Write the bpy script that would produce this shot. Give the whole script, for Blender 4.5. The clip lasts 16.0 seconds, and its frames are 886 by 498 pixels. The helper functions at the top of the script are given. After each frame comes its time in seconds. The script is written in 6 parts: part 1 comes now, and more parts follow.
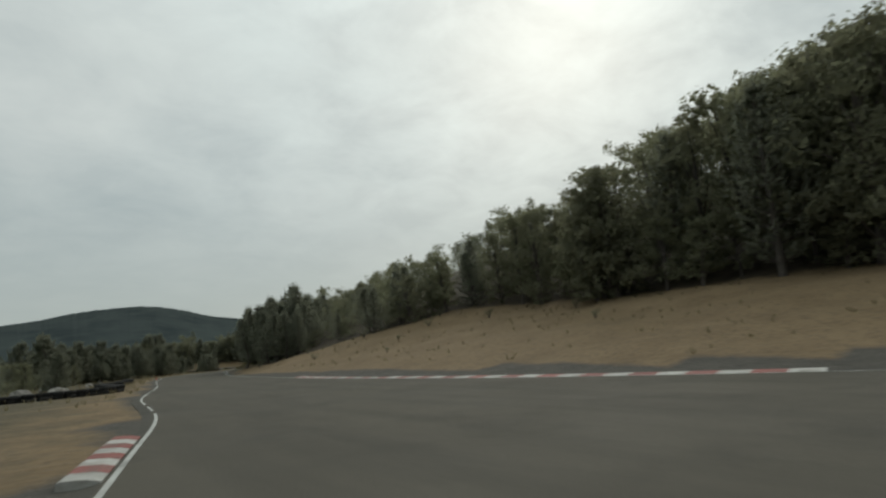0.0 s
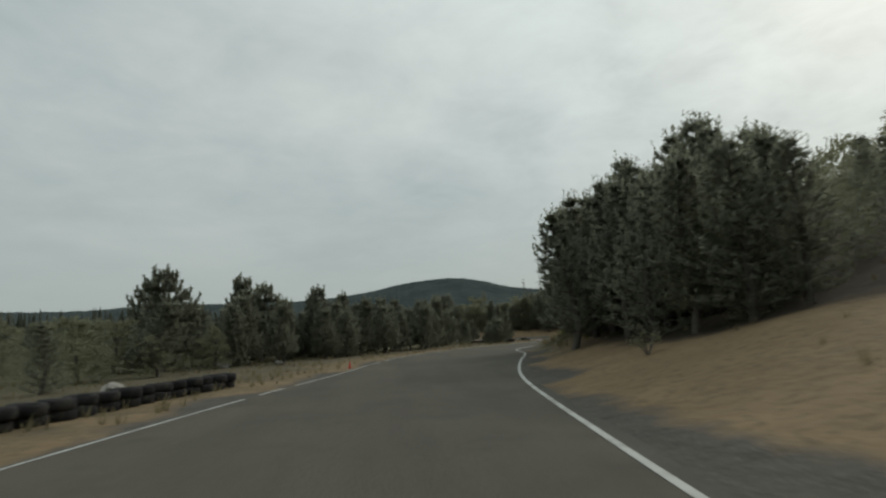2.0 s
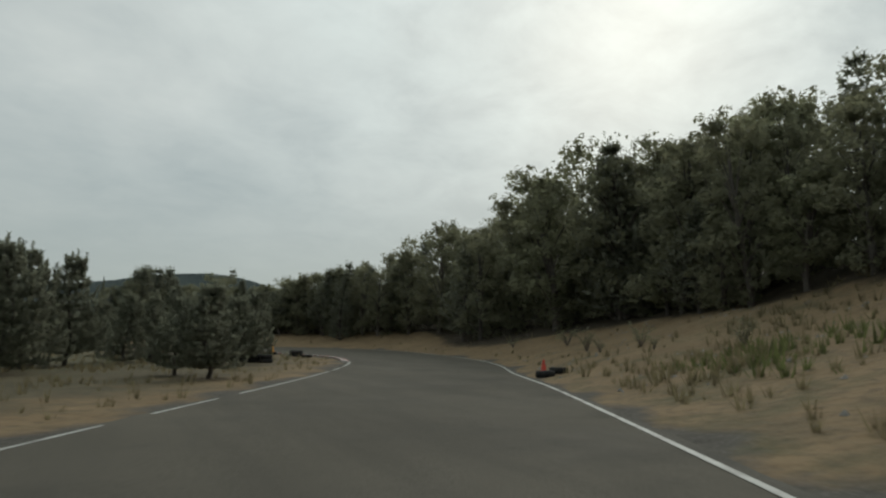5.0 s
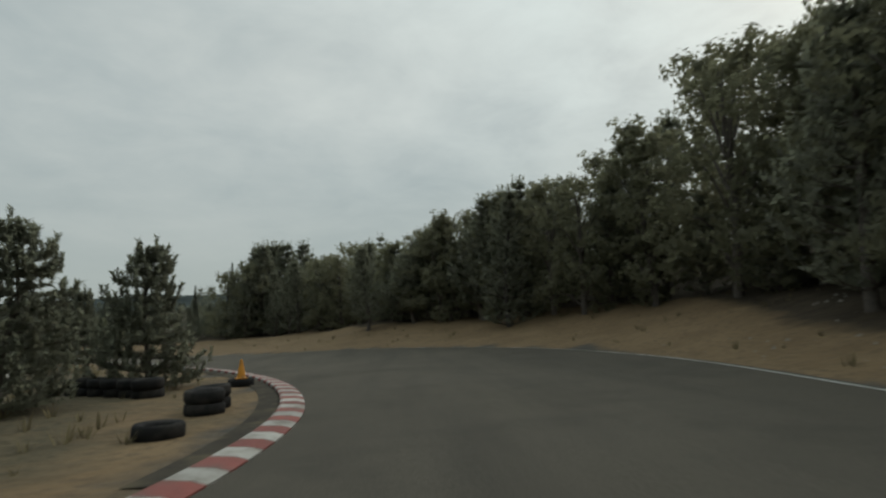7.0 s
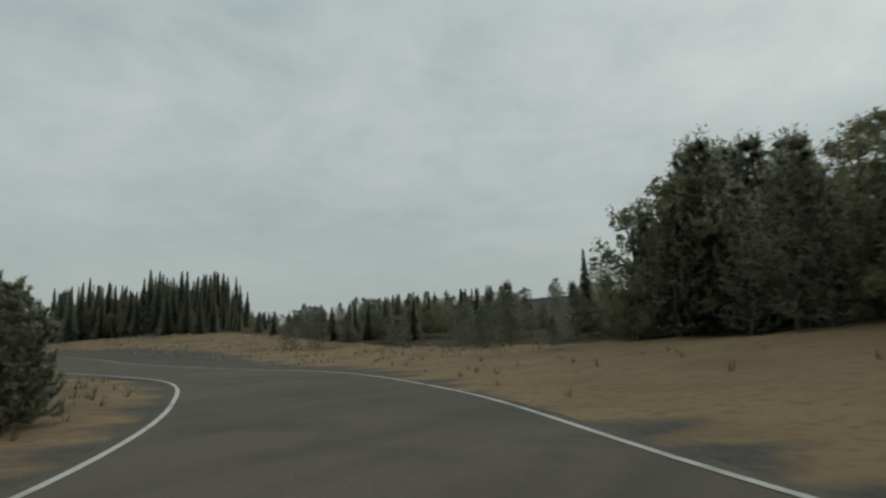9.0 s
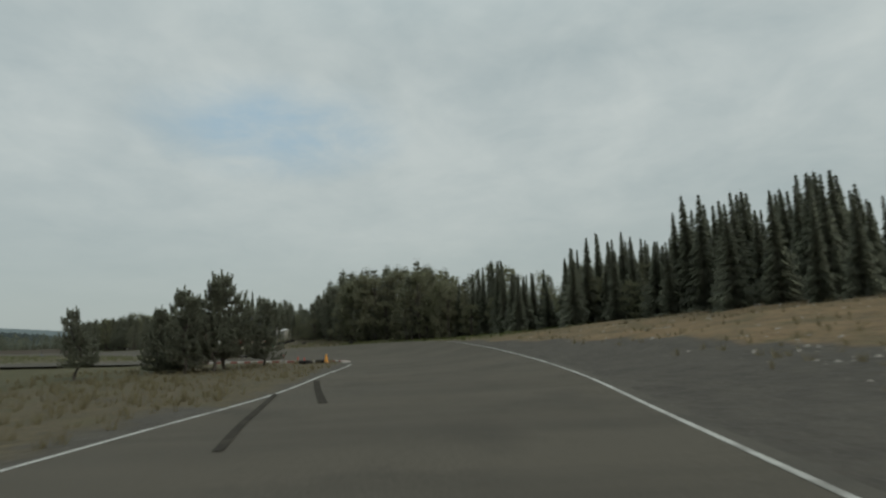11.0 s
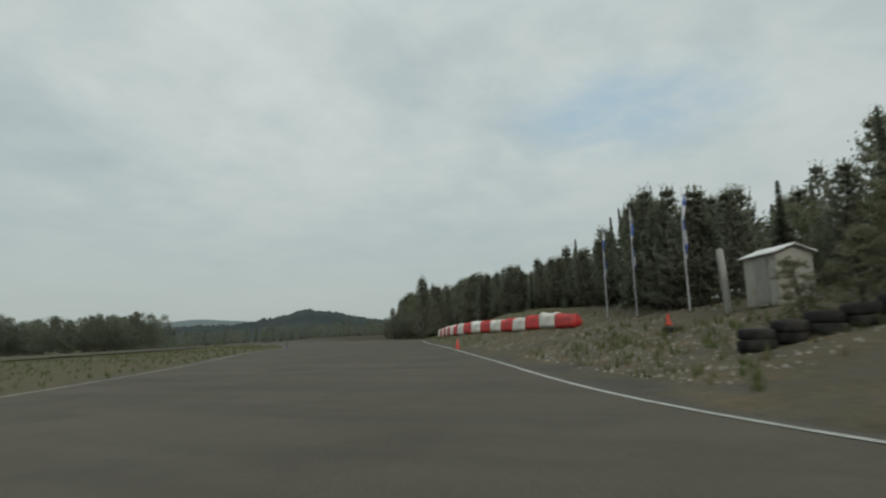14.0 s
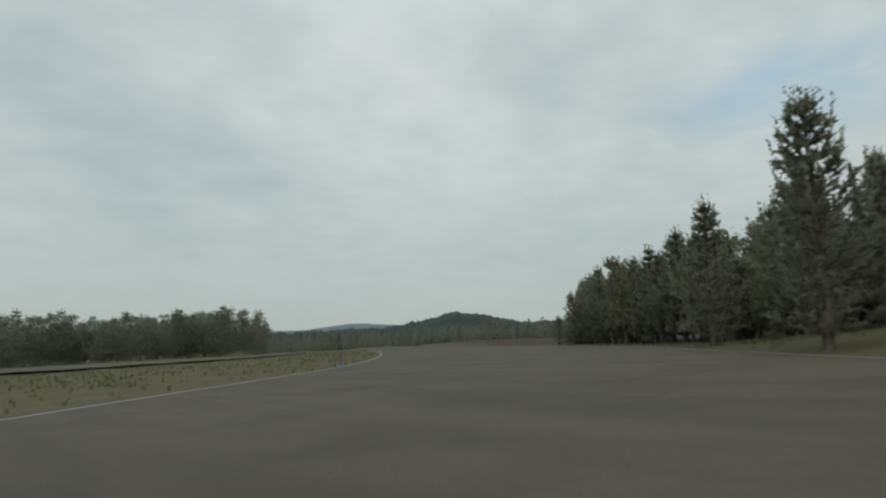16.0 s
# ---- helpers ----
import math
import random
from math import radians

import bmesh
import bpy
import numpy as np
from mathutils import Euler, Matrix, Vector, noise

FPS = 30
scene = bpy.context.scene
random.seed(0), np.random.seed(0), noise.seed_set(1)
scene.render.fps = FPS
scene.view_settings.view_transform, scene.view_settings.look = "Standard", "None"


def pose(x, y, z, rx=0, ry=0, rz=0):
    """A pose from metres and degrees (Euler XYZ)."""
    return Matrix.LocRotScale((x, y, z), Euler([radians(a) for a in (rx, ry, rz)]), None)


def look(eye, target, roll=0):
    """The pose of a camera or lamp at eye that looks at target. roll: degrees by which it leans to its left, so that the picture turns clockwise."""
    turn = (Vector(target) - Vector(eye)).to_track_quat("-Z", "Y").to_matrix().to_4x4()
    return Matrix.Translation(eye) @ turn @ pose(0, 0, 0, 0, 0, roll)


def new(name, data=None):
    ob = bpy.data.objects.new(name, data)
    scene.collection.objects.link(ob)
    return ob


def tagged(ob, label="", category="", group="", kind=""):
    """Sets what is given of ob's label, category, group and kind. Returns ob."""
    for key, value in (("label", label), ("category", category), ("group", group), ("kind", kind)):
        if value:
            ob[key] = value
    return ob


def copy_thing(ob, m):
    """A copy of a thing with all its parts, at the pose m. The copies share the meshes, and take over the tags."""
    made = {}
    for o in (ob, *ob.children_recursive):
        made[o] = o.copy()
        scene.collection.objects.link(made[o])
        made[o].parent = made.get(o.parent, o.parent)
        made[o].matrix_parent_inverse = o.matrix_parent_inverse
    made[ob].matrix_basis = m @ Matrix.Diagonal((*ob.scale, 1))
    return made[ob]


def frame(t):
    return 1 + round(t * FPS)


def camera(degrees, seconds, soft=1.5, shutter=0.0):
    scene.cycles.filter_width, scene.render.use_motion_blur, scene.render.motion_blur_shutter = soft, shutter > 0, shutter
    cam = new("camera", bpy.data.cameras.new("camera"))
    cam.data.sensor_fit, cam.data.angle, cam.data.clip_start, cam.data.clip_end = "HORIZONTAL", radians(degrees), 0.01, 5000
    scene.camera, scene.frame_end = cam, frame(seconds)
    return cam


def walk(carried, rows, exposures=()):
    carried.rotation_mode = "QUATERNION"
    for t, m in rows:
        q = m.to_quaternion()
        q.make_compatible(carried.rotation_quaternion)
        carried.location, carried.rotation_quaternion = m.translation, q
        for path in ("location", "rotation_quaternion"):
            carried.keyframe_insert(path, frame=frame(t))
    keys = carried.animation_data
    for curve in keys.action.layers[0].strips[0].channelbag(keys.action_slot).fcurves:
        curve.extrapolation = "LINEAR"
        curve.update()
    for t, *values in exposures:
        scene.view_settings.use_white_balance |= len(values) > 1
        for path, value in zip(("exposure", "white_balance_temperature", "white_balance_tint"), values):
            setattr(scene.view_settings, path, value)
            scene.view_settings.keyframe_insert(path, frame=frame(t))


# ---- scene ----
# camera: seconds, x, y, z, yaw, pitch, roll
cam = camera(76.2, 16.0, soft=2.3, shutter=0.14)
PATH = [
    (0.0, -6.12, -29.61, 1.09, -33.81, 10.01, -3.98),
    (0.5, -1.84, -19.97, 1.07, -21.55, 10.52, -2.54),
    (1.0, 1.63, -9.18, 1.19, -12.20, 9.16, -2.54),
    (1.5, 3.33, 2.11, 1.16, -5.10, 8.74, -3.26),
    (2.0, 3.72, 13.97, 1.16, -4.67, 8.68, -2.29),
    (2.5, 3.51, 24.85, 1.11, -6.90, 8.64, 1.14),
    (3.0, 4.37, 34.40, 1.11, -11.20, 9.22, 0.20),
    (3.2, 4.89, 37.81, 1.10, -12.54, 9.41, -0.59),
    (3.7, 6.56, 45.18, 1.11, -16.90, 9.30, 0.50),
    (4.2, 8.71, 51.45, 1.12, -21.50, 9.21, 0.80),
    (4.7, 11.44, 57.18, 1.12, -25.60, 9.19, 0.90),
    (5.3, 15.15, 64.17, 1.13, -28.60, 9.13, 1.00),
    (5.5, 16.44, 66.71, 1.13, -28.91, 8.90, 1.05),
    (6.0, 19.85, 73.75, 1.14, -26.99, 8.80, 1.04),
    (6.5, 23.69, 81.44, 1.13, -16.45, 8.49, -2.13),
    (7.0, 25.34, 89.05, 1.15, -5.03, 7.91, -2.29),
    (7.5, 25.89, 96.43, 1.15, 7.22, 8.10, -2.46),
    (8.0, 24.39, 103.92, 1.15, 16.25, 8.46, -2.04),
    (8.5, 21.65, 111.06, 1.11, 26.45, 7.96, -1.94),
    (8.7, 20.13, 113.95, 1.11, 29.59, 8.44, -1.72),
    (9.2, 15.20, 120.90, 1.11, 40.50, 9.21, -1.43),
    (9.7, 8.60, 126.70, 1.12, 55.00, 9.23, -1.62),
    (10.2, 0.40, 130.90, 1.13, 69.50, 9.20, -1.77),
    (10.8, -10.80, 133.50, 1.15, 83.10, 8.99, -0.82),
    (11.0, -15.49, 133.68, 1.13, 85.10, 9.08, -1.52),
    (11.5, -29.56, 134.27, 1.13, 91.63, 9.31, -3.90),
    (12.0, -44.61, 132.95, 1.17, 97.10, 8.80, -0.97),
    (12.5, -57.71, 130.62, 1.13, 103.66, 9.53, -0.69),
    (13.0, -68.73, 127.06, 1.10, 111.32, 9.74, -0.96),
    (13.5, -79.92, 122.11, 1.16, 116.64, 9.65, -1.68),
    (14.0, -88.23, 116.44, 1.15, 121.31, 8.48, -1.99),
    (14.5, -97.56, 110.06, 1.17, 124.70, 9.02, -2.44),
    (15.0, -106.61, 102.55, 1.14, 129.91, 8.96, -2.61),
    (15.5, -116.97, 92.72, 1.13, 134.19, 9.60, -2.96),
    (16.0, -124.84, 84.26, 1.10, 136.12, 9.32, -1.85),
]
walk(cam, [(t, pose(x, y, z, 90 + p, 0, yaw) @ pose(0, 0, 0, 0, 0, r)) for t, x, y, z, yaw, p, r in PATH],
     exposures=[(0, .08), (8.7, .08), (10.8, .12), (12, .22), (14.5, .27), (16, .32)])

# ---------------------------------------------------------------- light: a bright overcast sky, the sun veiled
SUN_AZ, SUN_EL = radians(-48), radians(34)  # azimuth counted to the left from +y
world = bpy.data.worlds.new("sky")
scene.world = world
world.use_nodes = True


def build_world():
    nt = world.node_tree
    nt.nodes.clear()
    N, L = nt.nodes.new, nt.links.new

    def math_node(op, a, b=None, c=None):
        n = N("ShaderNodeMath"); n.operation = op
        for k, v in enumerate((a, b, c)):
            if v is None:
                continue
            if isinstance(v, (int, float)):
                n.inputs[k].default_value = v
            else:
                L(v, n.inputs[k])
        return n.outputs[0]

    def mix(fac, a, b, blend="MIX"):
        n = N("ShaderNodeMix"); n.data_type = "RGBA"; n.blend_type = blend
        for key, v in (("Factor", fac), ("A", a), ("B", b)):
            if isinstance(v, tuple):
                n.inputs[key].default_value = (*v, 1)
            elif isinstance(v, (int, float)):
                n.inputs[key].default_value = v
            else:
                L(v, n.inputs[key])
        return n.outputs["Result"]

    out = N("ShaderNodeOutputWorld")
    bg = N("ShaderNodeBackground")
    sky = N("ShaderNodeTexSky")
    sky.sky_type = "NISHITA"
    sky.sun_disc = False
    sky.sun_elevation = SUN_EL
    sky.sun_rotation = -SUN_AZ
    sky.dust_density = 3.0
    tc = N("ShaderNodeTexCoord")
    ray = tc.outputs["Generated"]
    sep = N("ShaderNodeSeparateXYZ"); L(ray, sep.inputs[0])
    up = sep.outputs["Z"]
    # cloud deck: each direction meets a high plane
    za = math_node("ADD", math_node("MAXIMUM", up, 0.0), 0.2)
    cz = N("ShaderNodeCombineXYZ")
    for k in range(3):
        L(za, cz.inputs[k])
    dv = N("ShaderNodeVectorMath"); dv.operation = "DIVIDE"
    L(ray, dv.inputs[0]); L(cz.outputs[0], dv.inputs[1])

    def cloud(scale, detail, rough, dist, lo, hi):
        n = N("ShaderNodeTexNoise")
        n.inputs["Scale"].default_value, n.inputs["Detail"].default_value = scale, detail
        n.inputs["Roughness"].default_value, n.inputs["Distortion"].default_value = rough, dist
        L(dv.outputs[0], n.inputs["Vector"])
        r = N("ShaderNodeMapRange"); r.inputs["From Min"].default_value = lo; r.inputs["From Max"].default_value = hi
        L(n.outputs["Fac"], r.inputs["Value"])
        return r.outputs[0]

    big = cloud(1.0, 5, 0.5, 0.2, 0.3, 0.7)
    fine = cloud(3.4, 6, 0.6, 0.3, 0.35, 0.7)
    deck = mix(math_node("ADD", math_node("MULTIPLY", big, 0.7), math_node("MULTIPLY", fine, 0.3)), (0.318, 0.385, 0.393), (0.58, 0.62, 0.59))
    # veiled sun: the deck is brighter round it
    sd = N("ShaderNodeVectorMath"); sd.operation = "DOT_PRODUCT"
    L(ray, sd.inputs[0])
    sd.inputs[1].default_value = (-math.sin(SUN_AZ) * math.cos(SUN_EL), math.cos(SUN_AZ) * math.cos(SUN_EL), math.sin(SUN_EL))
    near_sun = math_node("POWER", math_node("MAXIMUM", sd.outputs["Value"], 0.0), 5.0)
    deck = mix(math_node("MULTIPLY", near_sun, math_node("ADD", math_node("MULTIPLY", fine, 0.7), 0.3)), deck, (0.67, 0.76, 0.73))
    # one thin place where the blue shows
    pd = N("ShaderNodeVectorMath"); pd.operation = "DISTANCE"
    pa, pe = radians(102), radians(20.5)
    sq = N("ShaderNodeVectorMath"); sq.operation = "MULTIPLY"; sq.inputs[1].default_value = (1, 1, 2.6)
    L(ray, sq.inputs[0]); L(sq.outputs[0], pd.inputs[0])
    pd.inputs[1].default_value = (-math.sin(pa) * math.cos(pe), math.cos(pa) * math.cos(pe), 2.6 * math.sin(pe))
    gap = N("ShaderNodeMapRange"); gap.inputs["From Min"].default_value = 0.24; gap.inputs["From Max"].default_value = 0.05
    L(pd.outputs["Value"], gap.inputs["Value"])
    deck = mix(math_node("MULTIPLY", math_node("MULTIPLY", gap.outputs[0], 1.0), math_node("SUBTRACT", 1.0, fine)), deck, (0.30, 0.43, 0.52))
    # toward the horizon an even warm grey
    hz = N("ShaderNodeMapRange"); hz.interpolation_type = "SMOOTHSTEP"
    hz.inputs["From Min"].default_value = -0.02; hz.inputs["From Max"].default_value = 0.42
    L(up, hz.inputs["Value"])
    col = mix(hz.outputs[0], (0.36, 0.41, 0.395), deck)
    # an overcast sky is brightest overhead
    zen = N("ShaderNodeMapRange"); zen.interpolation_type = "SMOOTHSTEP"
    zen.inputs["From Min"].default_value = 0.45; zen.inputs["From Max"].default_value = 0.95
    zen.inputs["To Min"].default_value = 1.0; zen.inputs["To Max"].default_value = 2.1
    L(up, zen.inputs["Value"])
    zc = N("ShaderNodeCombineXYZ")
    for k in range(3):
        L(zen.outputs[0], zc.inputs[k])
    col = mix(1.0, col, zc.outputs[0], "MULTIPLY")
    col = mix(0.008, col, sky.outputs[0], "ADD")
    L(col, bg.inputs["Color"])
    bg.inputs["Strength"].default_value = 0.92
    L(bg.outputs[0], out.inputs[0])


build_world()
sun = new("sun", bpy.data.lights.new("sun", "SUN"))
sun.data.energy, sun.data.angle, sun.data.color = 1.0, radians(20), (1.0, 0.95, 0.86)
sun.matrix_world = look((-math.sin(SUN_AZ) * 60, math.cos(SUN_AZ) * 60, math.tan(SUN_EL) * 60), (0, 0, 0))

# ---------------------------------------------------------------- materials


def noise_fac(nt, vec, scale, detail=4.0, lo=0.3, hi=0.7, rough=0.6):
    n = nt.nodes.new("ShaderNodeTexNoise")
    n.inputs["Scale"].default_value, n.inputs["Detail"].default_value, n.inputs["Roughness"].default_value = scale, detail, rough
    nt.links.new(vec, n.inputs["Vector"])
    r = nt.nodes.new("ShaderNodeMapRange")
    r.inputs["From Min"].default_value, r.inputs["From Max"].default_value = lo, hi
    nt.links.new(n.outputs["Fac"], r.inputs["Value"])
    return r.outputs[0]


def mix_col(nt, fac, a, b, blend="MIX"):
    n = nt.nodes.new("ShaderNodeMix"); n.data_type = "RGBA"; n.blend_type = blend
    for key, v in (("Factor", fac), ("A", a), ("B", b)):
        if isinstance(v, tuple):
            n.inputs[key].default_value = (*v, 1)
        elif isinstance(v, (int, float)):
            n.inputs[key].default_value = v
        else:
            nt.links.new(v, n.inputs[key])
    return n.outputs["Result"]


def add_bump(nt, b, vec, scale, strength, dist=0.03, detail=4):
    nb = nt.nodes.new("ShaderNodeTexNoise")
    nb.inputs["Scale"].default_value, nb.inputs["Detail"].default_value = scale, detail
    nt.links.new(vec, nb.inputs["Vector"])
    bp = nt.nodes.new("ShaderNodeBump"); bp.inputs["Strength"].default_value, bp.inputs["Distance"].default_value = strength, dist
    nt.links.new(nb.outputs["Fac"], bp.inputs["Height"]); nt.links.new(bp.outputs[0], b.inputs["Normal"])


def mat(name, col, col2, scale, rough=0.9, bump=0.0, bscale=30.0, metal=0.0, col3=None, scale3=1.0, spec=0.4, vary=0.0):
    """Two-tone noise, an optional third tone in patches, relief, and a change of tone from object to object."""
    m = bpy.data.materials.new(name)
    m.use_nodes = True
    nt = m.node_tree
    b = nt.nodes["Principled BSDF"]
    b.inputs["Roughness"].default_value, b.inputs["Metallic"].default_value, b.inputs["Specular IOR Level"].default_value = rough, metal, spec
    vec = nt.nodes.new("ShaderNodeTexCoord").outputs["Object"]
    last = mix_col(nt, noise_fac(nt, vec, scale), col, col2)
    if col3:
        last = mix_col(nt, noise_fac(nt, vec, scale3, 5, 0.5, 0.68), last, col3)
    if vary:
        oi = nt.nodes.new("ShaderNodeObjectInfo")
        hs = nt.nodes.new("ShaderNodeHueSaturation")
        mr = nt.nodes.new("ShaderNodeMapRange"); mr.inputs["To Min"].default_value, mr.inputs["To Max"].default_value = 1 - vary, 1 + vary
        nt.links.new(oi.outputs["Random"], mr.inputs["Value"]); nt.links.new(mr.outputs[0], hs.inputs["Value"])
        nt.links.new(last, hs.inputs["Color"]); last = hs.outputs["Color"]
    nt.links.new(last, b.inputs["Base Color"])
    if bump:
        add_bump(nt, b, vec, bscale, bump)
    return m


def leaf_mat(name, a, b_, vary=0.25):
    m = mat(name, a, b_, 0.8, 0.75, vary=vary, spec=0.15)
    nt = m.node_tree
    b = nt.nodes["Principled BSDF"]
    tr = nt.nodes.new("ShaderNodeBsdfTranslucent")
    tr.inputs["Color"].default_value = (a[0] * 2.3, a[1] * 2.3, a[2] * 2.1, 1)
    ms = nt.nodes.new("ShaderNodeMixShader"); ms.inputs[0].default_value = 0.55
    nt.links.new(b.outputs[0], ms.inputs[1]); nt.links.new(tr.outputs[0], ms.inputs[2])
    nt.links.new(ms.outputs[0], nt.nodes["Material Output"].inputs["Surface"])
    return m


def asphalt_mat(name, a, b_, c):
    """Aggregate speckle, broad worn lanes and darker patches."""
    m = bpy.data.materials.new(name)
    m.use_nodes = True
    nt = m.node_tree
    b = nt.nodes["Principled BSDF"]
    b.inputs["Specular IOR Level"].default_value = 0.1
    vec = nt.nodes.new("ShaderNodeTexCoord").outputs["Object"]
    col = mix_col(nt, noise_fac(nt, vec, 0.16, 4, 0.35, 0.65), a, b_)
    col = mix_col(nt, noise_fac(nt, vec, 0.5, 5, 0.52, 0.7), col, c)
    st = nt.nodes.new("ShaderNodeMapping"); st.inputs["Scale"].default_value = (1.0, 0.12, 1.0)
    nt.links.new(vec, st.inputs["Vector"])
    col = mix_col(nt, noise_fac(nt, st.outputs[0], 0.9, 4, 0.45, 0.75), col, c)
    col = mix_col(nt, noise_fac(nt, vec, 60, 2, 0.35, 0.65), mix_col(nt, 1.0, col, (0.75, 0.75, 0.75), "MULTIPLY"), mix_col(nt, 1.0, col, (1.2, 1.2, 1.2), "MULTIPLY"))
    nt.links.new(col, b.inputs["Base Color"])
    r = nt.nodes.new("ShaderNodeMapRange"); r.inputs["To Min"].default_value, r.inputs["To Max"].default_value = 0.86, 0.97
    nt.links.new(noise_fac(nt, vec, 0.3, 3), r.inputs["Value"]); nt.links.new(r.outputs[0], b.inputs["Roughness"])
    add_bump(nt, b, vec, 70, 0.5, 0.01)
    return m


def ground_mat():
    """Sand, dry grass, dark grit, and forest floor with some tree shade, shared out by the cover attribute with ragged
    borders.
    """
    m = bpy.data.materials.new("ground_cover")
    m.use_nodes = True
    nt = m.node_tree
    b = nt.nodes["Principled BSDF"]
    b.inputs["Roughness"].default_value, b.inputs["Specular IOR Level"].default_value = 0.95, 0.15
    vec = nt.nodes.new("ShaderNodeTexCoord").outputs["Object"]
    at = nt.nodes.new("ShaderNodeAttribute"); at.attribute_name = "cover"
    sp = nt.nodes.new("ShaderNodeSeparateColor"); nt.links.new(at.outputs["Color"], sp.inputs[0])

    def ragged(v, scale, amount):
        n = noise_fac(nt, vec, scale, 6, 0.25, 0.75, 0.7)
        a = nt.nodes.new("ShaderNodeMath"); a.operation = "MULTIPLY_ADD"; a.inputs[1].default_value = amount
        nt.links.new(n, a.inputs[0])
        s = nt.nodes.new("ShaderNodeMath"); s.operation = "SUBTRACT"; s.inputs[1].default_value = amount / 2
        nt.links.new(v, a.inputs[2]); nt.links.new(a.outputs[0], s.inputs[0])
        r = nt.nodes.new("ShaderNodeMapRange"); r.inputs["From Min"].default_value, r.inputs["From Max"].default_value = 0.35, 0.65
        nt.links.new(s.outputs[0], r.inputs["Value"])
        return r.outputs[0]

    sand = mix_col(nt, noise_fac(nt, vec, 0.55, 6), (0.128, 0.089, 0.050), (0.178, 0.126, 0.072))
    sand = mix_col(nt, noise_fac(nt, vec, 5.0, 4, 0.5, 0.72), sand, (0.092, 0.068, 0.042))
    dry = mix_col(nt, noise_fac(nt, vec, 0.7, 6), (0.070, 0.058, 0.037), (0.108, 0.088, 0.054))
    dry = mix_col(nt, noise_fac(nt, vec, 9.0, 4, 0.45, 0.7), dry, (0.046, 0.042, 0.027))
    green = mix_col(nt, noise_fac(nt, vec, 0.9, 6), (0.045, 0.047, 0.024), (0.074, 0.070, 0.036))
    green = mix_col(nt, noise_fac(nt, vec, 8.0, 4, 0.5, 0.7), green, (0.09, 0.079, 0.048))
    grit = mix_col(nt, noise_fac(nt, vec, 1.2, 6), (0.046, 0.042, 0.036), (0.07, 0.064, 0.053))
    grit = mix_col(nt, noise_fac(nt, vec, 22, 3, 0.55, 0.72), grit, (0.12, 0.112, 0.098))
    # forest floor; at the east bend this dark tone also stands for tree shade
    litter_shade = mix_col(nt, noise_fac(nt, vec, 1.5, 6), (0.03, 0.024, 0.017), (0.055, 0.043, 0.028))
    col = mix_col(nt, ragged(sp.outputs["Red"], 0.5, 0.55), dry, sand)
    col = mix_col(nt, ragged(sp.outputs["Green"], 0.6, 0.7), col, green)
    col = mix_col(nt, ragged(sp.outputs["Blue"], 0.8, 0.5), col, grit)
    al = at.outputs["Alpha"]
    col = mix_col(nt, ragged(al, 0.5, 0.4), col, litter_shade)
    nt.links.new(col, b.inputs["Base Color"])
    n1 = nt.nodes.new("ShaderNodeTexNoise"); n1.inputs["Scale"].default_value, n1.inputs["Detail"].default_value = 3.5, 8
    nt.links.new(vec, n1.inputs["Vector"])
    bp = nt.nodes.new("ShaderNodeBump"); bp.inputs["Strength"].default_value, bp.inputs["Distance"].default_value = 0.7, 0.12
    nt.links.new(n1.outputs["Fac"], bp.inputs["Height"]); nt.links.new(bp.outputs[0], b.inputs["Normal"])
    return m


M_ASPHALT = asphalt_mat("asphalt", (0.075, 0.068, 0.055), (0.088, 0.079, 0.063), (0.061, 0.056, 0.046))
M_SHOULDER = asphalt_mat("old_asphalt", (0.068, 0.063, 0.053), (0.085, 0.079, 0.066), (0.055, 0.052, 0.045))
M_SKID = mat("rubber_marks", (0.036, 0.034, 0.030), (0.046, 0.043, 0.037), 3, 0.97, col3=(0.062, 0.057, 0.047), scale3=2.2, spec=0.0)
M_GUTTER = mat("dark_ground", (0.036, 0.032, 0.026), (0.055, 0.048, 0.037), 2.0, 0.95, 0.4, 20, col3=(0.09, 0.075, 0.05), scale3=1.5, spec=0.1)
M_GROUND = ground_mat()
M_WHITE = mat("line_paint", (0.37, 0.37, 0.345), (0.29, 0.29, 0.265), 2.5, 0.7, 0.15, 40, col3=(0.16, 0.155, 0.14), scale3=1.4)
M_KWHITE = mat("kerb_white", (0.37, 0.36, 0.33), (0.29, 0.28, 0.255), 3, 0.8, 0.3, 30, col3=(0.18, 0.165, 0.14), scale3=2.5, vary=0.15)
M_KRED = mat("kerb_red", (0.22, 0.062, 0.05), (0.165, 0.052, 0.044), 3, 0.8, 0.3, 30, col3=(0.13, 0.07, 0.058), scale3=2.5, vary=0.15)
M_LEAF = leaf_mat("broad_leaf", (0.108, 0.108, 0.074), (0.13, 0.13, 0.09), 0.15)
M_LEAF2 = leaf_mat("ash_leaf", (0.112, 0.114, 0.076), (0.138, 0.138, 0.094), 0.15)
M_NEEDLE = leaf_mat("pine_needles", (0.104, 0.108, 0.084), (0.128, 0.132, 0.102), 0.15)
M_SPRUCE = leaf_mat("spruce_needles", (0.094, 0.1, 0.078), (0.118, 0.124, 0.096), 0.15)
M_BARK = mat("bark", (0.058, 0.051, 0.044), (0.1, 0.086, 0.072), 5, 0.95, 0.8, 25, vary=0.3)
M_TYRE = mat("tyre_rubber", (0.013, 0.013, 0.013), (0.02, 0.0195, 0.019), 6, 0.9, 0.3, 40, col3=(0.036, 0.033, 0.029), scale3=3, vary=0.25, spec=0.15)
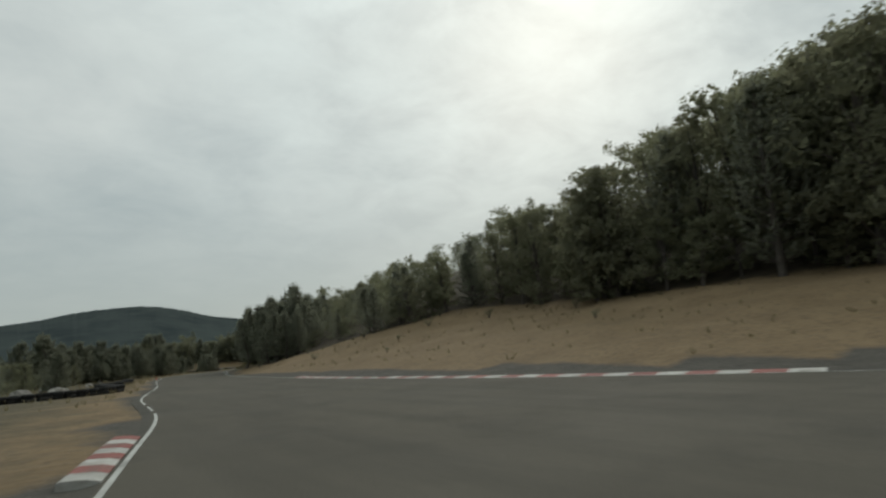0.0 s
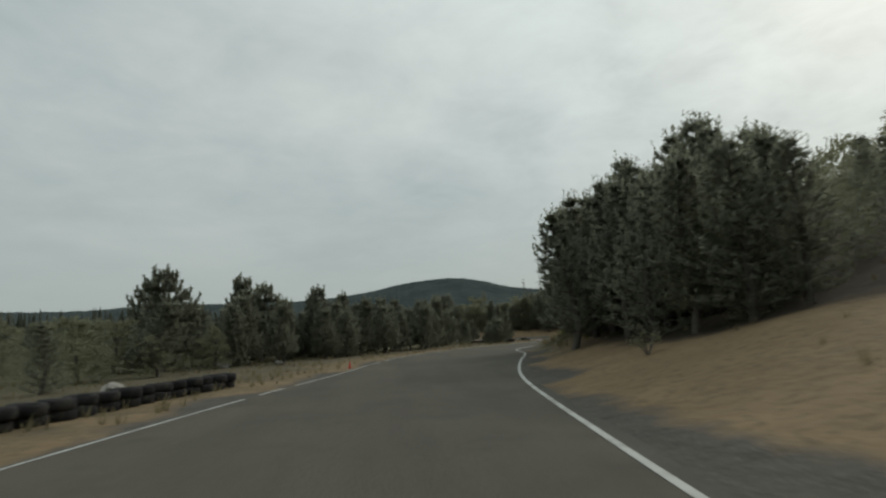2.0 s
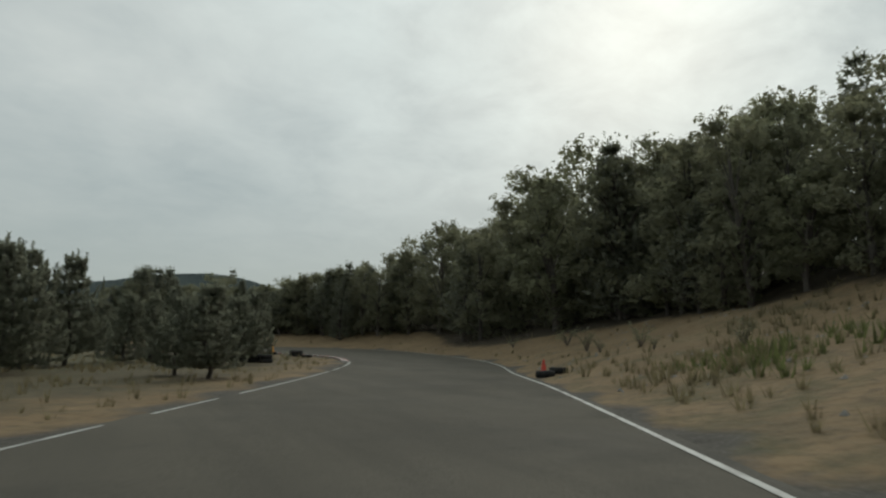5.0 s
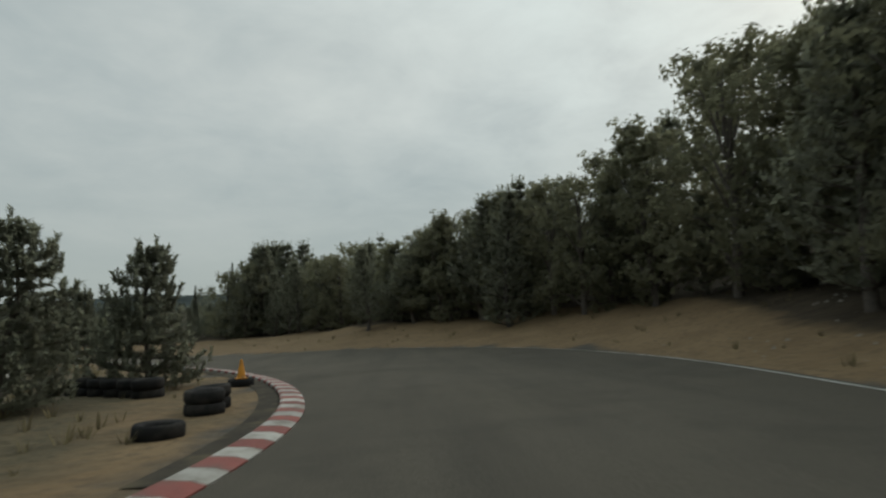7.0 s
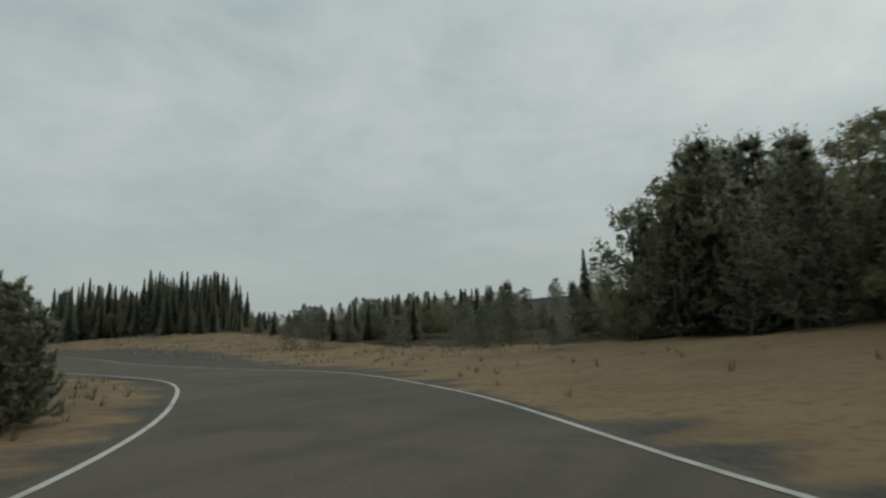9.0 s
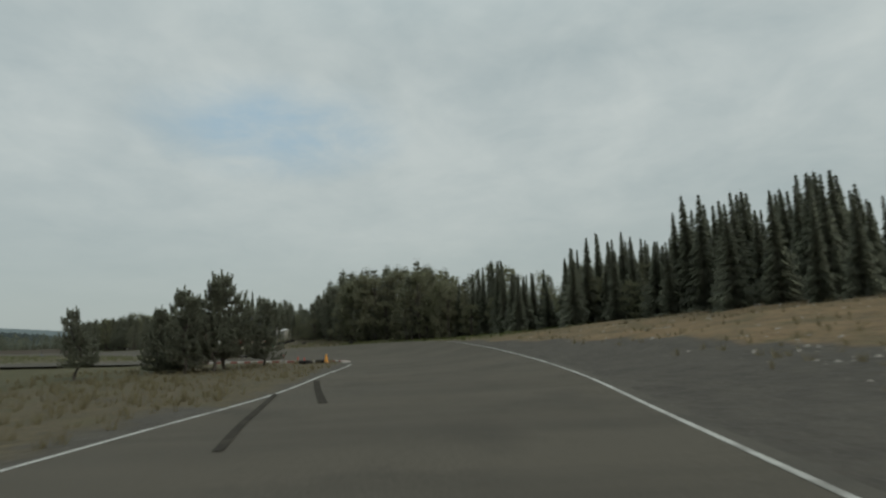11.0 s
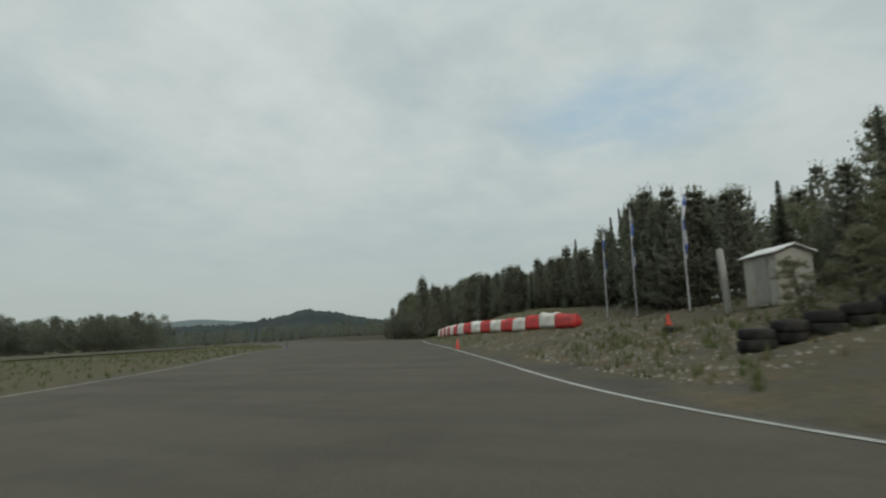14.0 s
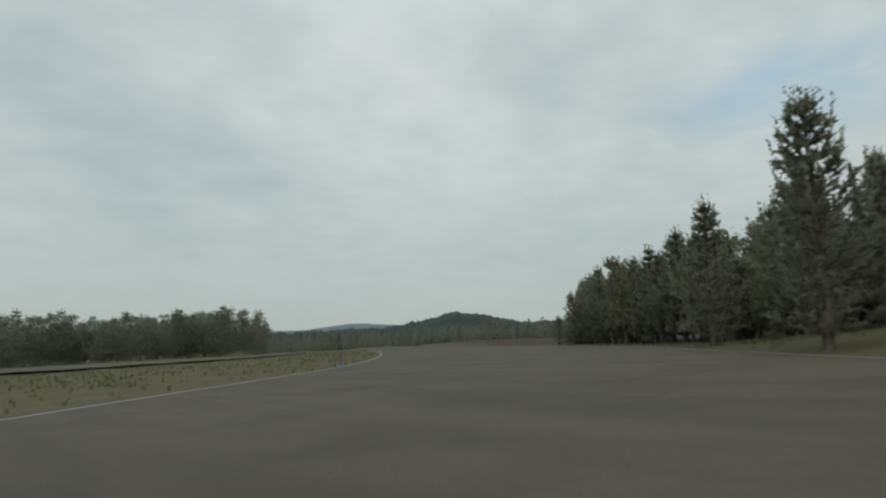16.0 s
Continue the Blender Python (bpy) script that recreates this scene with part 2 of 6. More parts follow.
M_CONE_Y = mat("yellow_plastic", (0.62, 0.27, 0.025), (0.5, 0.21, 0.03), 5, 0.55, col3=(0.3, 0.16, 0.05), scale3=6)
M_CONE_R = mat("red_plastic", (0.5, 0.055, 0.03), (0.4, 0.05, 0.035), 5, 0.55, col3=(0.2, 0.06, 0.04), scale3=6)
M_CONE_G = mat("green_plastic", (0.025, 0.16, 0.115), (0.03, 0.13, 0.1), 5, 0.55, col3=(0.05, 0.1, 0.08), scale3=6)
M_BAR_W = mat("barrier_white", (0.62, 0.61, 0.56), (0.52, 0.51, 0.47), 1.6, 0.6, 0.35, 5, col3=(0.38, 0.36, 0.32), scale3=2.0, vary=0.1)
M_BAR_R = mat("barrier_red", (0.48, 0.035, 0.03), (0.38, 0.03, 0.03), 1.6, 0.6, 0.35, 5, col3=(0.25, 0.04, 0.04), scale3=2.0, vary=0.1)
M_METAL = mat("pole_metal", (0.42, 0.43, 0.44), (0.34, 0.35, 0.36), 4, 0.45, metal=0.6)
M_CLOTH_W = mat("flag_white", (0.5, 0.52, 0.54), (0.42, 0.44, 0.47), 2, 0.85)
M_CLOTH_B = mat("flag_blue", (0.045, 0.09, 0.30), (0.06, 0.11, 0.34), 2, 0.85)
M_SHED = mat("shed_sheet", (0.34, 0.33, 0.29), (0.27, 0.26, 0.23), 1.5, 0.7, 0.2, 8, col3=(0.2, 0.18, 0.14), scale3=1.2)
M_ROOF = mat("shed_roof", (0.60, 0.61, 0.60), (0.5, 0.5, 0.49), 2, 0.5, col3=(0.36, 0.35, 0.33), scale3=1.5)
M_STONE = mat("pale_stone", (0.26, 0.24, 0.21), (0.18, 0.17, 0.15), 3, 0.9, 0.6, 12, vary=0.3)
M_POST = mat("grey_post", (0.2, 0.195, 0.18), (0.26, 0.25, 0.23), 4, 0.85, 0.3, 20)
M_DARKPOST = mat("dark_post", (0.05, 0.05, 0.052), (0.08, 0.078, 0.075), 5, 0.8)
M_BLUE = mat("blue_plastic", (0.05, 0.09, 0.25), (0.06, 0.1, 0.2), 5, 0.6)
M_GRASS = leaf_mat("dry_grass_blades", (0.098, 0.084, 0.052), (0.135, 0.114, 0.072), 0.2)
M_GRASS_G = leaf_mat("green_grass_blades", (0.06, 0.07, 0.028), (0.1, 0.105, 0.05), 0.2)
# wood colour with the bluish cast of distance haze put into it
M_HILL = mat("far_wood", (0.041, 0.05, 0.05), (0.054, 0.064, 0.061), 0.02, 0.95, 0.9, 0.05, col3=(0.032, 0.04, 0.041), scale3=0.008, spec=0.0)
# same wood further off: distance haze is put into the paler, bluer colour
M_HILL_FAR = mat("haze_tinted_wood", (0.11, 0.135, 0.14), (0.13, 0.155, 0.158), 0.01, 0.95, 0.5, 0.05, spec=0.0)

# ---------------------------------------------------------------- plan of the track: left edge, right edge, rise of the right edge
EDGES_SOUTH = [
    (-7.51, -32, 11.89, -33.04, 0.02), (-5.56, -21.49, 7.72, -23.59, 0.04), (-4.41, -14.49, 5.56, -14.07, 0.05), (-3.9, -5.99, 4.78, -5.03, 0.06),
    (-3.05, 0.02, 4.68, 0.5, 0.05), (-2.14, 5.52, 5.18, 5.99, 0.04), (-1.1, 13.01, 5.42, 13, 0.02), (-0.29, 21, 6, 20.51, 0.02),
    (0.62, 28.03, 6.89, 28.52, 0.02), (1.63, 34.04, 8.26, 35.31, 0.05), (2.66, 42.06, 9.99, 42.25, 0.11), (4.27, 49.6, 10.96, 48.92, 0.1),
    (7.21, 57.66, 13.52, 56.19, 0.08), (11.18, 66.11, 17.58, 63.41, 0.07), (15.48, 73.81, 22.18, 71.76, 0.04)]
EDGES_EAST = [
    (18.34, 79.03, 25.04, 77.57, 0.02), (21.16, 85.02, 28.07, 83.12, 0.04), (23.26, 90.98, 30.38, 89.2, 0.085), (24.03, 95.5, 31.45, 95.85, 0.16),
    (23.7, 99.5, 31.8, 102.3, 0.24), (22.33, 104.05, 30.5, 108.9, 0.29), (20.04, 108.52, 27.3, 114.2, 0.29), (16.89, 112.93, 23.2, 118.1, 0.26),
    (14.38, 116.51, 19.7, 120.42, 0.14), (11.87, 120.07, 16.54, 123.14, 0.04), (6.8, 124, 10.11, 128.93, -0.05), (-0.71, 127.87, 1.32, 133.75, -0.05),
    (-9.8, 129.15, -8.51, 135.3, -0.09), (-18, 129.47, -17.1, 136.51, -0.04), (-23.1, 130.06, -23.1, 137.5, -0), (-29, 130.85, -29.6, 138.2, 0.23)]
EDGES_WEST = [
    (-36.4, 131.06, -37.5, 138.46, 0.47), (-43.7, 131.3, -46.7, 138.19, 0.74), (-50.84, 130.82, -55.82, 137.2, 0.98), (-60.64, 125.18, -65.63, 134.89, 1.04),
    (-69.51, 120.13, -73.87, 131.33, 0.92), (-76.08, 114.71, -80.9, 126.98, 0.73), (-86.12, 106.33, -88.41, 121.24, 0.52), (-98.85, 96.6, -95.64, 114.82, 0.25),
    (-109.61, 86.99, -105.36, 107.89, 0.2), (-122.06, 75.04, -115.63, 99.96, 0.34), (-133.18, 65.97, -124.67, 92.63, 0.47), (-141.63, 58.93, -135.15, 85.17, 0.51),
    (-151.2, 48.9, -146.93, 75.61, 0.46), (-164.19, 32.69, -160.55, 66.4, 0.32), (-178.99, 11.79, -176.37, 49.56, 0.21), (-195.6, -13.8, -194.08, 28.2, 0.06)]
EDGES = EDGES_SOUTH + EDGES_EAST + EDGES_WEST
# beside the right edge, pair by pair: reach and slope of the bank, slope of the wooded hill behind it
HILL_SOUTH = [(20, .2, .35)] * 4 + [(20, .21, .35), (20, .225, .35), (18, .27, .38), (14, .29, .38), (9, .29, .38), (7, .3, .38), (8, .5, .36), (10, .52, .35), (12, .45, .35),
                                    (12, .35, .4), (10, .3, .45)]
HILL_EAST = [(10, .31, .45), (10, .31, .4), (10, .3, .32), (9, .28, .25), (9, .26, .2), (9, .24, .17), (9, .22, .15), (9, .2, .14), (10, .18, .13),
             (12, .18, .12), (13, .11, .11), (14, .06, .1), (14, .05, .1), (13, .08, .1), (14, .13, .1), (14, .16, .09)]
HILL_WEST = [(14, .16, .08), (13, .14, .06), (11, .1, .05), (9, .05, .04), (8, .03, .03), (8, .08, .03), (10, .14, .04), (12, .22, .04),
             (12, .21, .04), (10, .23, .03), (7, .38, .02), (7, .3, .02), (8, .16, .02), (10, .06, .02), (10, .03, .02), (10, .02, .02)]
HILL = HILL_SOUTH + HILL_EAST + HILL_WEST


def catmull(P, n):
    P = np.array(P, float)
    P = np.vstack([2 * P[0] - P[1], P, 2 * P[-1] - P[-2]])
    out = []
    for i in range(1, len(P) - 2):
        a, b, c, d = P[i - 1:i + 3]
        for k in range(n):
            t = k / n
            out.append(.5 * (2 * b + (c - a) * t + (2 * a - 5 * b + 4 * c - d) * t * t + (3 * b - a - 3 * c + d) * t ** 3))
    out.append(P[-2])
    return np.array(out)


EDGE = catmull(EDGES, 8)
ELEFT, ERIGHT, ERISE = EDGE[:, :2], EDGE[:, 2:4], EDGE[:, 4]
HILLS = catmull(HILL, 8)


def side_of(px, py, line):
    """For points: distance to the polyline, signed (right of its run positive), and the place along it."""
    px, py = np.asarray(px, float).ravel(), np.asarray(py, float).ravel()
    best = np.full(px.shape, 1e9); sgn = np.ones(px.shape); par = np.zeros(px.shape)
    for i in range(len(line) - 1):
        ax, ay = line[i]; bx, by = line[i + 1]
        dx, dy = bx - ax, by - ay
        t = np.clip(((px - ax) * dx + (py - ay) * dy) / (dx * dx + dy * dy), 0, 1)
        ex, ey = px - ax - t * dx, py - ay - t * dy
        d = np.hypot(ex, ey)
        m = d < best - 1e-9
        best[m] = d[m]; sgn[m] = np.sign(dy * ex - dx * ey)[m]; par[m] = i + t[m]
    return best * np.where(sgn == 0, 1, sgn), par


def ground_z(px, py, sides=None):
    """Height of the ground: level infield, the track's shape, the bank and the hill outside it."""
    shape = np.shape(px)
    if sides is None:
        sides = (*side_of(px, py, ERIGHT), *side_of(px, py, ELEFT))
    dr, ur, dl, ul = sides
    idx = np.arange(len(ERISE))
    rise = np.interp(ur, idx, ERISE)
    d1, m1, m2 = (np.interp(ur, idx, HILLS[:, k]) for k in range(3))
    d = np.maximum(dr, 0)
    bank = np.where(d < d1, m1 * d * d / (d + 1.5), m1 * d1 * d1 / (d1 + 1.5) + m2 * (np.minimum(d, 60) - d1))
    fx, fy = np.asarray(px, float).ravel(), np.asarray(py, float).ravel()
    lumps = 0.10 * np.sin(fx * .71 + 1.3 * np.sin(fy * .37)) * np.sin(fy * .63 + 1.1 * np.sin(fx * .41)) + 0.05 * np.sin(fx * 1.9 + fy * .8) * np.sin(fy * 1.7 - fx * .6)
    right = rise + bank - .03 + lumps * np.clip((d - 1.5) / 4, 0, 1)
    wide = np.maximum(-dl, 0)
    left = -0.03 - 0.01 * np.minimum(wide, 30) - .02 * np.clip(wide - 30, 0, 70) + lumps * .5 * np.clip((wide - 1.5) / 4, 0, 1)
    w = np.clip(-dr / (np.clip(-dr, 0, None) + np.clip(dl, 0, None) + 1e-6), 0, 1)
    road = rise * (1 - w) ** 2
    z = np.where(dr > 0, right, np.where(dl < 0, left, road - 0.07))
    far = np.clip((np.minimum(np.abs(dr), np.abs(dl)) - 130) / 250, 0, 1)
    return (z * (1 - far) - 1.5 * far).reshape(shape)


def mesh_ob(name, verts, faces, material, smooth=False, parent=None):
    me = bpy.data.meshes.new(name)
    me.from_pydata([tuple(v) for v in verts], [], [tuple(f) for f in faces])
    me.materials.append(material)
    if smooth:
        me.polygons.foreach_set("use_smooth", [True] * len(me.polygons))
    me.update()
    ob = new(name, me)
    if parent:
        ob.parent = parent
    return ob


def part(name, bm, material, parent, label=""):
    me = bpy.data.meshes.new(name)
    bm.to_mesh(me); bm.free()
    me.materials.append(material)
    ob = new(name, me)
    ob.parent = parent
    return tagged(ob, label)


def grow(a, b, step, far):
    mid = list(np.arange(a, b + .01, step))
    out, s, v = [], step, b
    while v < far:
        s *= 1.35; v += s; out.append(v)
    low, s, v = [], step, a
    while v > -far:
        s *= 1.35; v -= s; low.append(v)
    return np.array(low[::-1] + mid + out)


GX, GY = grow(-205, 75, 1.25, 4500), grow(-60, 200, 1.25, 4500)
MX, MY = np.meshgrid(GX, GY)
SIDES = (*side_of(MX, MY, ERIGHT), *side_of(MX, MY, ELEFT))
GZ = ground_z(MX, MY, SIDES)


def on_grid(x, y, field):
    """A field of the ground sheet at any place, between its four nearest points."""
    x, y = np.asarray(x, float), np.asarray(y, float)
    i = np.clip(np.searchsorted(GX, x) - 1, 0, len(GX) - 2); j = np.clip(np.searchsorted(GY, y) - 1, 0, len(GY) - 2)
    u = (x - GX[i]) / (GX[i + 1] - GX[i]); v = (y - GY[j]) / (GY[j + 1] - GY[j])
    f = field.reshape(len(GY), len(GX))
    return (f[j, i] * (1 - u) + f[j, i + 1] * u) * (1 - v) + (f[j + 1, i] * (1 - u) + f[j + 1, i + 1] * u) * v


def gz(x, y):
    return float(on_grid(x, y, GZ))


# along the right edge, pair by pair: reach of the forest edge from the asphalt
# pairs 18 and 19 are drawn in so dark litter paints the trees' shade
FRONT = [20] * 6 + [18, 11, 4, 3, 4, 12, 14, 14, 12, 11, 10, 8, 3, 3.5, 8, 9, 8, 9, 9, 13, 14, 15, 14, 13, 13, 13, 13, 12, 10, 9, 7, 7, 8, 9, 11, 9, 6, 5, 5, 5, 5]
# what covers the verge there: sand, green, grit
COVER_R = [(1, 0, .1)] * 8 + [(.9, .1, .1), (.7, .35, .1), (.55, .5, .1), (.5, .55, .1), (.5, .55, .1), (.6, .45, .1), (.7, .35, .15)]
COVER_R += [(.75, .35, .1), (.8, .3, .1), (.85, .2, .1), (.9, .1, .1), (.9, .1, .1), (.95, .1, .1), (1, .05, .1), (1, .05, .1), (1, 0, .1), (1, 0, .1), (.95, .1, .1)]
COVER_R += [(.8, .2, .2), (.7, .3, .3), (.65, .3, .3), (.6, .3, .3), (.6, .35, .2), (.6, .35, .1)]
COVER_R += [(.55, .35, .1), (.5, .45, .1), (.4, .6, .1), (.3, .7, .1), (.3, .65, .15), (.35, .4, .3), (.35, .35, .45), (.35, .35, .45), (.3, .45, .38), (.2, .7, .2), (.2, .8, .1),
            (.2, .8, .1), (.2, .8, .1), (.2, .8, .1), (.2, .8, .1)]
# width of the dark grit strip beside the asphalt
GRIT_W = [2.2] * 5 + [2.2, 1.6, .9, .8, .8, .8, .8, .8, .6, .5, .5] + [.3] * 10 + [1.5, 3, 5, 6, 5.5, 4.5, 2.5, 1] + [.4] * 14


def build_ground():
    X, Y, Z = MX, MY, GZ
    nx, ny = len(GX), len(GY)
    v = np.stack([X, Y, Z], -1).reshape(-1, 3)
    i = np.arange(nx * ny).reshape(ny, nx)
    f = np.stack([i[:-1, :-1], i[:-1, 1:], i[1:, 1:], i[1:, :-1]], -1).reshape(-1, 4)
    ob = mesh_ob("ground", v.tolist(), f.tolist(), M_GROUND, True)
    dr, ur, dl, ul = SIDES
    k = np.arange(len(FRONT)) * 8
    front = np.interp(ur, k, FRONT)
    cr = np.array(COVER_R)
    kk = np.arange(len(cr)) * 8
    right = np.stack([np.interp(ur, kk, cr[:, c]) for c in range(3)], -1)
    grit = np.interp(ur, np.arange(len(GRIT_W)) * 8, GRIT_W)
    right[:, 2] = np.where(dr < grit, 0.95, right[:, 2])
    alpha = np.clip((dr - front + 1.5) / 3, 0, 1)
    wide = -dl
    west = np.clip((ul / 8 - 33) / 3, 0, 1)
    isle = np.clip((ul / 8 - 26.5) / 1.5, 0, 1) * (1 - west)
    left = np.stack([np.clip(.74 - wide * .1, .05, 1) * (1 - west) * (1 - .7 * isle) + .3 * west, .2 + .12 * isle + np.clip(wide - 3, 0, 8) * .035 * (1 - west) + .28 * west + np.clip(wide - 8, 0, 20) * .008, np.where(wide < .6, .8, .12 + .1 * (1 - west) + .12 * isle)], -1)
    cov = np.where((dr > 0)[:, None], right, left)
    al = np.where(dr > 0, alpha, 0.0)
    att = ob.data.color_attributes.new("cover", "FLOAT_COLOR", "POINT")
    att.data.foreach_set("color", np.concatenate([cov, al[:, None]], 1).astype(np.float32).ravel())
    return tagged(ob, "dry sandy ground with sparse grass beside the track", "ground", kind="structure")


build_ground()


def build_road():
    n = 11
    V, F = [], []
    for (a, b, z) in zip(ELEFT, ERIGHT, ERISE):
        for k in range(n):
            w = k / (n - 1)
            p = a + (b - a) * w
            V.append((p[0], p[1], z * w * w))
    for i in range(len(ELEFT) - 1):
        for k in range(n - 1):
            q = i * n + k
            F.append((q, q + 1, q + n + 1, q + n))
    return tagged(mesh_ob("road", V, F, M_ASPHALT, True), "grey asphalt race track with worn surface", "road", kind="structure")


build_road()


def offset_line(line, w):
    line = np.array(line, float); d = np.gradient(line, axis=0); d /= np.linalg.norm(d, axis=1)[:, None]
    return line + np.stack([d[:, 1], -d[:, 0]], 1) * w


def strip(name, line, zs, w0, w1, h0, h1, material):
    """A band along a line, from w0 to w1 metres to its right, h0 and h1 above it there."""
    a, b = offset_line(line, w0), offset_line(line, w1)
    V, F = [], []
    for p, q, z in zip(a, b, zs):
        V += [(*p, z + h0), (*q, z + h1)]
    for i in range(len(a) - 1):
        F.append((2 * i, 2 * i + 1, 2 * i + 3, 2 * i + 2))
    return mesh_ob(name, V, F, material)


FLAT = ERISE * 0
for a, b in ((0, 8 * 25), (8 * 26, 8 * 36), (8 * 37, len(ERIGHT))):
    tagged(strip("shoulder", ERIGHT[a:b + 1], ERISE[a:b + 1], 0.0, 0.42, 0.0, -0.035, M_SHOULDER), "pale crumbling asphalt shoulder beside the edge line", "road shoulder", kind="structure")
TIP, NOSE = 8 * 33, 8 * 35 + 2
for a, b in ((0, TIP), (NOSE, len(ELEFT) - 1)):
    tagged(strip("shoulder", ELEFT[a:b + 1], FLAT[a:b + 1], -0.22, 0.0, -0.04, 0.0, M_SHOULDER), "pale crumbling asphalt shoulder beside the edge line", "road shoulder", kind="structure")


def dashes(line, zs, w0, w1, worn):
    """The painted line in worn lengths: small gaps where the paint is gone."""
    i = 0
    while i < len(line) - 1:
        j = min(len(line) - 1, i + random.randint(*worn))
        tagged(strip("edge_line", line[i:j + 1], zs[i:j + 1], w0, w1, 0.006, 0.006, M_WHITE), "white painted edge line on the asphalt", "road marking", kind="structure")
        i = j


dashes(ERIGHT, ERISE, -0.115, -0.02, (60, 90))
K0 = next(i for i in range(8 * 14, TIP) if ELEFT[i][1] > 88.8)
K1 = next(i for i in range(8 * 14, TIP) if ELEFT[i][1] > 113.6)
for i in range(0, K0, 3):
    j = min(K0, i + 2 + (i * 7 % 5 > 1))
    tagged(strip("edge_line", ELEFT[i:j + 1], FLAT[i:j + 1], 0.03, 0.1, 0.006, 0.006, M_WHITE), "worn white painted edge line on the asphalt", "road marking", kind="structure")
dashes(ELEFT[K1:TIP - 5], FLAT, 0.03, 0.12, (40, 60))
# a darker band along the back of the kerb
tagged(strip("gutter", ELEFT[K0 + 8:K1 + 1], FLAT[K0 + 8:K1 + 1], -0.8, -0.38, -0.025, -0.015, M_GUTTER), "dark strip behind the kerb", "gutter", kind="structure")
dashes(ELEFT[NOSE:], FLAT, 0.03, 0.11, (40, 60))

# the branch that leaves to the left behind the island, and the infield road it joins
BRANCH = [(-50.2, 132.4, -72, 123.0), (-51.7, 128.8, -66.5, 122.6), (-52.7, 126.6, -64.6, 121.2), (-53.8, 123.9, -64, 117.5), (-56, 116.5, -65.6, 113), (-59, 106, -68.5, 103.5),
          (-64, 90, -73.5, 88), (-71, 72, -80, 75), (-83, 56, -87, 66), (-100, 40, -103, 49), (-121, 27, -123, 37), (-145, 16, -146, 25.5), (-172, -6, -168, 5), (-200, -40, -192, -30)]
BR = catmull(BRANCH, 6)


def build_branch():
    V, F = [], []
    n = 6
    for r in BR:
        for k in range(n):
            p = r[:2] + (r[2:] - r[:2]) * k / (n - 1)
            V.append((p[0], p[1], max(gz(p[0], p[1]) + .05, -0.012)))
    for i in range(len(BR) - 1):
        for k in range(n - 1):
            q = i * n + k
            F.append((q + 1, q, q + n, q + n + 1))
    return tagged(mesh_ob("branch_road", V, F, M_ASPHALT, True), "grey asphalt side road through the infield", "road", kind="structure")


build_branch()
BZ = [max(gz(*p) + .07, 0.0) for p in BR[:, :2]]
BZ2 = [max(gz(*p) + .07, 0.0) for p in BR[:, 2:]]
tagged(strip("edge_line", BR[12:, :2], BZ[12:], -0.15, -0.02, 0.004, 0.004, M_WHITE), "white painted edge line on the side road", "road marking", kind="structure")
tagged(strip("edge_line", BR[12:, 2:], BZ2[12:], 0.02, 0.15, 0.004, 0.004, M_WHITE), "white painted edge line on the side road", "road marking", kind="structure")

# the apron round the island's tip, and the dark wedge of dirt between the two arms of the side road
APRON = catmull([(-48.6, 131.1), (-50.4, 130.8), (-51.4, 129.6), (-52.1, 128.2)], 5)
tagged(strip("road_apron", APRON, np.zeros(len(APRON)), -0.05, 1.1, -0.003, -0.003, M_ASPHALT), "grey asphalt at the foot of the island kerb", "road", kind="structure")
WEDGE = catmull([(-62.65, 124.55, -62.62, 124.5), (-61.6, 123.6, -62.9, 122.9), (-60.6, 121.8, -63.0, 120.6), (-60.4, 119.4, -64.0, 117.2), (-60.6, 117.3, -66.0, 113.0)], 5)


def build_wedge():
    V, F = [], []
    for r in WEDGE:
        for k in range(5):
            p = r[:2] + (r[2:] - r[:2]) * k / 4
            V.append((p[0], p[1], max(gz(p[0], p[1]) + .05, -0.012) + .012 + .02 * (k % 4 > 0)))
    for i in range(len(WEDGE) - 1):
        for k in range(4):
            q = i * 5 + k
            F.append((q + 1, q, q + 5, q + 6))
    tagged(mesh_ob("dirt_wedge", V, F, M_GUTTER, True), "dark wedge of dirt between the arms of the side road", "verge", kind="structure")
    edge = WEDGE[:, 2:]
    tagged(strip("edge_line", edge, [max(gz(*p) + .05, -0.012) + .02 for p in edge], -0.05, 0.05, 0.004, 0.004, M_WHITE), "worn white painted line along the dirt wedge", "road marking", kind="structure")


build_wedge()


def skid(points, w):
    P = catmull(points, 6)
    z = []
    for p in P:
        dr, ur = side_of([p[0]], [p[1]], ERIGHT)
        dl, ul = side_of([p[0]], [p[1]], ELEFT)
        f = abs(dr[0]) / (abs(dr[0]) + abs(dl[0]) + 1e-6)
        z.append(np.interp(ur[0], np.arange(len(ERISE)), ERISE) * (1 - f) ** 2)
    tagged(strip("tyre_mark", P, z, -w / 2, w / 2, 0.012, 0.012, M_SKID), "dark rubber mark on the asphalt", "tyre mark", kind="structure")


for pts, w in (([(-28.9, 130.95), (-24.2, 131.45), (-22.0, 131.75)], .12), ([(-33.0, 131.3), (-29.85, 131.75), (-26.5, 132.3)], .17)):
    skid(pts, w)

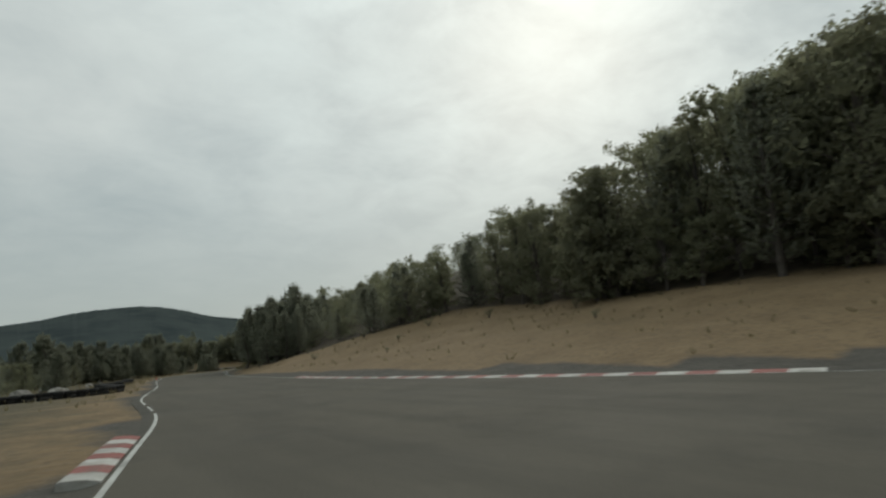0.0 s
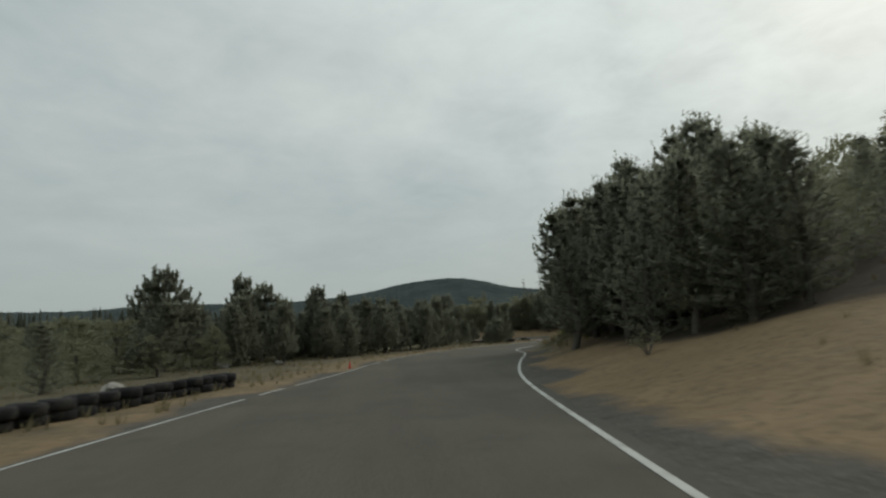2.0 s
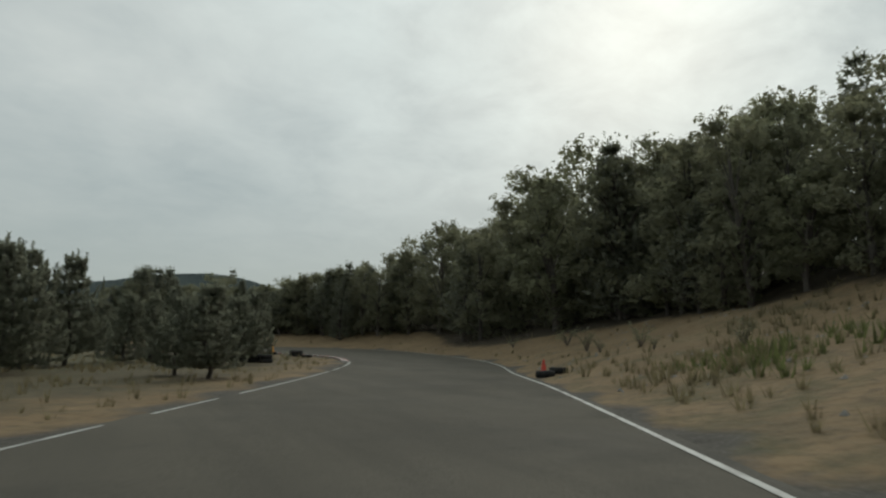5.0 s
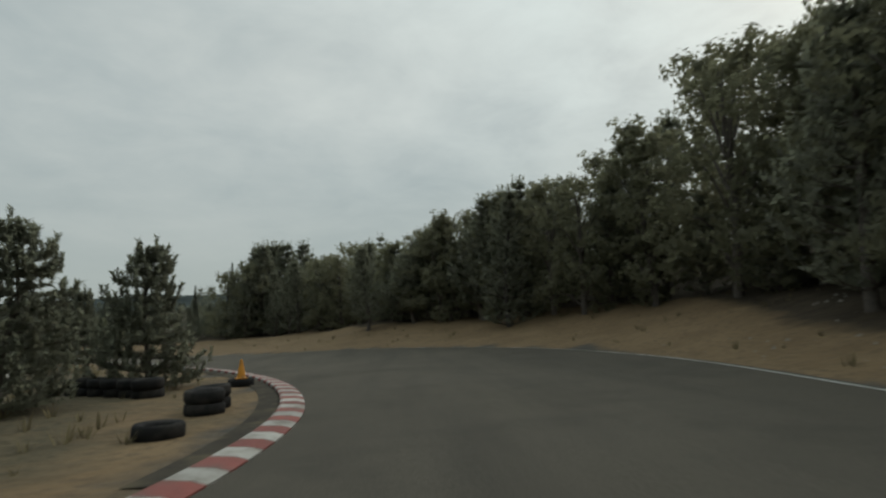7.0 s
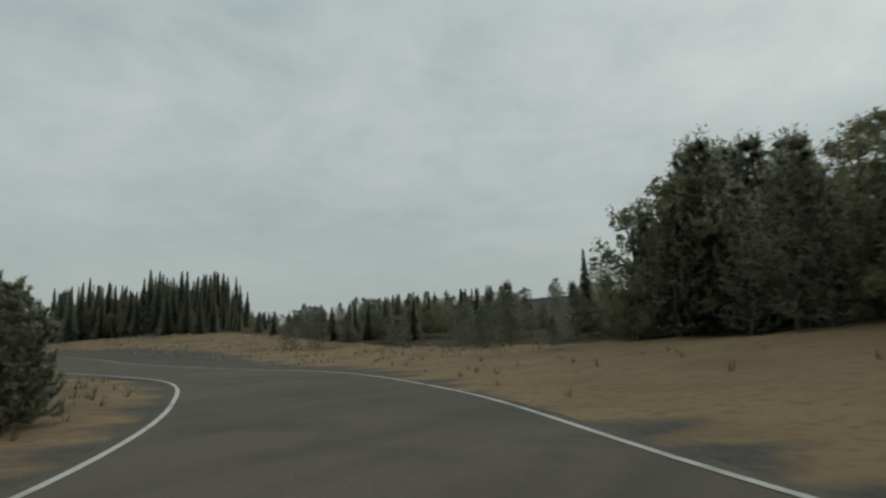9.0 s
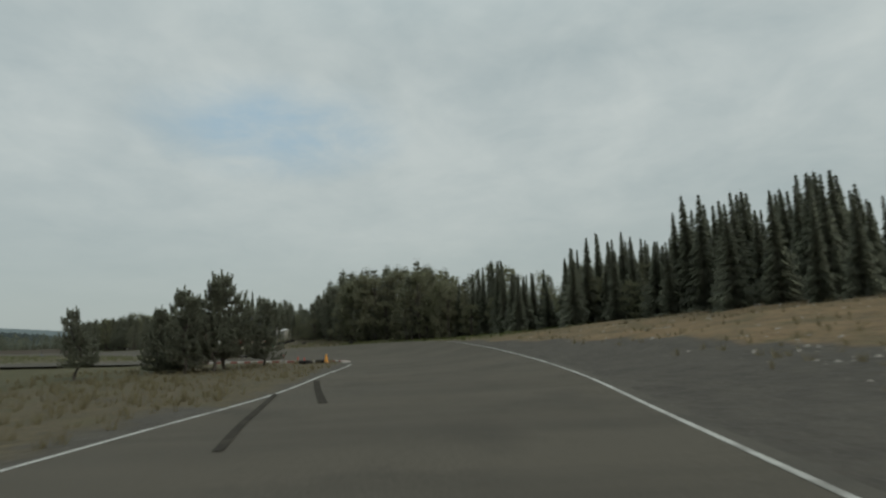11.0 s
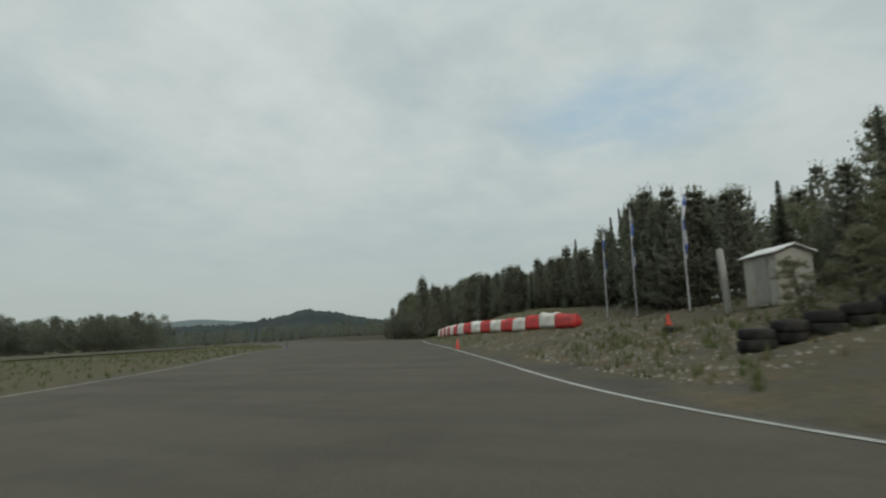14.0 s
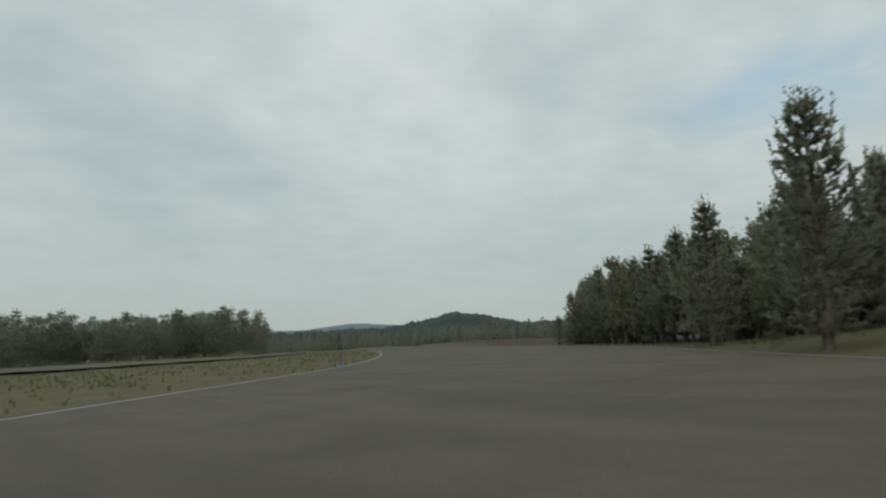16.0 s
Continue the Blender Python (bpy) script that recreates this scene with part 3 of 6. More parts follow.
# distant hills: azimuth in degrees to the left of +y, height of the crest in degrees
RIDGE = [(-75, 3), (-50, 3.6), (-30, 4.4), (-23, 4.7), (-19, 4.5), (-15.4, 4.2), (-11, 4.8), (-8.6, 5.5), (-6.6, 5.85), (-3.8, 5.9), (.3, 5.4), (3, 4.75), (5.9, 4.35), (10.3, 3.95),
         (14.5, 3.95), (19.5, 3.85), (24.3, 3.75), (28.9, 3.35), (37.4, 3.2), (40.5, 2.5), (44.4, 1.9), (49, 1.3), (56, .9), (75, .8), (95, .9), (110, 1.1), (118, 1.0)]
RIDGE_W = [(112, .8), (118, 1.1), (124, 1.7), (128, 1.7), (131, 2.4), (134.8, 3.0), (137.5, 2.2), (141, 1.6), (146, 1.5), (151, 1.4), (157, .9), (175, .9), (200, 1)]
RIDGE_F = [(85, .9), (118, 1.5), (124, 1.9), (127, 1.5), (131, 2.1), (135, 1.6), (139, 1.7), (145, 2.1), (150, 1.5), (165, 1.8), (190, 1.5)]


def build_hill(name, ridge, centre, dist, material, rough, label):
    a = np.array(ridge, float)
    az = np.arange(a[0, 0], a[-1, 0], 0.12)
    # smooth crest with a fine uneven tree line
    el = np.interp(az, a[:, 0], a[:, 1])
    ker = np.ones(17) / 17
    el = np.convolve(np.pad(el, 8, mode="edge"), ker, "valid")
    rng = np.random.RandomState(5)
    el = el + rough * (rng.rand(len(el)) - .5) + rough * .7 * np.interp(np.arange(len(el)), np.arange(0, len(el) + 6, 6), rng.rand(len(el) // 6 + 2) - .5)
    V, F = [], []
    rows = 7
    for r in range(rows):
        w = r / (rows - 1)
        for t, e in zip(az, el):
            d = dist * (.62 + .38 * w)
            h = dist * math.tan(radians(max(e, .1))) * w ** .75
            V.append((centre[0] - math.sin(radians(t)) * d, centre[1] + math.cos(radians(t)) * d, h - 8 * (1 - w)))
    n = len(az)
    for r in range(rows - 1):
        for i in range(n - 1):
            q = r * n + i
            F.append((q + 1, q, q + n, q + n + 1))
    return tagged(mesh_ob(name, V, F, material, True), label, "hill", kind="structure")


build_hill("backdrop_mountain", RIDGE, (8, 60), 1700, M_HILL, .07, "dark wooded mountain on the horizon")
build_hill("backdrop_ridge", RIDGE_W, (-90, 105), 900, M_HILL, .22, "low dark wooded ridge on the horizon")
build_hill("backdrop_far_hills", RIDGE_F, (-90, 105), 3200, M_HILL_FAR, .04, "hills on the horizon with distance haze put into their pale colour")

# ---------------------------------------------------------------- trees: each kind built a few times, then copied


class Soup:
    """Vertices and faces of one part, gathered fast."""

    def __init__(self):
        self.v, self.f = [], []

    def tri(self, a, b, c):
        n = len(self.v); self.v += [a, b, c]; self.f.append((n, n + 1, n + 2))

    def quad(self, a, b, c, d):
        n = len(self.v); self.v += [a, b, c, d]; self.f.append((n, n + 1, n + 2, n + 3))

    def tube(self, pts, radii, sides=6):
        rings = []
        for k, (p, r) in enumerate(zip(pts, radii)):
            d = (Vector(pts[min(k + 1, len(pts) - 1)]) - Vector(pts[max(k - 1, 0)])).normalized()
            s = d.orthogonal().normalized(); t = d.cross(s)
            n = len(self.v)
            for i in range(sides):
                a = 2 * math.pi * i / sides
                self.v.append(tuple(Vector(p) + (s * math.cos(a) + t * math.sin(a)) * r))
            rings.append(n)
        for a, b in zip(rings, rings[1:]):
            for i in range(sides):
                j = (i + 1) % sides
                self.f.append((a + i, a + j, b + j, b + i))
        self.f.append(tuple(rings[-1] + i for i in range(sides)))

    def part(self, name, material, parent, smooth=False, label=""):
        me = bpy.data.meshes.new(name)
        me.from_pydata(self.v, [], self.f)
        me.materials.append(material)
        if smooth:
            me.polygons.foreach_set("use_smooth", [True] * len(me.polygons))
        ob = new(name, me)
        ob.parent = parent
        return tagged(ob, label)


def rnd_dir(rng, flat=1.0):
    v = Vector((rng.gauss(0, 1), rng.gauss(0, 1), rng.gauss(0, 1) * flat))
    return v.normalized() if v.length > 1e-4 else Vector((0, 0, 1))


def leaf(s, p, d, size, rng):
    u = d.orthogonal().normalized()
    u = (u * math.cos(rng.uniform(0, 6.28)) + d.cross(u) * math.sin(rng.uniform(0, 6.28))).normalized()
    w = d.cross(u).normalized()
    a = p - u * size * .5; b = p + w * size * .32; c = p + u * size * .55; e = p - w * size * .32
    s.tri(tuple(a), tuple(b + u * size * .15), tuple(c)) if rng.random() < .5 else s.tri(tuple(b), tuple(c), tuple(e))


def broadleaf(seed, name, material, lean=0.0, low=0.1, wide=0.30):
    """A deciduous tree 10 m high: forked limbs, a lobed crown of leaf clumps with gaps."""
    rng = random.Random(seed)
    root = new(name)
    wood, crown = Soup(), Soup()
    top = Vector((lean, rng.uniform(-.4, .4), 8.6))
    trunk = [(0, 0, -.4), (0.05, 0, 1.2), (lean * .25 + .1, .05, 3.2), (lean * .6, .1, 5.6), tuple(top)]
    wood.tube(trunk, [.2, .17, .14, .09, .03], 7)
    lobes = []
    for k in range(15):
        t = low + (.97 - low) * (k + .6) / 15
        a = k * 2.4 + rng.uniform(-.5, .5)
        r = 10 * wide * (math.sin(min(1, (t + .06) / 1.06) ** .8 * math.pi * .96) ** .6) * (.55 if t < .9 else .2) * rng.uniform(.75, 1.15)
        c = Vector((math.cos(a) * r + lean * t, math.sin(a) * r, min(10 * t, 8.9) + rng.uniform(-.3, .2)))
        R = 10 * wide * rng.uniform(.36, .56) * (1.05 - .45 * t)
        lobes.append((c, R))
        s0 = Vector(trunk[0]).lerp(Vector(trunk[-1]), max(.12, t * .75)); s0.x = lean * t * .7
        wood.tube([tuple(s0), tuple(s0.lerp(c, .55) + Vector((0, 0, .3))), tuple(c)], [.07, .045, .012], 4)
    for c, R in lobes:
        for _ in range(int(13 + 6 * R)):
            d = rnd_dir(rng, 1.0)
            if d.z < -.3:
                d.z *= .5
            cc = c + d * R * rng.uniform(.55, 1.12)
            cr = rng.uniform(.22, .5)
            for _ in range(9 + int(12 * cr)):
                e = rnd_dir(rng)
                leaf(crown, cc + e * cr * rng.uniform(.3, 1.1), (d * .7 + e + rnd_dir(rng) * .5).normalized(), rng.uniform(.26, .46), rng)
    wood.part("trunk", M_BARK, root, True)
    crown.part("crown", material, root)
    return root


def brush(s, a, b, n, length, rng, back=.25):
    """Needles round a shoot from a to b, pointing forward."""
    d = (b - a).normalized(); u = d.orthogonal().normalized(); w = d.cross(u)
    for k in range(n):
        t = (k + rng.random()) / n
        p = a.lerp(b, t)
        an = rng.uniform(0, 6.283)
        o = u * math.cos(an) + w * math.sin(an)
        tip = p + (o * .75 + d * rng.uniform(.35, .9)) * length * rng.uniform(.7, 1.1)
        side = d.cross(o) * length * .24
        s.tri(tuple(p - side), tuple(p + side), tuple(tip))


def pine(seed, name, height=10.0, low=.12, spread=.26, dense=1.0, crook=0.0, candle=1.0, up=0.0):
    """A pine: whorls of upturned branches, each ending in needle brushes and candles."""
    rng = random.Random(seed)
    root = new(name)
    wood, crown = Soup(), Soup()
    pts = [(0, 0, -.3)]
    for k in range(1, 7):
        t = k / 6
        pts.append((crook * math.sin(t * 5) * height * .05, crook * math.cos(t * 4 + seed) * height * .04, height * t * .97))
    wood.tube(pts, [height * .02 * (1 - .85 * k / 6) + .008 for k in range(7)], 6)

    def axis(t):
        k = min(int(t * 6), 5); return Vector(pts[k]).lerp(Vector(pts[k + 1]), t * 6 - k)

    nw = int(11 + 4 * dense)
    for k in range(nw):
        t = low + (1 - low) * (k / nw) ** .95
        base = axis(t)
        reach = height * spread * (1 - ((t - low) / (1 - low)) ** 1.1) * rng.uniform(.75, 1.15) + height * .02
        if t < low + .12:
            reach *= .8
        for j in range(6):
            a = j * 1.047 + k * .6 + rng.uniform(-.3, .3)
            r = reach * rng.uniform(.65, 1.15)
            out = Vector((math.cos(a), math.sin(a), 0))
            rise = rng.uniform(.25, .55) + .35 * t + up * (.5 + t)
            mid = base + out * r * .55 + Vector((0, 0, r * rise * .3))
            tip = base + out * r + Vector((0, 0, r * rise))
            wood.tube([tuple(base), tuple(mid), tuple(tip)], [height * .004, height * .0028, height * .001], 3)
            nl = height * .028 + .07
            if candle < 1.5:
                brush(crown, base.lerp(mid, .35), mid, int(13 * dense), nl, rng)
            brush(crown, mid, tip, int(24 * dense), nl, rng)
            for q in range(3):
                s0 = base.lerp(mid, .6) if q == 2 else mid.lerp(tip, rng.uniform(.1, .7))
                sd = Vector((-out.y, out.x, 0)) * (1 if q % 2 else -1)
                e = s0 + (out * .5 + sd * .8 + Vector((0, 0, .45))).normalized() * r * rng.uniform(.28, .45)
                brush(crown, s0, e, int(13 * dense), nl, rng)
            c = tip + Vector((out.x * .12, out.y * .12, 1)).normalized() * height * rng.uniform(.025, .05) * candle
            brush(crown, tip, c, int(12 * dense), nl * .7, rng)
    lead = axis(.97)
    brush(crown, lead - Vector((0, 0, height * .06)), lead + Vector((0, 0, height * .035 * candle)), int(34 * dense), height * .025 + .05, rng)
    wood.part("trunk", M_BARK, root, True)
    crown.part("crown", M_NEEDLE, root)
    return root


def young_pine(seed, name, low=.2, spread=.3, crook=1.0, whorls=8):
    """A young pine 4 m high: crooked stem, open whorls that turn up into thick needle shoots."""
    rng = random.Random(seed)
    root = new(name)
    wood, crown = Soup(), Soup()
    pts = [Vector((crook * .16 * math.sin(k * 1.1 + seed) * (k > 0), crook * .14 * math.cos(k * 1.3 + seed) * (k > 0), -.2 + 3.75 * k / 6)) for k in range(7)]
    wood.tube([tuple(p) for p in pts], [.085, .075, .062, .05, .038, .026, .014], 6)

    def axis(t):
        k = min(int(t * 6), 5); return pts[k].lerp(pts[k + 1], t * 6 - k)

    up = Vector((0, 0, 1))
    for k in range(whorls):
        t = low + (.97 - low) * k / (whorls - .6)
        base = axis(t)
        reach = 4 * spread * (1 - ((t - low) / (1 - low)) ** 1.5) ** .75 + .16
        for j in range(6 if t < .6 else 5):
            a = j * 1.15 + k * .7 + rng.uniform(-.35, .35)
            r = reach * rng.uniform(.6, 1.15)
            out = Vector((math.cos(a), math.sin(a), 0)); sd = Vector((-out.y, out.x, 0))
            elbow = base + out * r * .8 + up * r * rng.uniform(.05, .3)
            tip = elbow + out * r * .15 + up * rng.uniform(.2, .4) * (.7 + .5 * t)
            wood.tube([tuple(base), tuple(elbow), tuple(tip)], [.022, .015, .006], 3)
            brush(crown, elbow - up * .05, tip, 30, .15, rng)
            brush(crown, base.lerp(elbow, .2), elbow, 34, .17, rng)
            for q in (-1, 1, -1, 1):
                p = base.lerp(elbow, rng.uniform(.35, .9))
                e = p + (out * .35 + sd * q).normalized() * r * rng.uniform(.25, .45)
                brush(crown, p, e, 14, .15, rng)
                brush(crown, e, e + up * rng.uniform(.18, .36) + out * .04, 20, .14, rng)
    lead = axis(1.0)
    brush(crown, lead - up * .55, lead + up * .38, 60, .14, rng)
    for j in range(4):
        a = j * 1.57 + seed
        p = lead + Vector((math.cos(a), math.sin(a), 0)) * .17 - up * .3
        brush(crown, p, p + up * rng.uniform(.32, .48), 24, .13, rng)
    wood.part("trunk", M_BARK, root, True)
    crown.part("crown", M_NEEDLE, root)
    return root


def spruce(seed, name, height=12.0, spread=.15):
    """A narrow pointed spruce: close drooping sprays down to the ground."""
    rng = random.Random(seed)
    root = new(name)
    wood, crown = Soup(), Soup()
    wood.tube([(0, 0, -.3), (0, 0, height * .5), (0, 0, height * .98)], [.16, .09, .012], 6)
    nw = 62
    for k in range(nw):
        t = .03 + .965 * k / nw
        reach = height * spread * (1 - t) ** 1.15 * rng.uniform(.75, 1.2) + .07
        for j in range(7):
            a = j * .8976 + k * .7 + rng.uniform(-.35, .35)
            out = Vector((math.cos(a), math.sin(a), 0)); sd = Vector((-out.y, out.x, 0))
            r = reach * rng.uniform(.6, 1.15)
            b0 = Vector((0, 0, height * min(.97, t + rng.uniform(-.012, .012))))
            tip = b0 + out * r + Vector((0, 0, -r * rng.uniform(.25, .6)))
            for q in range(3):
                p = b0.lerp(tip, .25 + .3 * q)
                w = (r * .5 + .1) * (1.05 - .2 * q)
                for sgn in (-1, 1):
                    e = p + sd * sgn * w * .8 + out * w * .7 + Vector((0, 0, -w * .7))
                    crown.tri(tuple(p - out * w * .3 + Vector((0, 0, .12))), tuple(p + out * w * .3 + Vector((0, 0, .08))), tuple(e))
    for a, b in ((.07, 0), (0, .07)):
        crown.tri((-a, -b, height * .92), (a, b, height * .92), (0, 0, height))
    wood.part("trunk", M_BARK, root, True)
    crown.part("crown", M_SPRUCE, root)
    return root


def shrub(seed, name, material):
    rng = random.Random(seed)
    root = new(name)
    wood, crown = Soup(), Soup()
    for k in range(7):
        a = k * .9 + rng.uniform(-.3, .3); r = rng.uniform(.15, .42)
        tip = Vector((math.cos(a) * r, math.sin(a) * r, rng.uniform(.45, .95)))
        wood.tube([(0, 0, -.05), tuple(tip * .5 + Vector((0, 0, .08))), tuple(tip)], [.018, .012, .004], 3)
        for _ in range(34):
            p = tip * rng.uniform(.45, 1.05) + rnd_dir(rng) * rng.uniform(.03, .17)
            leaf(crown, p, rnd_dir(rng), rng.uniform(.06, .12), rng)
    wood.part("stem", M_BARK, root)
    crown.part("foliage", material, root)
    return root


PROTO = {
    "broadleaf": [broadleaf(1, "broadleaf_tree", M_LEAF), broadleaf(2, "broadleaf_tree", M_LEAF, .8, .1, .27), broadleaf(3, "broadleaf_tree", M_LEAF2, -.6, .16, .25),
                  broadleaf(4, "broadleaf_tree", M_LEAF, .3, .08, .33)],
    "pine": [pine(1, "pine_tree", 10, .1, .24, .6, .2, 1.9, .2), pine(2, "pine_tree", 10, .06, .21, .58, .5, 1.7, .15), pine(3, "pine_tree", 10, .15, .23, .6, .8, 1.8, .25)],
    "spruce": [spruce(1, "spruce_tree", 12, .17), spruce(2, "spruce_tree", 12, .14), spruce(3, "spruce_tree", 12, .2)],
    "young": [young_pine(11, "young_pine", .18, .3, 1.0, 9), young_pine(12, "young_pine", .26, .28, 1.8, 8), young_pine(13, "young_pine", .1, .29, .6, 10)],
    "shrub": [shrub(1, "shrub", M_LEAF), shrub(2, "shrub", M_LEAF2)],
}
TALL = {"broadleaf": 10.0, "pine": 10.0, "spruce": 12.0, "young": 4.0, "shrub": 1.0}
TREE_LABEL = {"broadleaf": "dense dark green broadleaf tree at the forest edge", "pine": "dark green pine with upturned branches in the wood",
              "spruce": "narrow pointed dark spruce in the wood", "young": "young bushy pine standing on sandy ground", "shrub": "small scrubby bush on the sandy bank"}
TREE_CAT = {"broadleaf": "tree", "pine": "tree", "spruce": "tree", "young": "tree", "shrub": "bush"}
USED = set()
TR = random.Random(7)


def plant(kind, x, y, h, group="", variant=None, fat=1.0, label=""):
    protos = PROTO[kind]
    p = protos[TR.randrange(len(protos)) if variant is None else variant]
    s = h / TALL[kind]
    w = s * fat * TR.uniform(.9, 1.15)
    m = pose(x, y, gz(x, y) - .03 * h * (kind != "shrub"), TR.uniform(-2, 2), TR.uniform(-2, 2), TR.uniform(0, 360)) @ Matrix.Diagonal((w, w, s, 1))
    if p in USED:
        ob = copy_thing(p, m @ Matrix.Diagonal((1 / p.scale.x, 1 / p.scale.y, 1 / p.scale.z, 1)))
    else:
        USED.add(p); p.matrix_basis = m; ob = p
    return tagged(ob, label or TREE_LABEL[kind], TREE_CAT[kind], group or kind + " stand")


EAST_BROADLEAF_A = [
    (38.7, 92.3, 12.9), (36.8, 99.3, 8.9), (34.2, 115.2, 7.3), (30.0, 59.1, 3.9), (31.5, 61.5, 4.6), (32.9, 64.2, 4.3), (33.3, 66.8, 5.5),
    (35.0, 70.7, 6.6), (35.6, 73.3, 5.2), (36.1, 77.2, 4.2), (38.3, 82.3, 3.9), (40.9, 104.4, 4.9), (33.5, 117.7, 7.8), (30.3, 122.4, 3.9),
    (16.2, 142.2, 4.3), (-12.4, 159.7, 3.2), (32.9, 59.3, 5.9), (33.9, 61.1, 6.6), (34.7, 64.0, 6.3), (36.3, 67.2, 7.1), (37.4, 69.2, 7.7),
    (38.1, 71.8, 7.6), (39.0, 75.3, 8.0), (40.7, 83.5, 9.7), (42.7, 86.3, 11.5), (43.3, 90.1, 10.9), (43.5, 95.2, 15.5), (43.5, 98.1, 13.3),
    (42.3, 102.5, 10.7), (42.0, 107.7, 10.7), (40.9, 112.2, 11.5), (32.4, 123.1, 7.5)]
EAST_BROADLEAF_B = [
    (30.3, 125.7, 7.2), (27.6, 129.4, 6.6), (27.1, 132.4, 5.5), (26.4, 134.0, 4.9), (24.5, 135.6, 5.6), (18.1, 142.0, 7.1), (14.7, 146.2, 6.4),
    (38.1, 63.2, 8.3), (39.3, 67.4, 8.2), (41.6, 76.3, 10.1), (43.4, 79.7, 10.8), (46.2, 85.7, 11.8), (47.0, 90.6, 11.4), (46.4, 94.7, 10.9),
    (47.1, 99.8, 11.9), (44.9, 105.5, 11.9), (36.4, 124.1, 8.0), (28.8, 135.5, 7.0), (24.9, 140.7, 5.5), (40.5, 54.6, 7.5), (42.2, 58.0, 8.4),
    (44.0, 63.7, 8.6), (44.6, 67.3, 9.5), (46.0, 71.5, 10.8), (51.2, 86.3, 14.1), (52.2, 92.9, 13.4), (51.5, 99.2, 13.1), (51.3, 106.3, 11.8),
    (37.6, 130.2, 8.1), (47.0, 58.5, 6.8), (49.7, 63.7, 8.1), (50.3, 68.0, 11.1)]
EAST_BROADLEAF_C = [
    (53.4, 76.3, 11.4), (57.5, 86.0, 14.4), (58.2, 95.0, 15.0), (56.7, 104.5, 15.0), (31.2, 151.1, 4.5), (52.2, 47.0, 6.3), (57.9, 61.4, 8.3),
    (8.7, 146.8, 7.3), (11.7, 144.6, 7.8), (18.8, 138.4, 6.7), (20.0, 137.0, 6.9), (21.0, 135.6, 6.1), (21.3, 146.1, 8.8), (21.9, 141.6, 8.2),
    (22.8, 134.0, 6.0), (24.8, 133.9, 5.8), (25.1, 129.2, 6.1), (27.3, 125.2, 6.3), (28.0, 125.1, 6.6), (28.1, 123.6, 6.7), (29.1, 123.3, 6.9),
    (31.1, 124.3, 7.3), (31.7, 120.9, 7.7), (32.0, 120.8, 7.7), (38.1, 119.4, 8.6), (36.8, 113.2, 8.7), (37.9, 114.3, 9.0), (39.8, 106.9, 9.8),
    (39.4, 105.4, 9.7), (39.8, 105.0, 9.9), (45.1, 110.3, 12.1), (38.5, 109.8, 11.1)]
EAST_BROADLEAF_D = [
    (40.7, 99.0, 11.7), (43.6, 100.4, 13.3), (40.6, 97.0, 12.9), (41.9, 97.8, 12.8), (45.3, 132.5, 12.3), (40.3, 87.2, 11.9), (43.7, 87.4, 10.3),
    (42.0, 84.3, 9.8), (45.9, 88.2, 12.7), (38.1, 81.1, 10.3), (40.1, 80.7, 9.2), (39.0, 79.6, 9.4), (38.5, 77.3, 8.7), (35.9, 75.8, 9.1),
    (29.0, 56.5, 5.4), (55.3, 44.7, 7.8)]
EAST_PINE_A = [
    (36.4, 101.4, 8.1), (31.1, 117.5, 7.5), (23.5, 126.0, 5.7), (27.7, 125.8, 6.2), (37.3, 79.4, 5.6), (40.0, 85.6, 6.4), (40.1, 87.6, 5.7),
    (41.4, 90.4, 5.3), (41.1, 92.9, 5.7), (40.9, 96.3, 5.6), (40.6, 100.8, 6.0), (39.1, 108.2, 5.6), (38.5, 112.0, 4.8), (36.0, 116.1, 7.4),
    (32.0, 120.9, 5.2), (25.8, 127.2, 5.0), (26.1, 130.7, 4.6), (23.2, 134.2, 5.7), (22.0, 136.1, 4.6), (19.0, 138.9, 5.5), (14.0, 144.6, 4.9),
    (11.2, 145.8, 5.9), (7.8, 148.7, 3.8), (-2.3, 153.7, 4.3), (-14.4, 161.2, 3.1), (-18.9, 163.8, 2.8), (-21.2, 163.5, 2.6), (-24.7, 164.2, 2.3),
    (32.7, 55.5, 5.5), (40.1, 78.6, 8.6), (34.9, 119.0, 7.3), (21.3, 139.0, 5.7)]
EAST_PINE_B = [
    (11.3, 148.7, 7.9), (5.9, 151.6, 3.8), (-16.4, 164.3, 2.7), (41.2, 70.8, 8.3), (44.3, 112.0, 11.0), (40.5, 118.9, 10.3), (33.5, 126.6, 7.1),
    (27.0, 138.3, 4.5), (21.4, 144.7, 5.9), (16.8, 148.8, 5.7), (13.9, 152.2, 7.0), (-0.9, 158.8, 2.7), (-21.1, 169.3, 2.3), (-27.7, 169.0, 2.1),
    (47.9, 76.7, 11.5), (48.7, 113.9, 12.0), (45.4, 121.0, 12.3), (40.5, 125.8, 7.8), (32.3, 135.4, 6.7), (31.8, 139.9, 7.2), (29.5, 143.9, 4.3),
    (24.0, 148.5, 9.2), (18.5, 153.2, 5.5), (10.3, 159.7, 7.9), (0.5, 163.0, 3.6), (-4.5, 166.6, 4.4), (46.1, 52.6, 6.9), (53.8, 115.7, 12.6),
    (48.9, 126.0, 13.1), (43.1, 132.7, 8.8), (35.8, 139.9, 6.6), (36.3, 144.5, 6.6)]
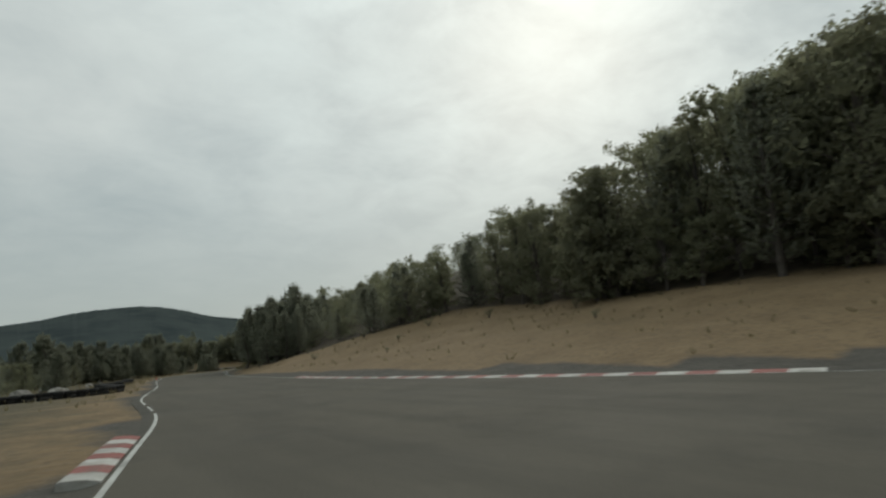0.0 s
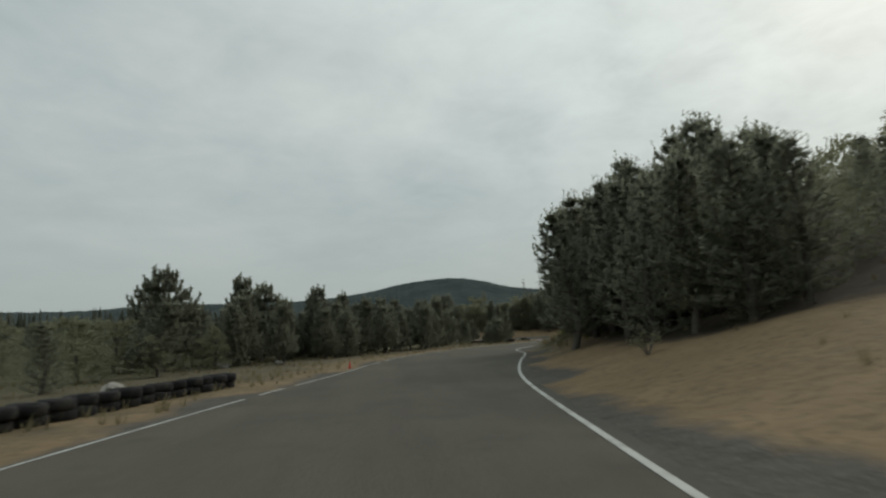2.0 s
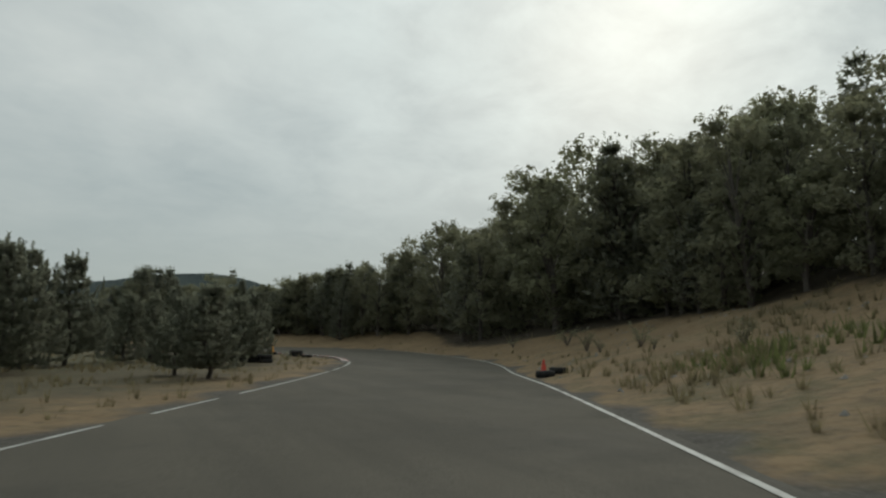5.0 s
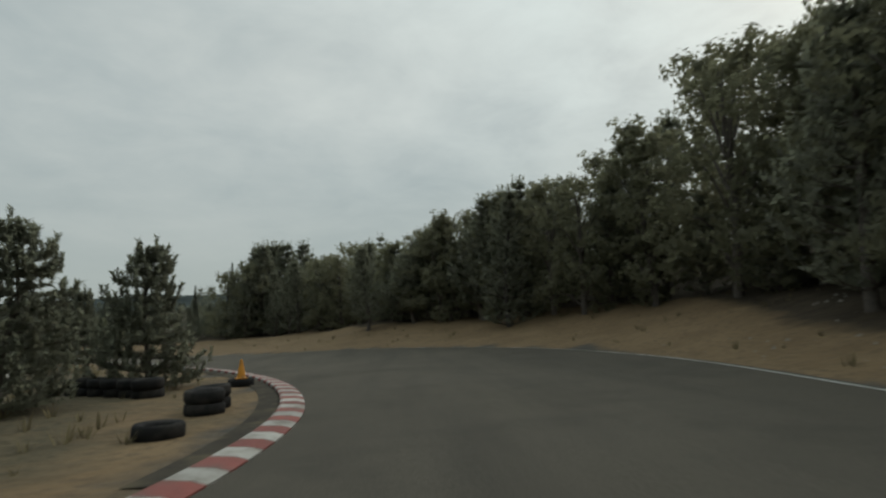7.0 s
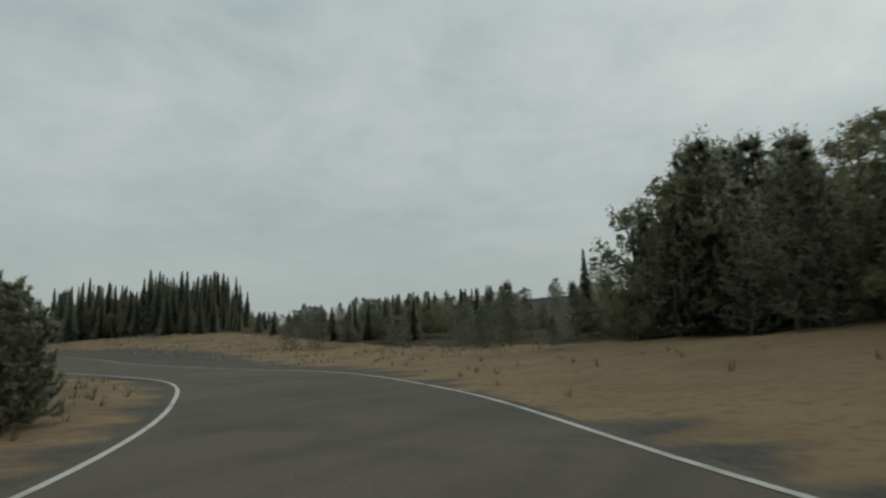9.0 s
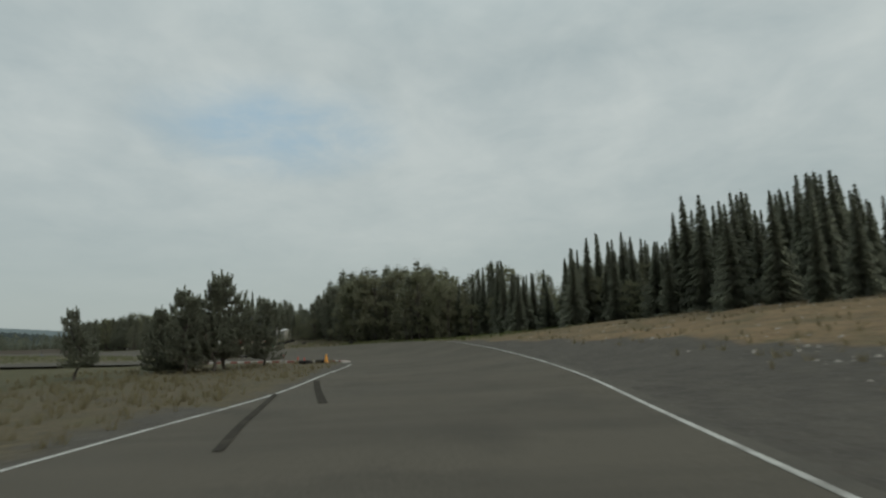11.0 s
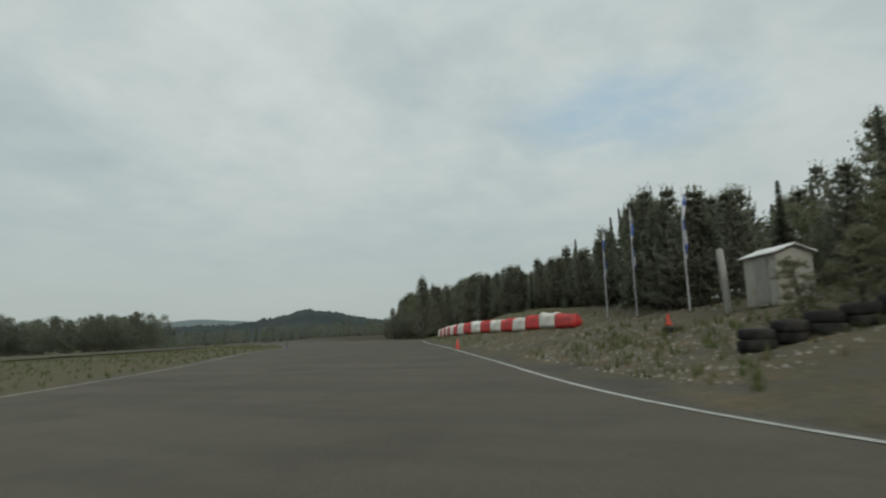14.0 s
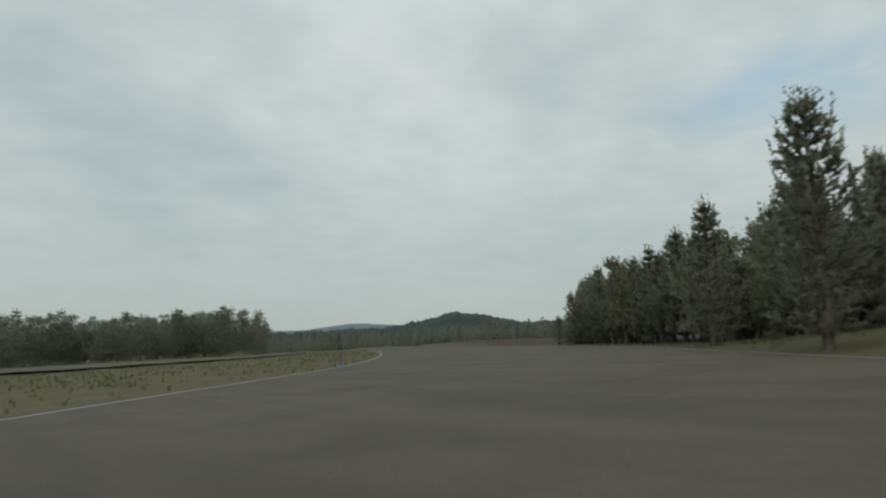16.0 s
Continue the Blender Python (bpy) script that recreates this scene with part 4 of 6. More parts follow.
EAST_PINE_C = [
    (24.6, 156.9, 4.8), (12.5, 164.7, 5.7), (55.8, 56.2, 6.7), (60.3, 44.0, 7.4), (3.6, 151.2, 3.5), (2.2, 159.3, 5.6), (4.5, 155.9, 5.7),
    (10.1, 147.3, 7.2), (16.5, 150.2, 7.8), (20.5, 137.0, 5.7), (23.2, 134.0, 6.8), (24.2, 132.4, 5.3), (24.6, 130.8, 5.1), (25.5, 129.2, 5.7),
    (14.2, 142.6, 6.3), (15.9, 141.0, 6.5), (16.9, 139.6, 6.7), (26.1, 126.9, 5.3), (26.6, 125.3, 5.7), (27.7, 125.2, 6.2), (28.6, 123.5, 6.5),
    (31.5, 127.4, 6.8), (30.5, 121.4, 7.5), (31.2, 121.1, 7.3), (31.4, 121.0, 7.9), (31.9, 121.7, 7.3), (32.5, 120.0, 8.3), (33.4, 121.3, 7.3),
    (34.5, 122.5, 7.4), (37.1, 118.2, 7.3), (37.5, 116.3, 8.6), (39.6, 105.2, 9.3)]
EAST_PINE_D = [
    (43.7, 133.7, 9.6), (43.9, 104.3, 10.8), (40.9, 89.0, 11.8), (40.2, 88.1, 12.7), (44.1, 85.6, 9.5), (41.8, 80.7, 8.6)]
EAST_SPRUCE_A = [
    (-20.1, 165.8, 2.7), (-22.4, 165.3, 2.6), (7.2, 154.5, 5.0), (0.9, 168.9, 3.6), (-3.5, 172.3, 3.8), (2.8, 155.2, 6.0), (7.5, 152.7, 8.5)]
SOUTH_PINE_A = [
    (25.3, 37.7, 3.6), (29.0, 41.2, 3.4), (17.5, 18.1, 4.4), (13.2, 26.4, 4.3), (20.1, 45.2, 5.2), (25.3, 49.4, 3.4), (20.3, 18.1, 5.5),
    (18.2, 20.7, 4.5), (16.6, 24.2, 2.9), (29.4, 49.0, 3.3), (22.2, 19.8, 5.3), (29.3, 17.2, 5.7), (25.5, 22.6, 4.9), (21.0, 26.0, 4.5),
    (28.1, 25.1, 4.6), (12.2, 27.0, 4.8), (18.6, 42.2, 5.3), (12.6, 42.3, 6.8), (12.4, 36.7, 6.8), (12.0, 38.3, 6.7), (13.4, 45.0, 7.3),
    (14.5, 38.5, 6.0), (15.0, 42.0, 6.9), (14.4, 35.0, 6.2), (16.5, 31.7, 5.9), (11.8, 33.6, 6.0), (13.6, 35.2, 6.0), (14.2, 32.4, 5.8),
    (17.8, 33.6, 5.3), (10.4, 35.8, 5.8), (24.7, -3.1, 8.2), (24.1, 11.6, 5.3)]
SOUTH_PINE_B = [
    (11.6, 28.7, 5.1), (11.4, 30.4, 5.1), (13.5, 40.7, 6.8), (17.2, 44.1, 5.9), (23.4, 46.5, 3.8), (27.7, 50.9, 2.7), (28.3, 52.9, 3.2),
    (29.6, 55.1, 4.0), (27.9, -7.2, 10.5), (25.7, 13.2, 6.0), (16.0, 40.3, 5.8), (30.8, 53.3, 4.1), (35.4, -19.7, 9.9), (32.8, -14.2, 12.2),
    (31.7, 4.1, 7.8), (17.4, 28.0, 3.0), (18.3, 37.8, 5.7), (21.3, 41.6, 4.1), (28.4, 44.3, 3.3), (35.5, 9.2, 6.8), (22.4, 29.1, 4.5),
    (22.6, 33.5, 3.6), (42.7, -11.4, 13.2), (42.6, 3.5, 10.5), (28.1, 28.1, 4.9), (29.2, 33.7, 5.0), (50.5, -8.7, 13.8), (49.1, 10.6, 8.5),
    (35.5, 25.6, 5.0), (36.7, 30.9, 4.8), (44.8, 42.8, 4.8), (48.2, 40.7, 5.2)]
SOUTH_PINE_C = [
    (60.6, -8.5, 15.0), (44.5, 22.7, 5.5), (44.8, 27.4, 6.1), (29.2, 56.2, 4.8), (13.7, 28.4, 5.0), (51.6, 42.7, 7.3), (25.5, -14.6, 11.7),
    (17.2, 39.7, 5.4), (14.0, 37.5, 6.0), (15.1, 30.4, 5.7), (13.5, 36.7, 6.1), (17.3, 35.7, 5.9), (19.2, 41.7, 5.2), (14.6, 35.5, 6.1),
    (12.7, 32.6, 5.7), (13.4, 36.7, 6.2), (21.0, 41.4, 4.4), (14.3, 40.4, 6.2), (14.8, 34.6, 6.0), (17.5, 29.1, 3.5), (20.5, 42.7, 5.2),
    (17.3, 42.0, 5.6), (14.8, 32.1, 5.8)]
SOUTH_BROADLEAF_A = [
    (51.3, 37.2, 7.0), (28.3, -20.0, 3.8), (26.3, -17.4, 4.1), (27.4, -15.6, 6.7), (26.5, -11.9, 3.9), (25.0, -10.4, 4.5), (25.0, -8.0, 5.3),
    (25.5, -4.7, 5.2), (25.3, 0.0, 4.1), (25.2, 5.8, 8.2), (25.1, 8.4, 6.4), (20.1, 16.0, 4.8), (29.7, -18.7, 11.6), (29.6, -16.2, 13.2),
    (29.3, -14.4, 12.0), (28.3, -11.9, 12.5), (28.1, -9.1, 10.9), (27.3, -1.6, 8.5), (26.9, 2.5, 8.0), (27.1, 6.1, 8.1), (27.3, 10.6, 7.6),
    (22.5, 15.6, 5.5), (29.5, 51.3, 3.7), (33.8, -16.6, 13.8), (31.2, -12.0, 12.7), (30.7, -6.4, 11.1), (30.0, -4.0, 10.5), (30.3, -1.0, 9.5),
    (30.0, 9.5, 7.6), (34.0, 50.4, 6.1), (38.8, -17.7, 12.3), (37.7, -13.6, 14.0)]
SOUTH_BROADLEAF_B = [
    (36.7, -9.2, 13.2), (35.4, -6.2, 11.2), (35.1, -2.8, 11.3), (36.0, 1.3, 11.4), (33.2, 13.2, 6.9), (34.5, 43.6, 5.2), (36.5, 47.2, 5.3),
    (39.3, 50.0, 6.3), (44.7, -15.6, 10.3), (41.8, -7.5, 13.6), (41.9, -2.0, 11.3), (41.0, 9.8, 7.0), (36.1, 14.0, 6.5), (32.4, 21.5, 5.7),
    (40.3, 42.9, 5.2), (43.9, 46.5, 7.2), (52.1, -12.0, 15.0), (49.4, -6.4, 13.3), (50.1, -0.9, 13.0), (43.6, 15.6, 5.8), (37.4, 22.2, 6.4),
    (59.3, -4.6, 13.7), (59.0, -2.0, 14.2), (58.9, 6.9, 11.3), (55.2, 12.1, 10.1), (49.8, 16.7, 5.4), (51.7, 39.9, 8.6), (56.1, 36.4, 7.2),
    (22.4, 13.1, 5.8), (24.6, 3.0, 8.1), (24.5, -1.7, 8.4), (24.7, -2.2, 8.6)]
SOUTH_BROADLEAF_C = [
    (23.7, -3.4, 8.5), (24.0, -3.8, 8.5), (24.2, -4.2, 9.1), (24.5, -4.5, 10.2), (64.2, 17.6, 10.6), (61.2, 14.8, 10.7), (51.3, 7.9, 11.4),
    (33.9, -11.4, 12.8), (30.5, -13.6, 12.2), (34.7, -13.1, 13.0), (27.1, -18.6, 13.1), (31.5, -17.7, 13.4), (36.0, -16.9, 14.0), (27.5, -20.0, 13.4),
    (32.0, -19.2, 13.9)]
WEST_SPRUCE_A = [
    (-38.6, 160.2, 1.8), (-42.1, 160.5, 2.1), (-45.4, 159.9, 3.0), (-47.2, 159.2, 5.4), (-49.3, 157.1, 4.1), (-53.1, 157.0, 6.2), (-56.2, 155.1, 5.9),
    (-59.0, 153.0, 5.3), (-61.2, 151.2, 5.3), (-64.2, 150.4, 5.3), (-67.4, 147.9, 4.9), (-71.0, 146.0, 6.0), (-121.5, 109.1, 6.2), (-47.8, 161.4, 3.1),
    (-51.8, 158.9, 7.1), (-58.2, 155.5, 7.2), (-113.4, 116.4, 4.5), (-124.2, 110.3, 6.5), (-54.2, 161.9, 8.1), (-114.1, 120.7, 7.1), (-125.0, 108.7, 7.1),
    (-70.9, 145.2, 6.1), (-66.6, 158.1, 7.4), (-56.8, 153.8, 6.1), (-120.4, 159.4, 10.5), (-44.3, 162.0, 2.3), (-37.1, 162.6, 1.8), (-40.5, 162.2, 1.8),
    (-61.0, 154.8, 7.2), (-64.8, 152.7, 8.0), (-68.4, 150.5, 7.2), (-71.9, 147.5, 6.2)]
WEST_SPRUCE_B = [
    (-74.7, 146.3, 6.7), (-78.4, 142.5, 7.4), (-136.0, 97.3, 4.4), (-137.2, 95.3, 4.2), (-148.3, 83.5, 6.6), (-150.4, 82.4, 7.0), (-155.6, 79.4, 7.9),
    (-158.1, 77.7, 8.3), (-39.6, 166.6, 1.7), (-43.6, 165.7, 1.8), (-49.6, 164.2, 2.9), (-58.6, 159.7, 8.2), (-62.5, 157.1, 6.9), (-67.8, 153.3, 9.3),
    (-73.0, 151.5, 7.6), (-77.4, 147.9, 6.8), (-79.7, 145.4, 9.1), (-137.6, 100.3, 5.3), (-140.1, 98.1, 5.4), (-145.4, 91.9, 5.3), (-149.5, 89.4, 5.8),
    (-153.5, 84.2, 6.6), (-165.3, 76.6, 8.9), (-45.7, 170.6, 1.9), (-50.7, 168.6, 2.3), (-57.0, 165.1, 8.0), (-63.8, 162.9, 7.2), (-70.5, 159.3, 8.5),
    (-76.1, 154.9, 8.9), (-81.8, 150.1, 7.5), (-145.9, 97.2, 6.6), (-154.0, 90.9, 7.1)]
WEST_SPRUCE_C = [
    (-163.3, 84.1, 8.1), (-166.9, 81.7, 8.6), (-50.4, 175.4, 2.1), (-57.5, 172.2, 3.0), (-65.0, 167.7, 7.2), (-71.5, 164.1, 9.7), (-78.4, 159.3, 9.4),
    (-84.9, 155.3, 9.4), (-148.6, 105.5, 9.2), (-152.6, 100.1, 11.9), (-156.3, 97.9, 11.1), (-162.1, 91.9, 9.8), (-173.8, 83.6, 9.9), (-162.3, 71.6, 7.3),
    (-155.1, 80.1, 7.7), (-137.9, 90.6, 5.1), (-137.0, 92.5, 4.5), (-137.4, 93.8, 4.3), (-130.8, 98.8, 3.5), (-127.3, 103.2, 3.9), (-128.9, 103.4, 4.3),
    (-130.9, 107.3, 7.9), (-77.3, 140.4, 6.4), (-76.6, 142.9, 7.8), (-75.0, 143.0, 7.8), (-77.6, 144.5, 8.8), (-76.0, 144.8, 8.6), (-73.0, 144.2, 7.9),
    (-72.8, 144.7, 7.9), (-71.3, 144.4, 7.3), (-70.7, 145.6, 6.0), (-70.5, 145.9, 5.8)]
WEST_SPRUCE_D = [
    (-70.4, 146.3, 5.6), (-82.5, 155.3, 8.9), (-78.4, 153.4, 8.3), (-83.7, 160.2, 10.0), (-63.0, 152.3, 7.7), (-68.0, 155.7, 8.5), (-61.0, 152.8, 8.0),
    (-63.1, 155.1, 7.7), (-74.6, 167.5, 9.8), (-54.8, 153.9, 6.0), (-97.0, 166.9, 10.0), (-96.4, 168.2, 9.6), (-60.5, 159.7, 7.6), (-56.1, 159.2, 7.4),
    (-50.2, 160.8, 6.5), (-43.4, 159.5, 2.6), (-66.8, 164.5, 9.1), (-47.8, 157.2, 7.1), (-48.9, 162.6, 3.1), (-42.0, 158.6, 2.5), (-47.8, 164.1, 2.5),
    (-40.2, 160.7, 1.8), (-38.5, 161.6, 1.8), (-19.9, 174.7, 3.1), (-14.3, 170.3, 3.5), (-13.5, 164.4, 3.7), (-82.4, 139.5, 7.0), (-55.1, 161.1, 7.5),
    (-38.8, 166.7, 1.7), (-18.1, 173.3, 3.1), (-13.5, 164.3, 3.7), (-10.5, 162.4, 4.0)]
WEST_SPRUCE_E = [
    (-34.8, 172.1, 1.9), (-32.5, 164.0, 1.6), (-22.1, 175.0, 2.1), (-12.3, 168.0, 3.8), (-32.3, 170.1, 2.0), (-28.6, 171.2, 2.3), (-41.4, 167.6, 1.8),
    (-78.2, 148.4, 7.0), (-16.3, 163.7, 3.3), (-80.9, 144.8, 9.0), (-18.0, 174.5, 3.1), (-49.9, 166.5, 2.5), (-75.8, 146.5, 7.0), (-29.7, 172.9, 2.3),
    (-14.2, 171.1, 3.5), (-13.2, 169.5, 3.7), (-60.4, 163.8, 7.0), (-72.7, 151.3, 7.5), (-19.2, 165.8, 3.1), (-44.2, 165.5, 1.8), (-11.8, 171.2, 4.2),
    (-42.8, 168.0, 1.8), (-20.9, 166.9, 3.0), (-9.4, 162.8, 4.1), (-23.9, 168.8, 2.5), (-32.2, 172.0, 2.2), (-76.4, 144.6, 8.6), (-33.7, 164.2, 1.6),
    (-57.3, 165.8, 7.2), (-18.3, 172.5, 3.1), (-26.6, 164.3, 2.1), (-64.9, 154.0, 8.0)]
WEST_SPRUCE_F = [
    (-16.5, 168.4, 3.3), (-20.7, 168.6, 3.0), (-37.5, 165.9, 1.6), (-49.5, 161.4, 4.7), (-14.3, 162.9, 3.6), (-107.8, 127.0, 9.8), (-120.1, 122.0, 10.0),
    (-125.8, 118.1, 6.6), (-135.9, 100.8, 6.7), (-104.3, 125.8, 8.5), (-119.3, 120.9, 8.5), (-131.2, 109.5, 7.0), (-135.8, 100.5, 5.0), (-133.1, 105.8, 8.2),
    (-133.1, 103.8, 5.6), (-138.8, 104.9, 9.2), (-137.9, 103.6, 7.6), (-111.9, 128.2, 10.9), (-120.1, 116.3, 4.8), (-20.1, 159.0, 2.8), (-15.4, 156.5, 3.6),
    (-14.7, 152.5, 3.3), (-70.7, 145.5, 6.2), (-45.1, 155.4, 6.8), (-32.8, 155.8, 1.8), (-18.3, 157.7, 3.1), (-14.7, 152.3, 3.3), (-11.8, 152.7, 3.9),
    (-29.3, 159.3, 1.7), (-28.7, 152.2, 2.1), (-21.0, 159.3, 2.6), (-13.4, 155.8, 3.7)]
WEST_SPRUCE_G = [
    (-28.3, 157.1, 1.8), (-26.1, 157.2, 1.9), (-35.1, 157.3, 1.9), (-64.4, 151.9, 8.8), (-17.1, 150.8, 2.9), (-67.1, 149.8, 7.1), (-18.1, 158.7, 3.2),
    (-41.2, 158.0, 2.5), (-62.4, 149.9, 8.0), (-27.1, 159.0, 1.7), (-16.0, 157.1, 3.5), (-14.8, 156.4, 3.6), (-49.4, 159.4, 7.7), (-60.0, 152.9, 7.3),
    (-19.3, 151.6, 2.5), (-37.5, 156.0, 2.3), (-13.0, 158.3, 3.8), (-36.3, 157.8, 1.8), (-20.1, 152.4, 2.5), (-10.7, 153.3, 4.0), (-22.5, 154.4, 2.2),
    (-28.2, 158.7, 1.7), (-62.2, 148.8, 7.0), (-29.7, 152.7, 2.0), (-46.8, 160.0, 3.7), (-18.4, 157.1, 3.0), (-24.8, 150.9, 2.3), (-52.8, 153.2, 7.5),
    (-18.0, 154.2, 2.9), (-20.8, 154.0, 2.5), (-31.7, 155.1, 1.9), (-41.2, 154.0, 6.6)]
WEST_SPRUCE_H = [
    (-15.6, 151.1, 3.2), (-15.0, 154.9, 3.5), (-27.1, 158.3, 1.8), (-36.3, 157.8, 1.8), (-68.9, 144.9, 6.0), (-10.9, 151.4, 4.0), (-28.4, 156.3, 1.8),
    (-51.5, 153.5, 8.4), (-67.3, 144.9, 5.8), (-58.1, 150.7, 6.8), (-60.5, 148.1, 6.7), (-69.3, 151.5, 8.2), (-71.8, 148.7, 6.7), (-17.2, 158.9, 3.4),
    (-31.8, 152.1, 2.3), (-42.5, 155.9, 5.1), (-34.0, 152.8, 2.4), (-15.6, 155.4, 3.4), (-32.9, 152.5, 2.3)]
WEST_BROADLEAF_A = [
    (-73.9, 144.1, 4.5), (-75.7, 141.7, 3.9), (-78.1, 139.7, 6.2), (-80.3, 137.2, 4.1), (-82.5, 134.9, 6.6), (-85.5, 132.6, 5.0), (-88.9, 130.5, 4.2),
    (-91.1, 127.8, 4.5), (-140.3, 88.1, 5.7), (-156.1, 76.3, 6.4), (-162.6, 71.7, 5.6), (-168.6, 65.9, 6.0), (-180.1, 53.8, 6.6), (-193.1, 38.0, 2.7),
    (-81.0, 141.0, 6.8), (-83.4, 138.0, 8.4), (-85.9, 136.1, 9.2), (-172.4, 65.5, 8.5), (-181.3, 55.0, 8.8), (-188.2, 47.3, 8.9), (-197.8, 37.0, 5.7),
    (-86.0, 139.8, 8.3), (-91.4, 134.5, 9.6), (-173.8, 68.2, 9.1), (-195.4, 42.6, 9.3), (-87.9, 145.8, 9.8), (-185.7, 63.4, 10.7), (-188.3, 70.8, 10.3),
    (-201.2, 53.2, 12.3), (-177.5, 55.5, 9.6), (-165.8, 68.3, 8.2), (-91.7, 127.3, 8.4)]
WEST_BROADLEAF_B = [
    (-90.2, 128.4, 8.4), (-88.5, 130.1, 8.5), (-88.4, 130.8, 8.6), (-86.8, 131.1, 8.6), (-87.7, 133.5, 8.8), (-81.5, 136.4, 8.3), (-79.3, 138.7, 7.2),
    (-80.5, 139.5, 6.9), (-77.3, 139.4, 6.2), (-88.2, 139.3, 9.2), (-75.1, 149.6, 6.7), (-89.4, 148.5, 9.8)]
WEST_PINE_A = [
    (-93.3, 126.3, 5.6), (-98.1, 123.5, 5.0), (-99.3, 121.8, 4.3), (-114.0, 113.4, 4.8), (-130.0, 101.6, 3.9), (-135.6, 94.3, 4.7), (-144.1, 85.1, 5.8),
    (-161.2, 72.6, 5.2), (-165.1, 69.3, 4.8), (-177.6, 56.7, 4.1), (-188.8, 42.1, 7.1), (-94.0, 129.6, 8.7), (-96.7, 127.4, 8.5), (-99.0, 126.3, 7.7),
    (-104.8, 120.9, 5.1), (-118.4, 114.7, 5.4), (-177.2, 59.6, 8.4), (-184.3, 52.9, 8.4), (-193.3, 41.1, 9.1), (-94.4, 132.7, 9.4), (-183.5, 57.3, 9.0),
    (-96.3, 137.8, 10.2), (-99.1, 134.9, 10.3), (-103.2, 132.3, 10.4), (-106.8, 130.6, 10.4), (-122.9, 120.8, 9.1), (-182.5, 67.1, 10.0), (-191.8, 55.8, 10.9),
    (-92.1, 149.4, 9.6), (-111.6, 134.0, 11.0), (-114.7, 132.4, 11.6), (-183.9, 74.0, 9.7)]
WEST_PINE_B = [
    (-192.4, 64.8, 10.6), (-208.7, 44.7, 11.6), (-169.3, 66.1, 8.0), (-180.8, 54.6, 9.3), (-126.0, 104.5, 4.1), (-120.6, 109.9, 6.2), (-100.4, 122.8, 6.1),
    (-102.0, 123.2, 6.6), (-94.7, 126.9, 8.3), (-93.8, 159.8, 9.8), (-109.5, 132.6, 10.9), (-104.1, 158.4, 9.1), (-106.6, 139.0, 11.1), (-142.6, 80.3, 7.4),
    (-148.5, 79.2, 6.4), (-86.5, 131.2, 4.6), (-95.3, 124.3, 5.2), (-101.1, 121.5, 5.1), (-116.2, 111.7, 5.3), (-119.4, 110.7, 4.5), (-123.5, 108.4, 3.8),
    (-125.1, 106.3, 4.5), (-126.5, 104.5, 4.1), (-132.0, 97.6, 3.5), (-133.1, 95.5, 3.6), (-139.0, 90.5, 4.8), (-142.2, 86.9, 4.9), (-146.0, 84.4, 6.1),
    (-150.1, 80.6, 6.4), (-153.8, 77.2, 7.0), (-157.8, 75.5, 4.9), (-167.0, 68.5, 4.8)]
WEST_PINE_C = [
    (-170.2, 63.5, 5.9), (-172.5, 61.2, 4.3), (-174.8, 60.4, 6.3), (-175.2, 58.3, 5.3), (-183.3, 49.7, 5.5), (-185.1, 47.2, 5.5), (-187.5, 45.0, 5.3),
    (-190.4, 41.7, 5.9), (-195.5, 35.0, 4.3), (-89.2, 133.0, 8.7), (-91.1, 131.4, 8.6), (-101.1, 124.7, 7.3), (-116.0, 115.0, 5.0), (-120.9, 112.4, 5.6),
    (-126.4, 109.1, 6.9), (-130.3, 103.8, 4.6), (-133.8, 100.6, 5.7), (-140.1, 93.0, 4.4), (-141.4, 90.3, 5.0), (-143.6, 88.5, 5.3), (-147.0, 86.8, 5.7),
    (-152.7, 81.3, 7.0), (-159.7, 76.5, 8.2), (-163.3, 73.8, 8.3), (-165.9, 71.6, 8.0), (-175.9, 62.1, 8.5), (-180.0, 58.1, 8.6), (-186.1, 50.8, 8.5),
    (-196.3, 38.0, 7.0), (-198.9, 34.6, 2.7), (-83.9, 142.1, 7.3), (-88.7, 137.9, 9.2)]
WEST_PINE_D = [
    (-101.8, 128.3, 9.3), (-103.4, 125.8, 8.7), (-107.1, 125.2, 8.9), (-110.2, 123.1, 9.1), (-117.8, 117.4, 4.7), (-120.9, 117.0, 5.1), (-124.4, 113.9, 6.2),
    (-127.4, 112.2, 6.7), (-129.6, 108.5, 7.3), (-131.9, 106.6, 7.8), (-134.3, 104.4, 6.5), (-142.4, 94.8, 5.2), (-150.6, 86.2, 6.2), (-156.5, 83.4, 6.8),
    (-158.7, 81.5, 7.1), (-161.6, 79.7, 7.7), (-169.1, 73.6, 9.0), (-170.7, 71.1, 9.0), (-176.7, 64.8, 9.5), (-179.1, 62.5, 9.1), (-186.8, 54.4, 8.9),
    (-189.0, 52.4, 9.2), (-191.3, 49.1, 8.9), (-192.8, 45.7, 8.8), (-198.1, 39.9, 8.8), (-200.7, 37.5, 8.8), (-202.4, 34.4, 8.7), (-91.6, 141.4, 8.0),
    (-113.5, 126.4, 10.5), (-117.5, 123.8, 11.6), (-127.4, 118.8, 8.0), (-130.2, 114.7, 5.6)]
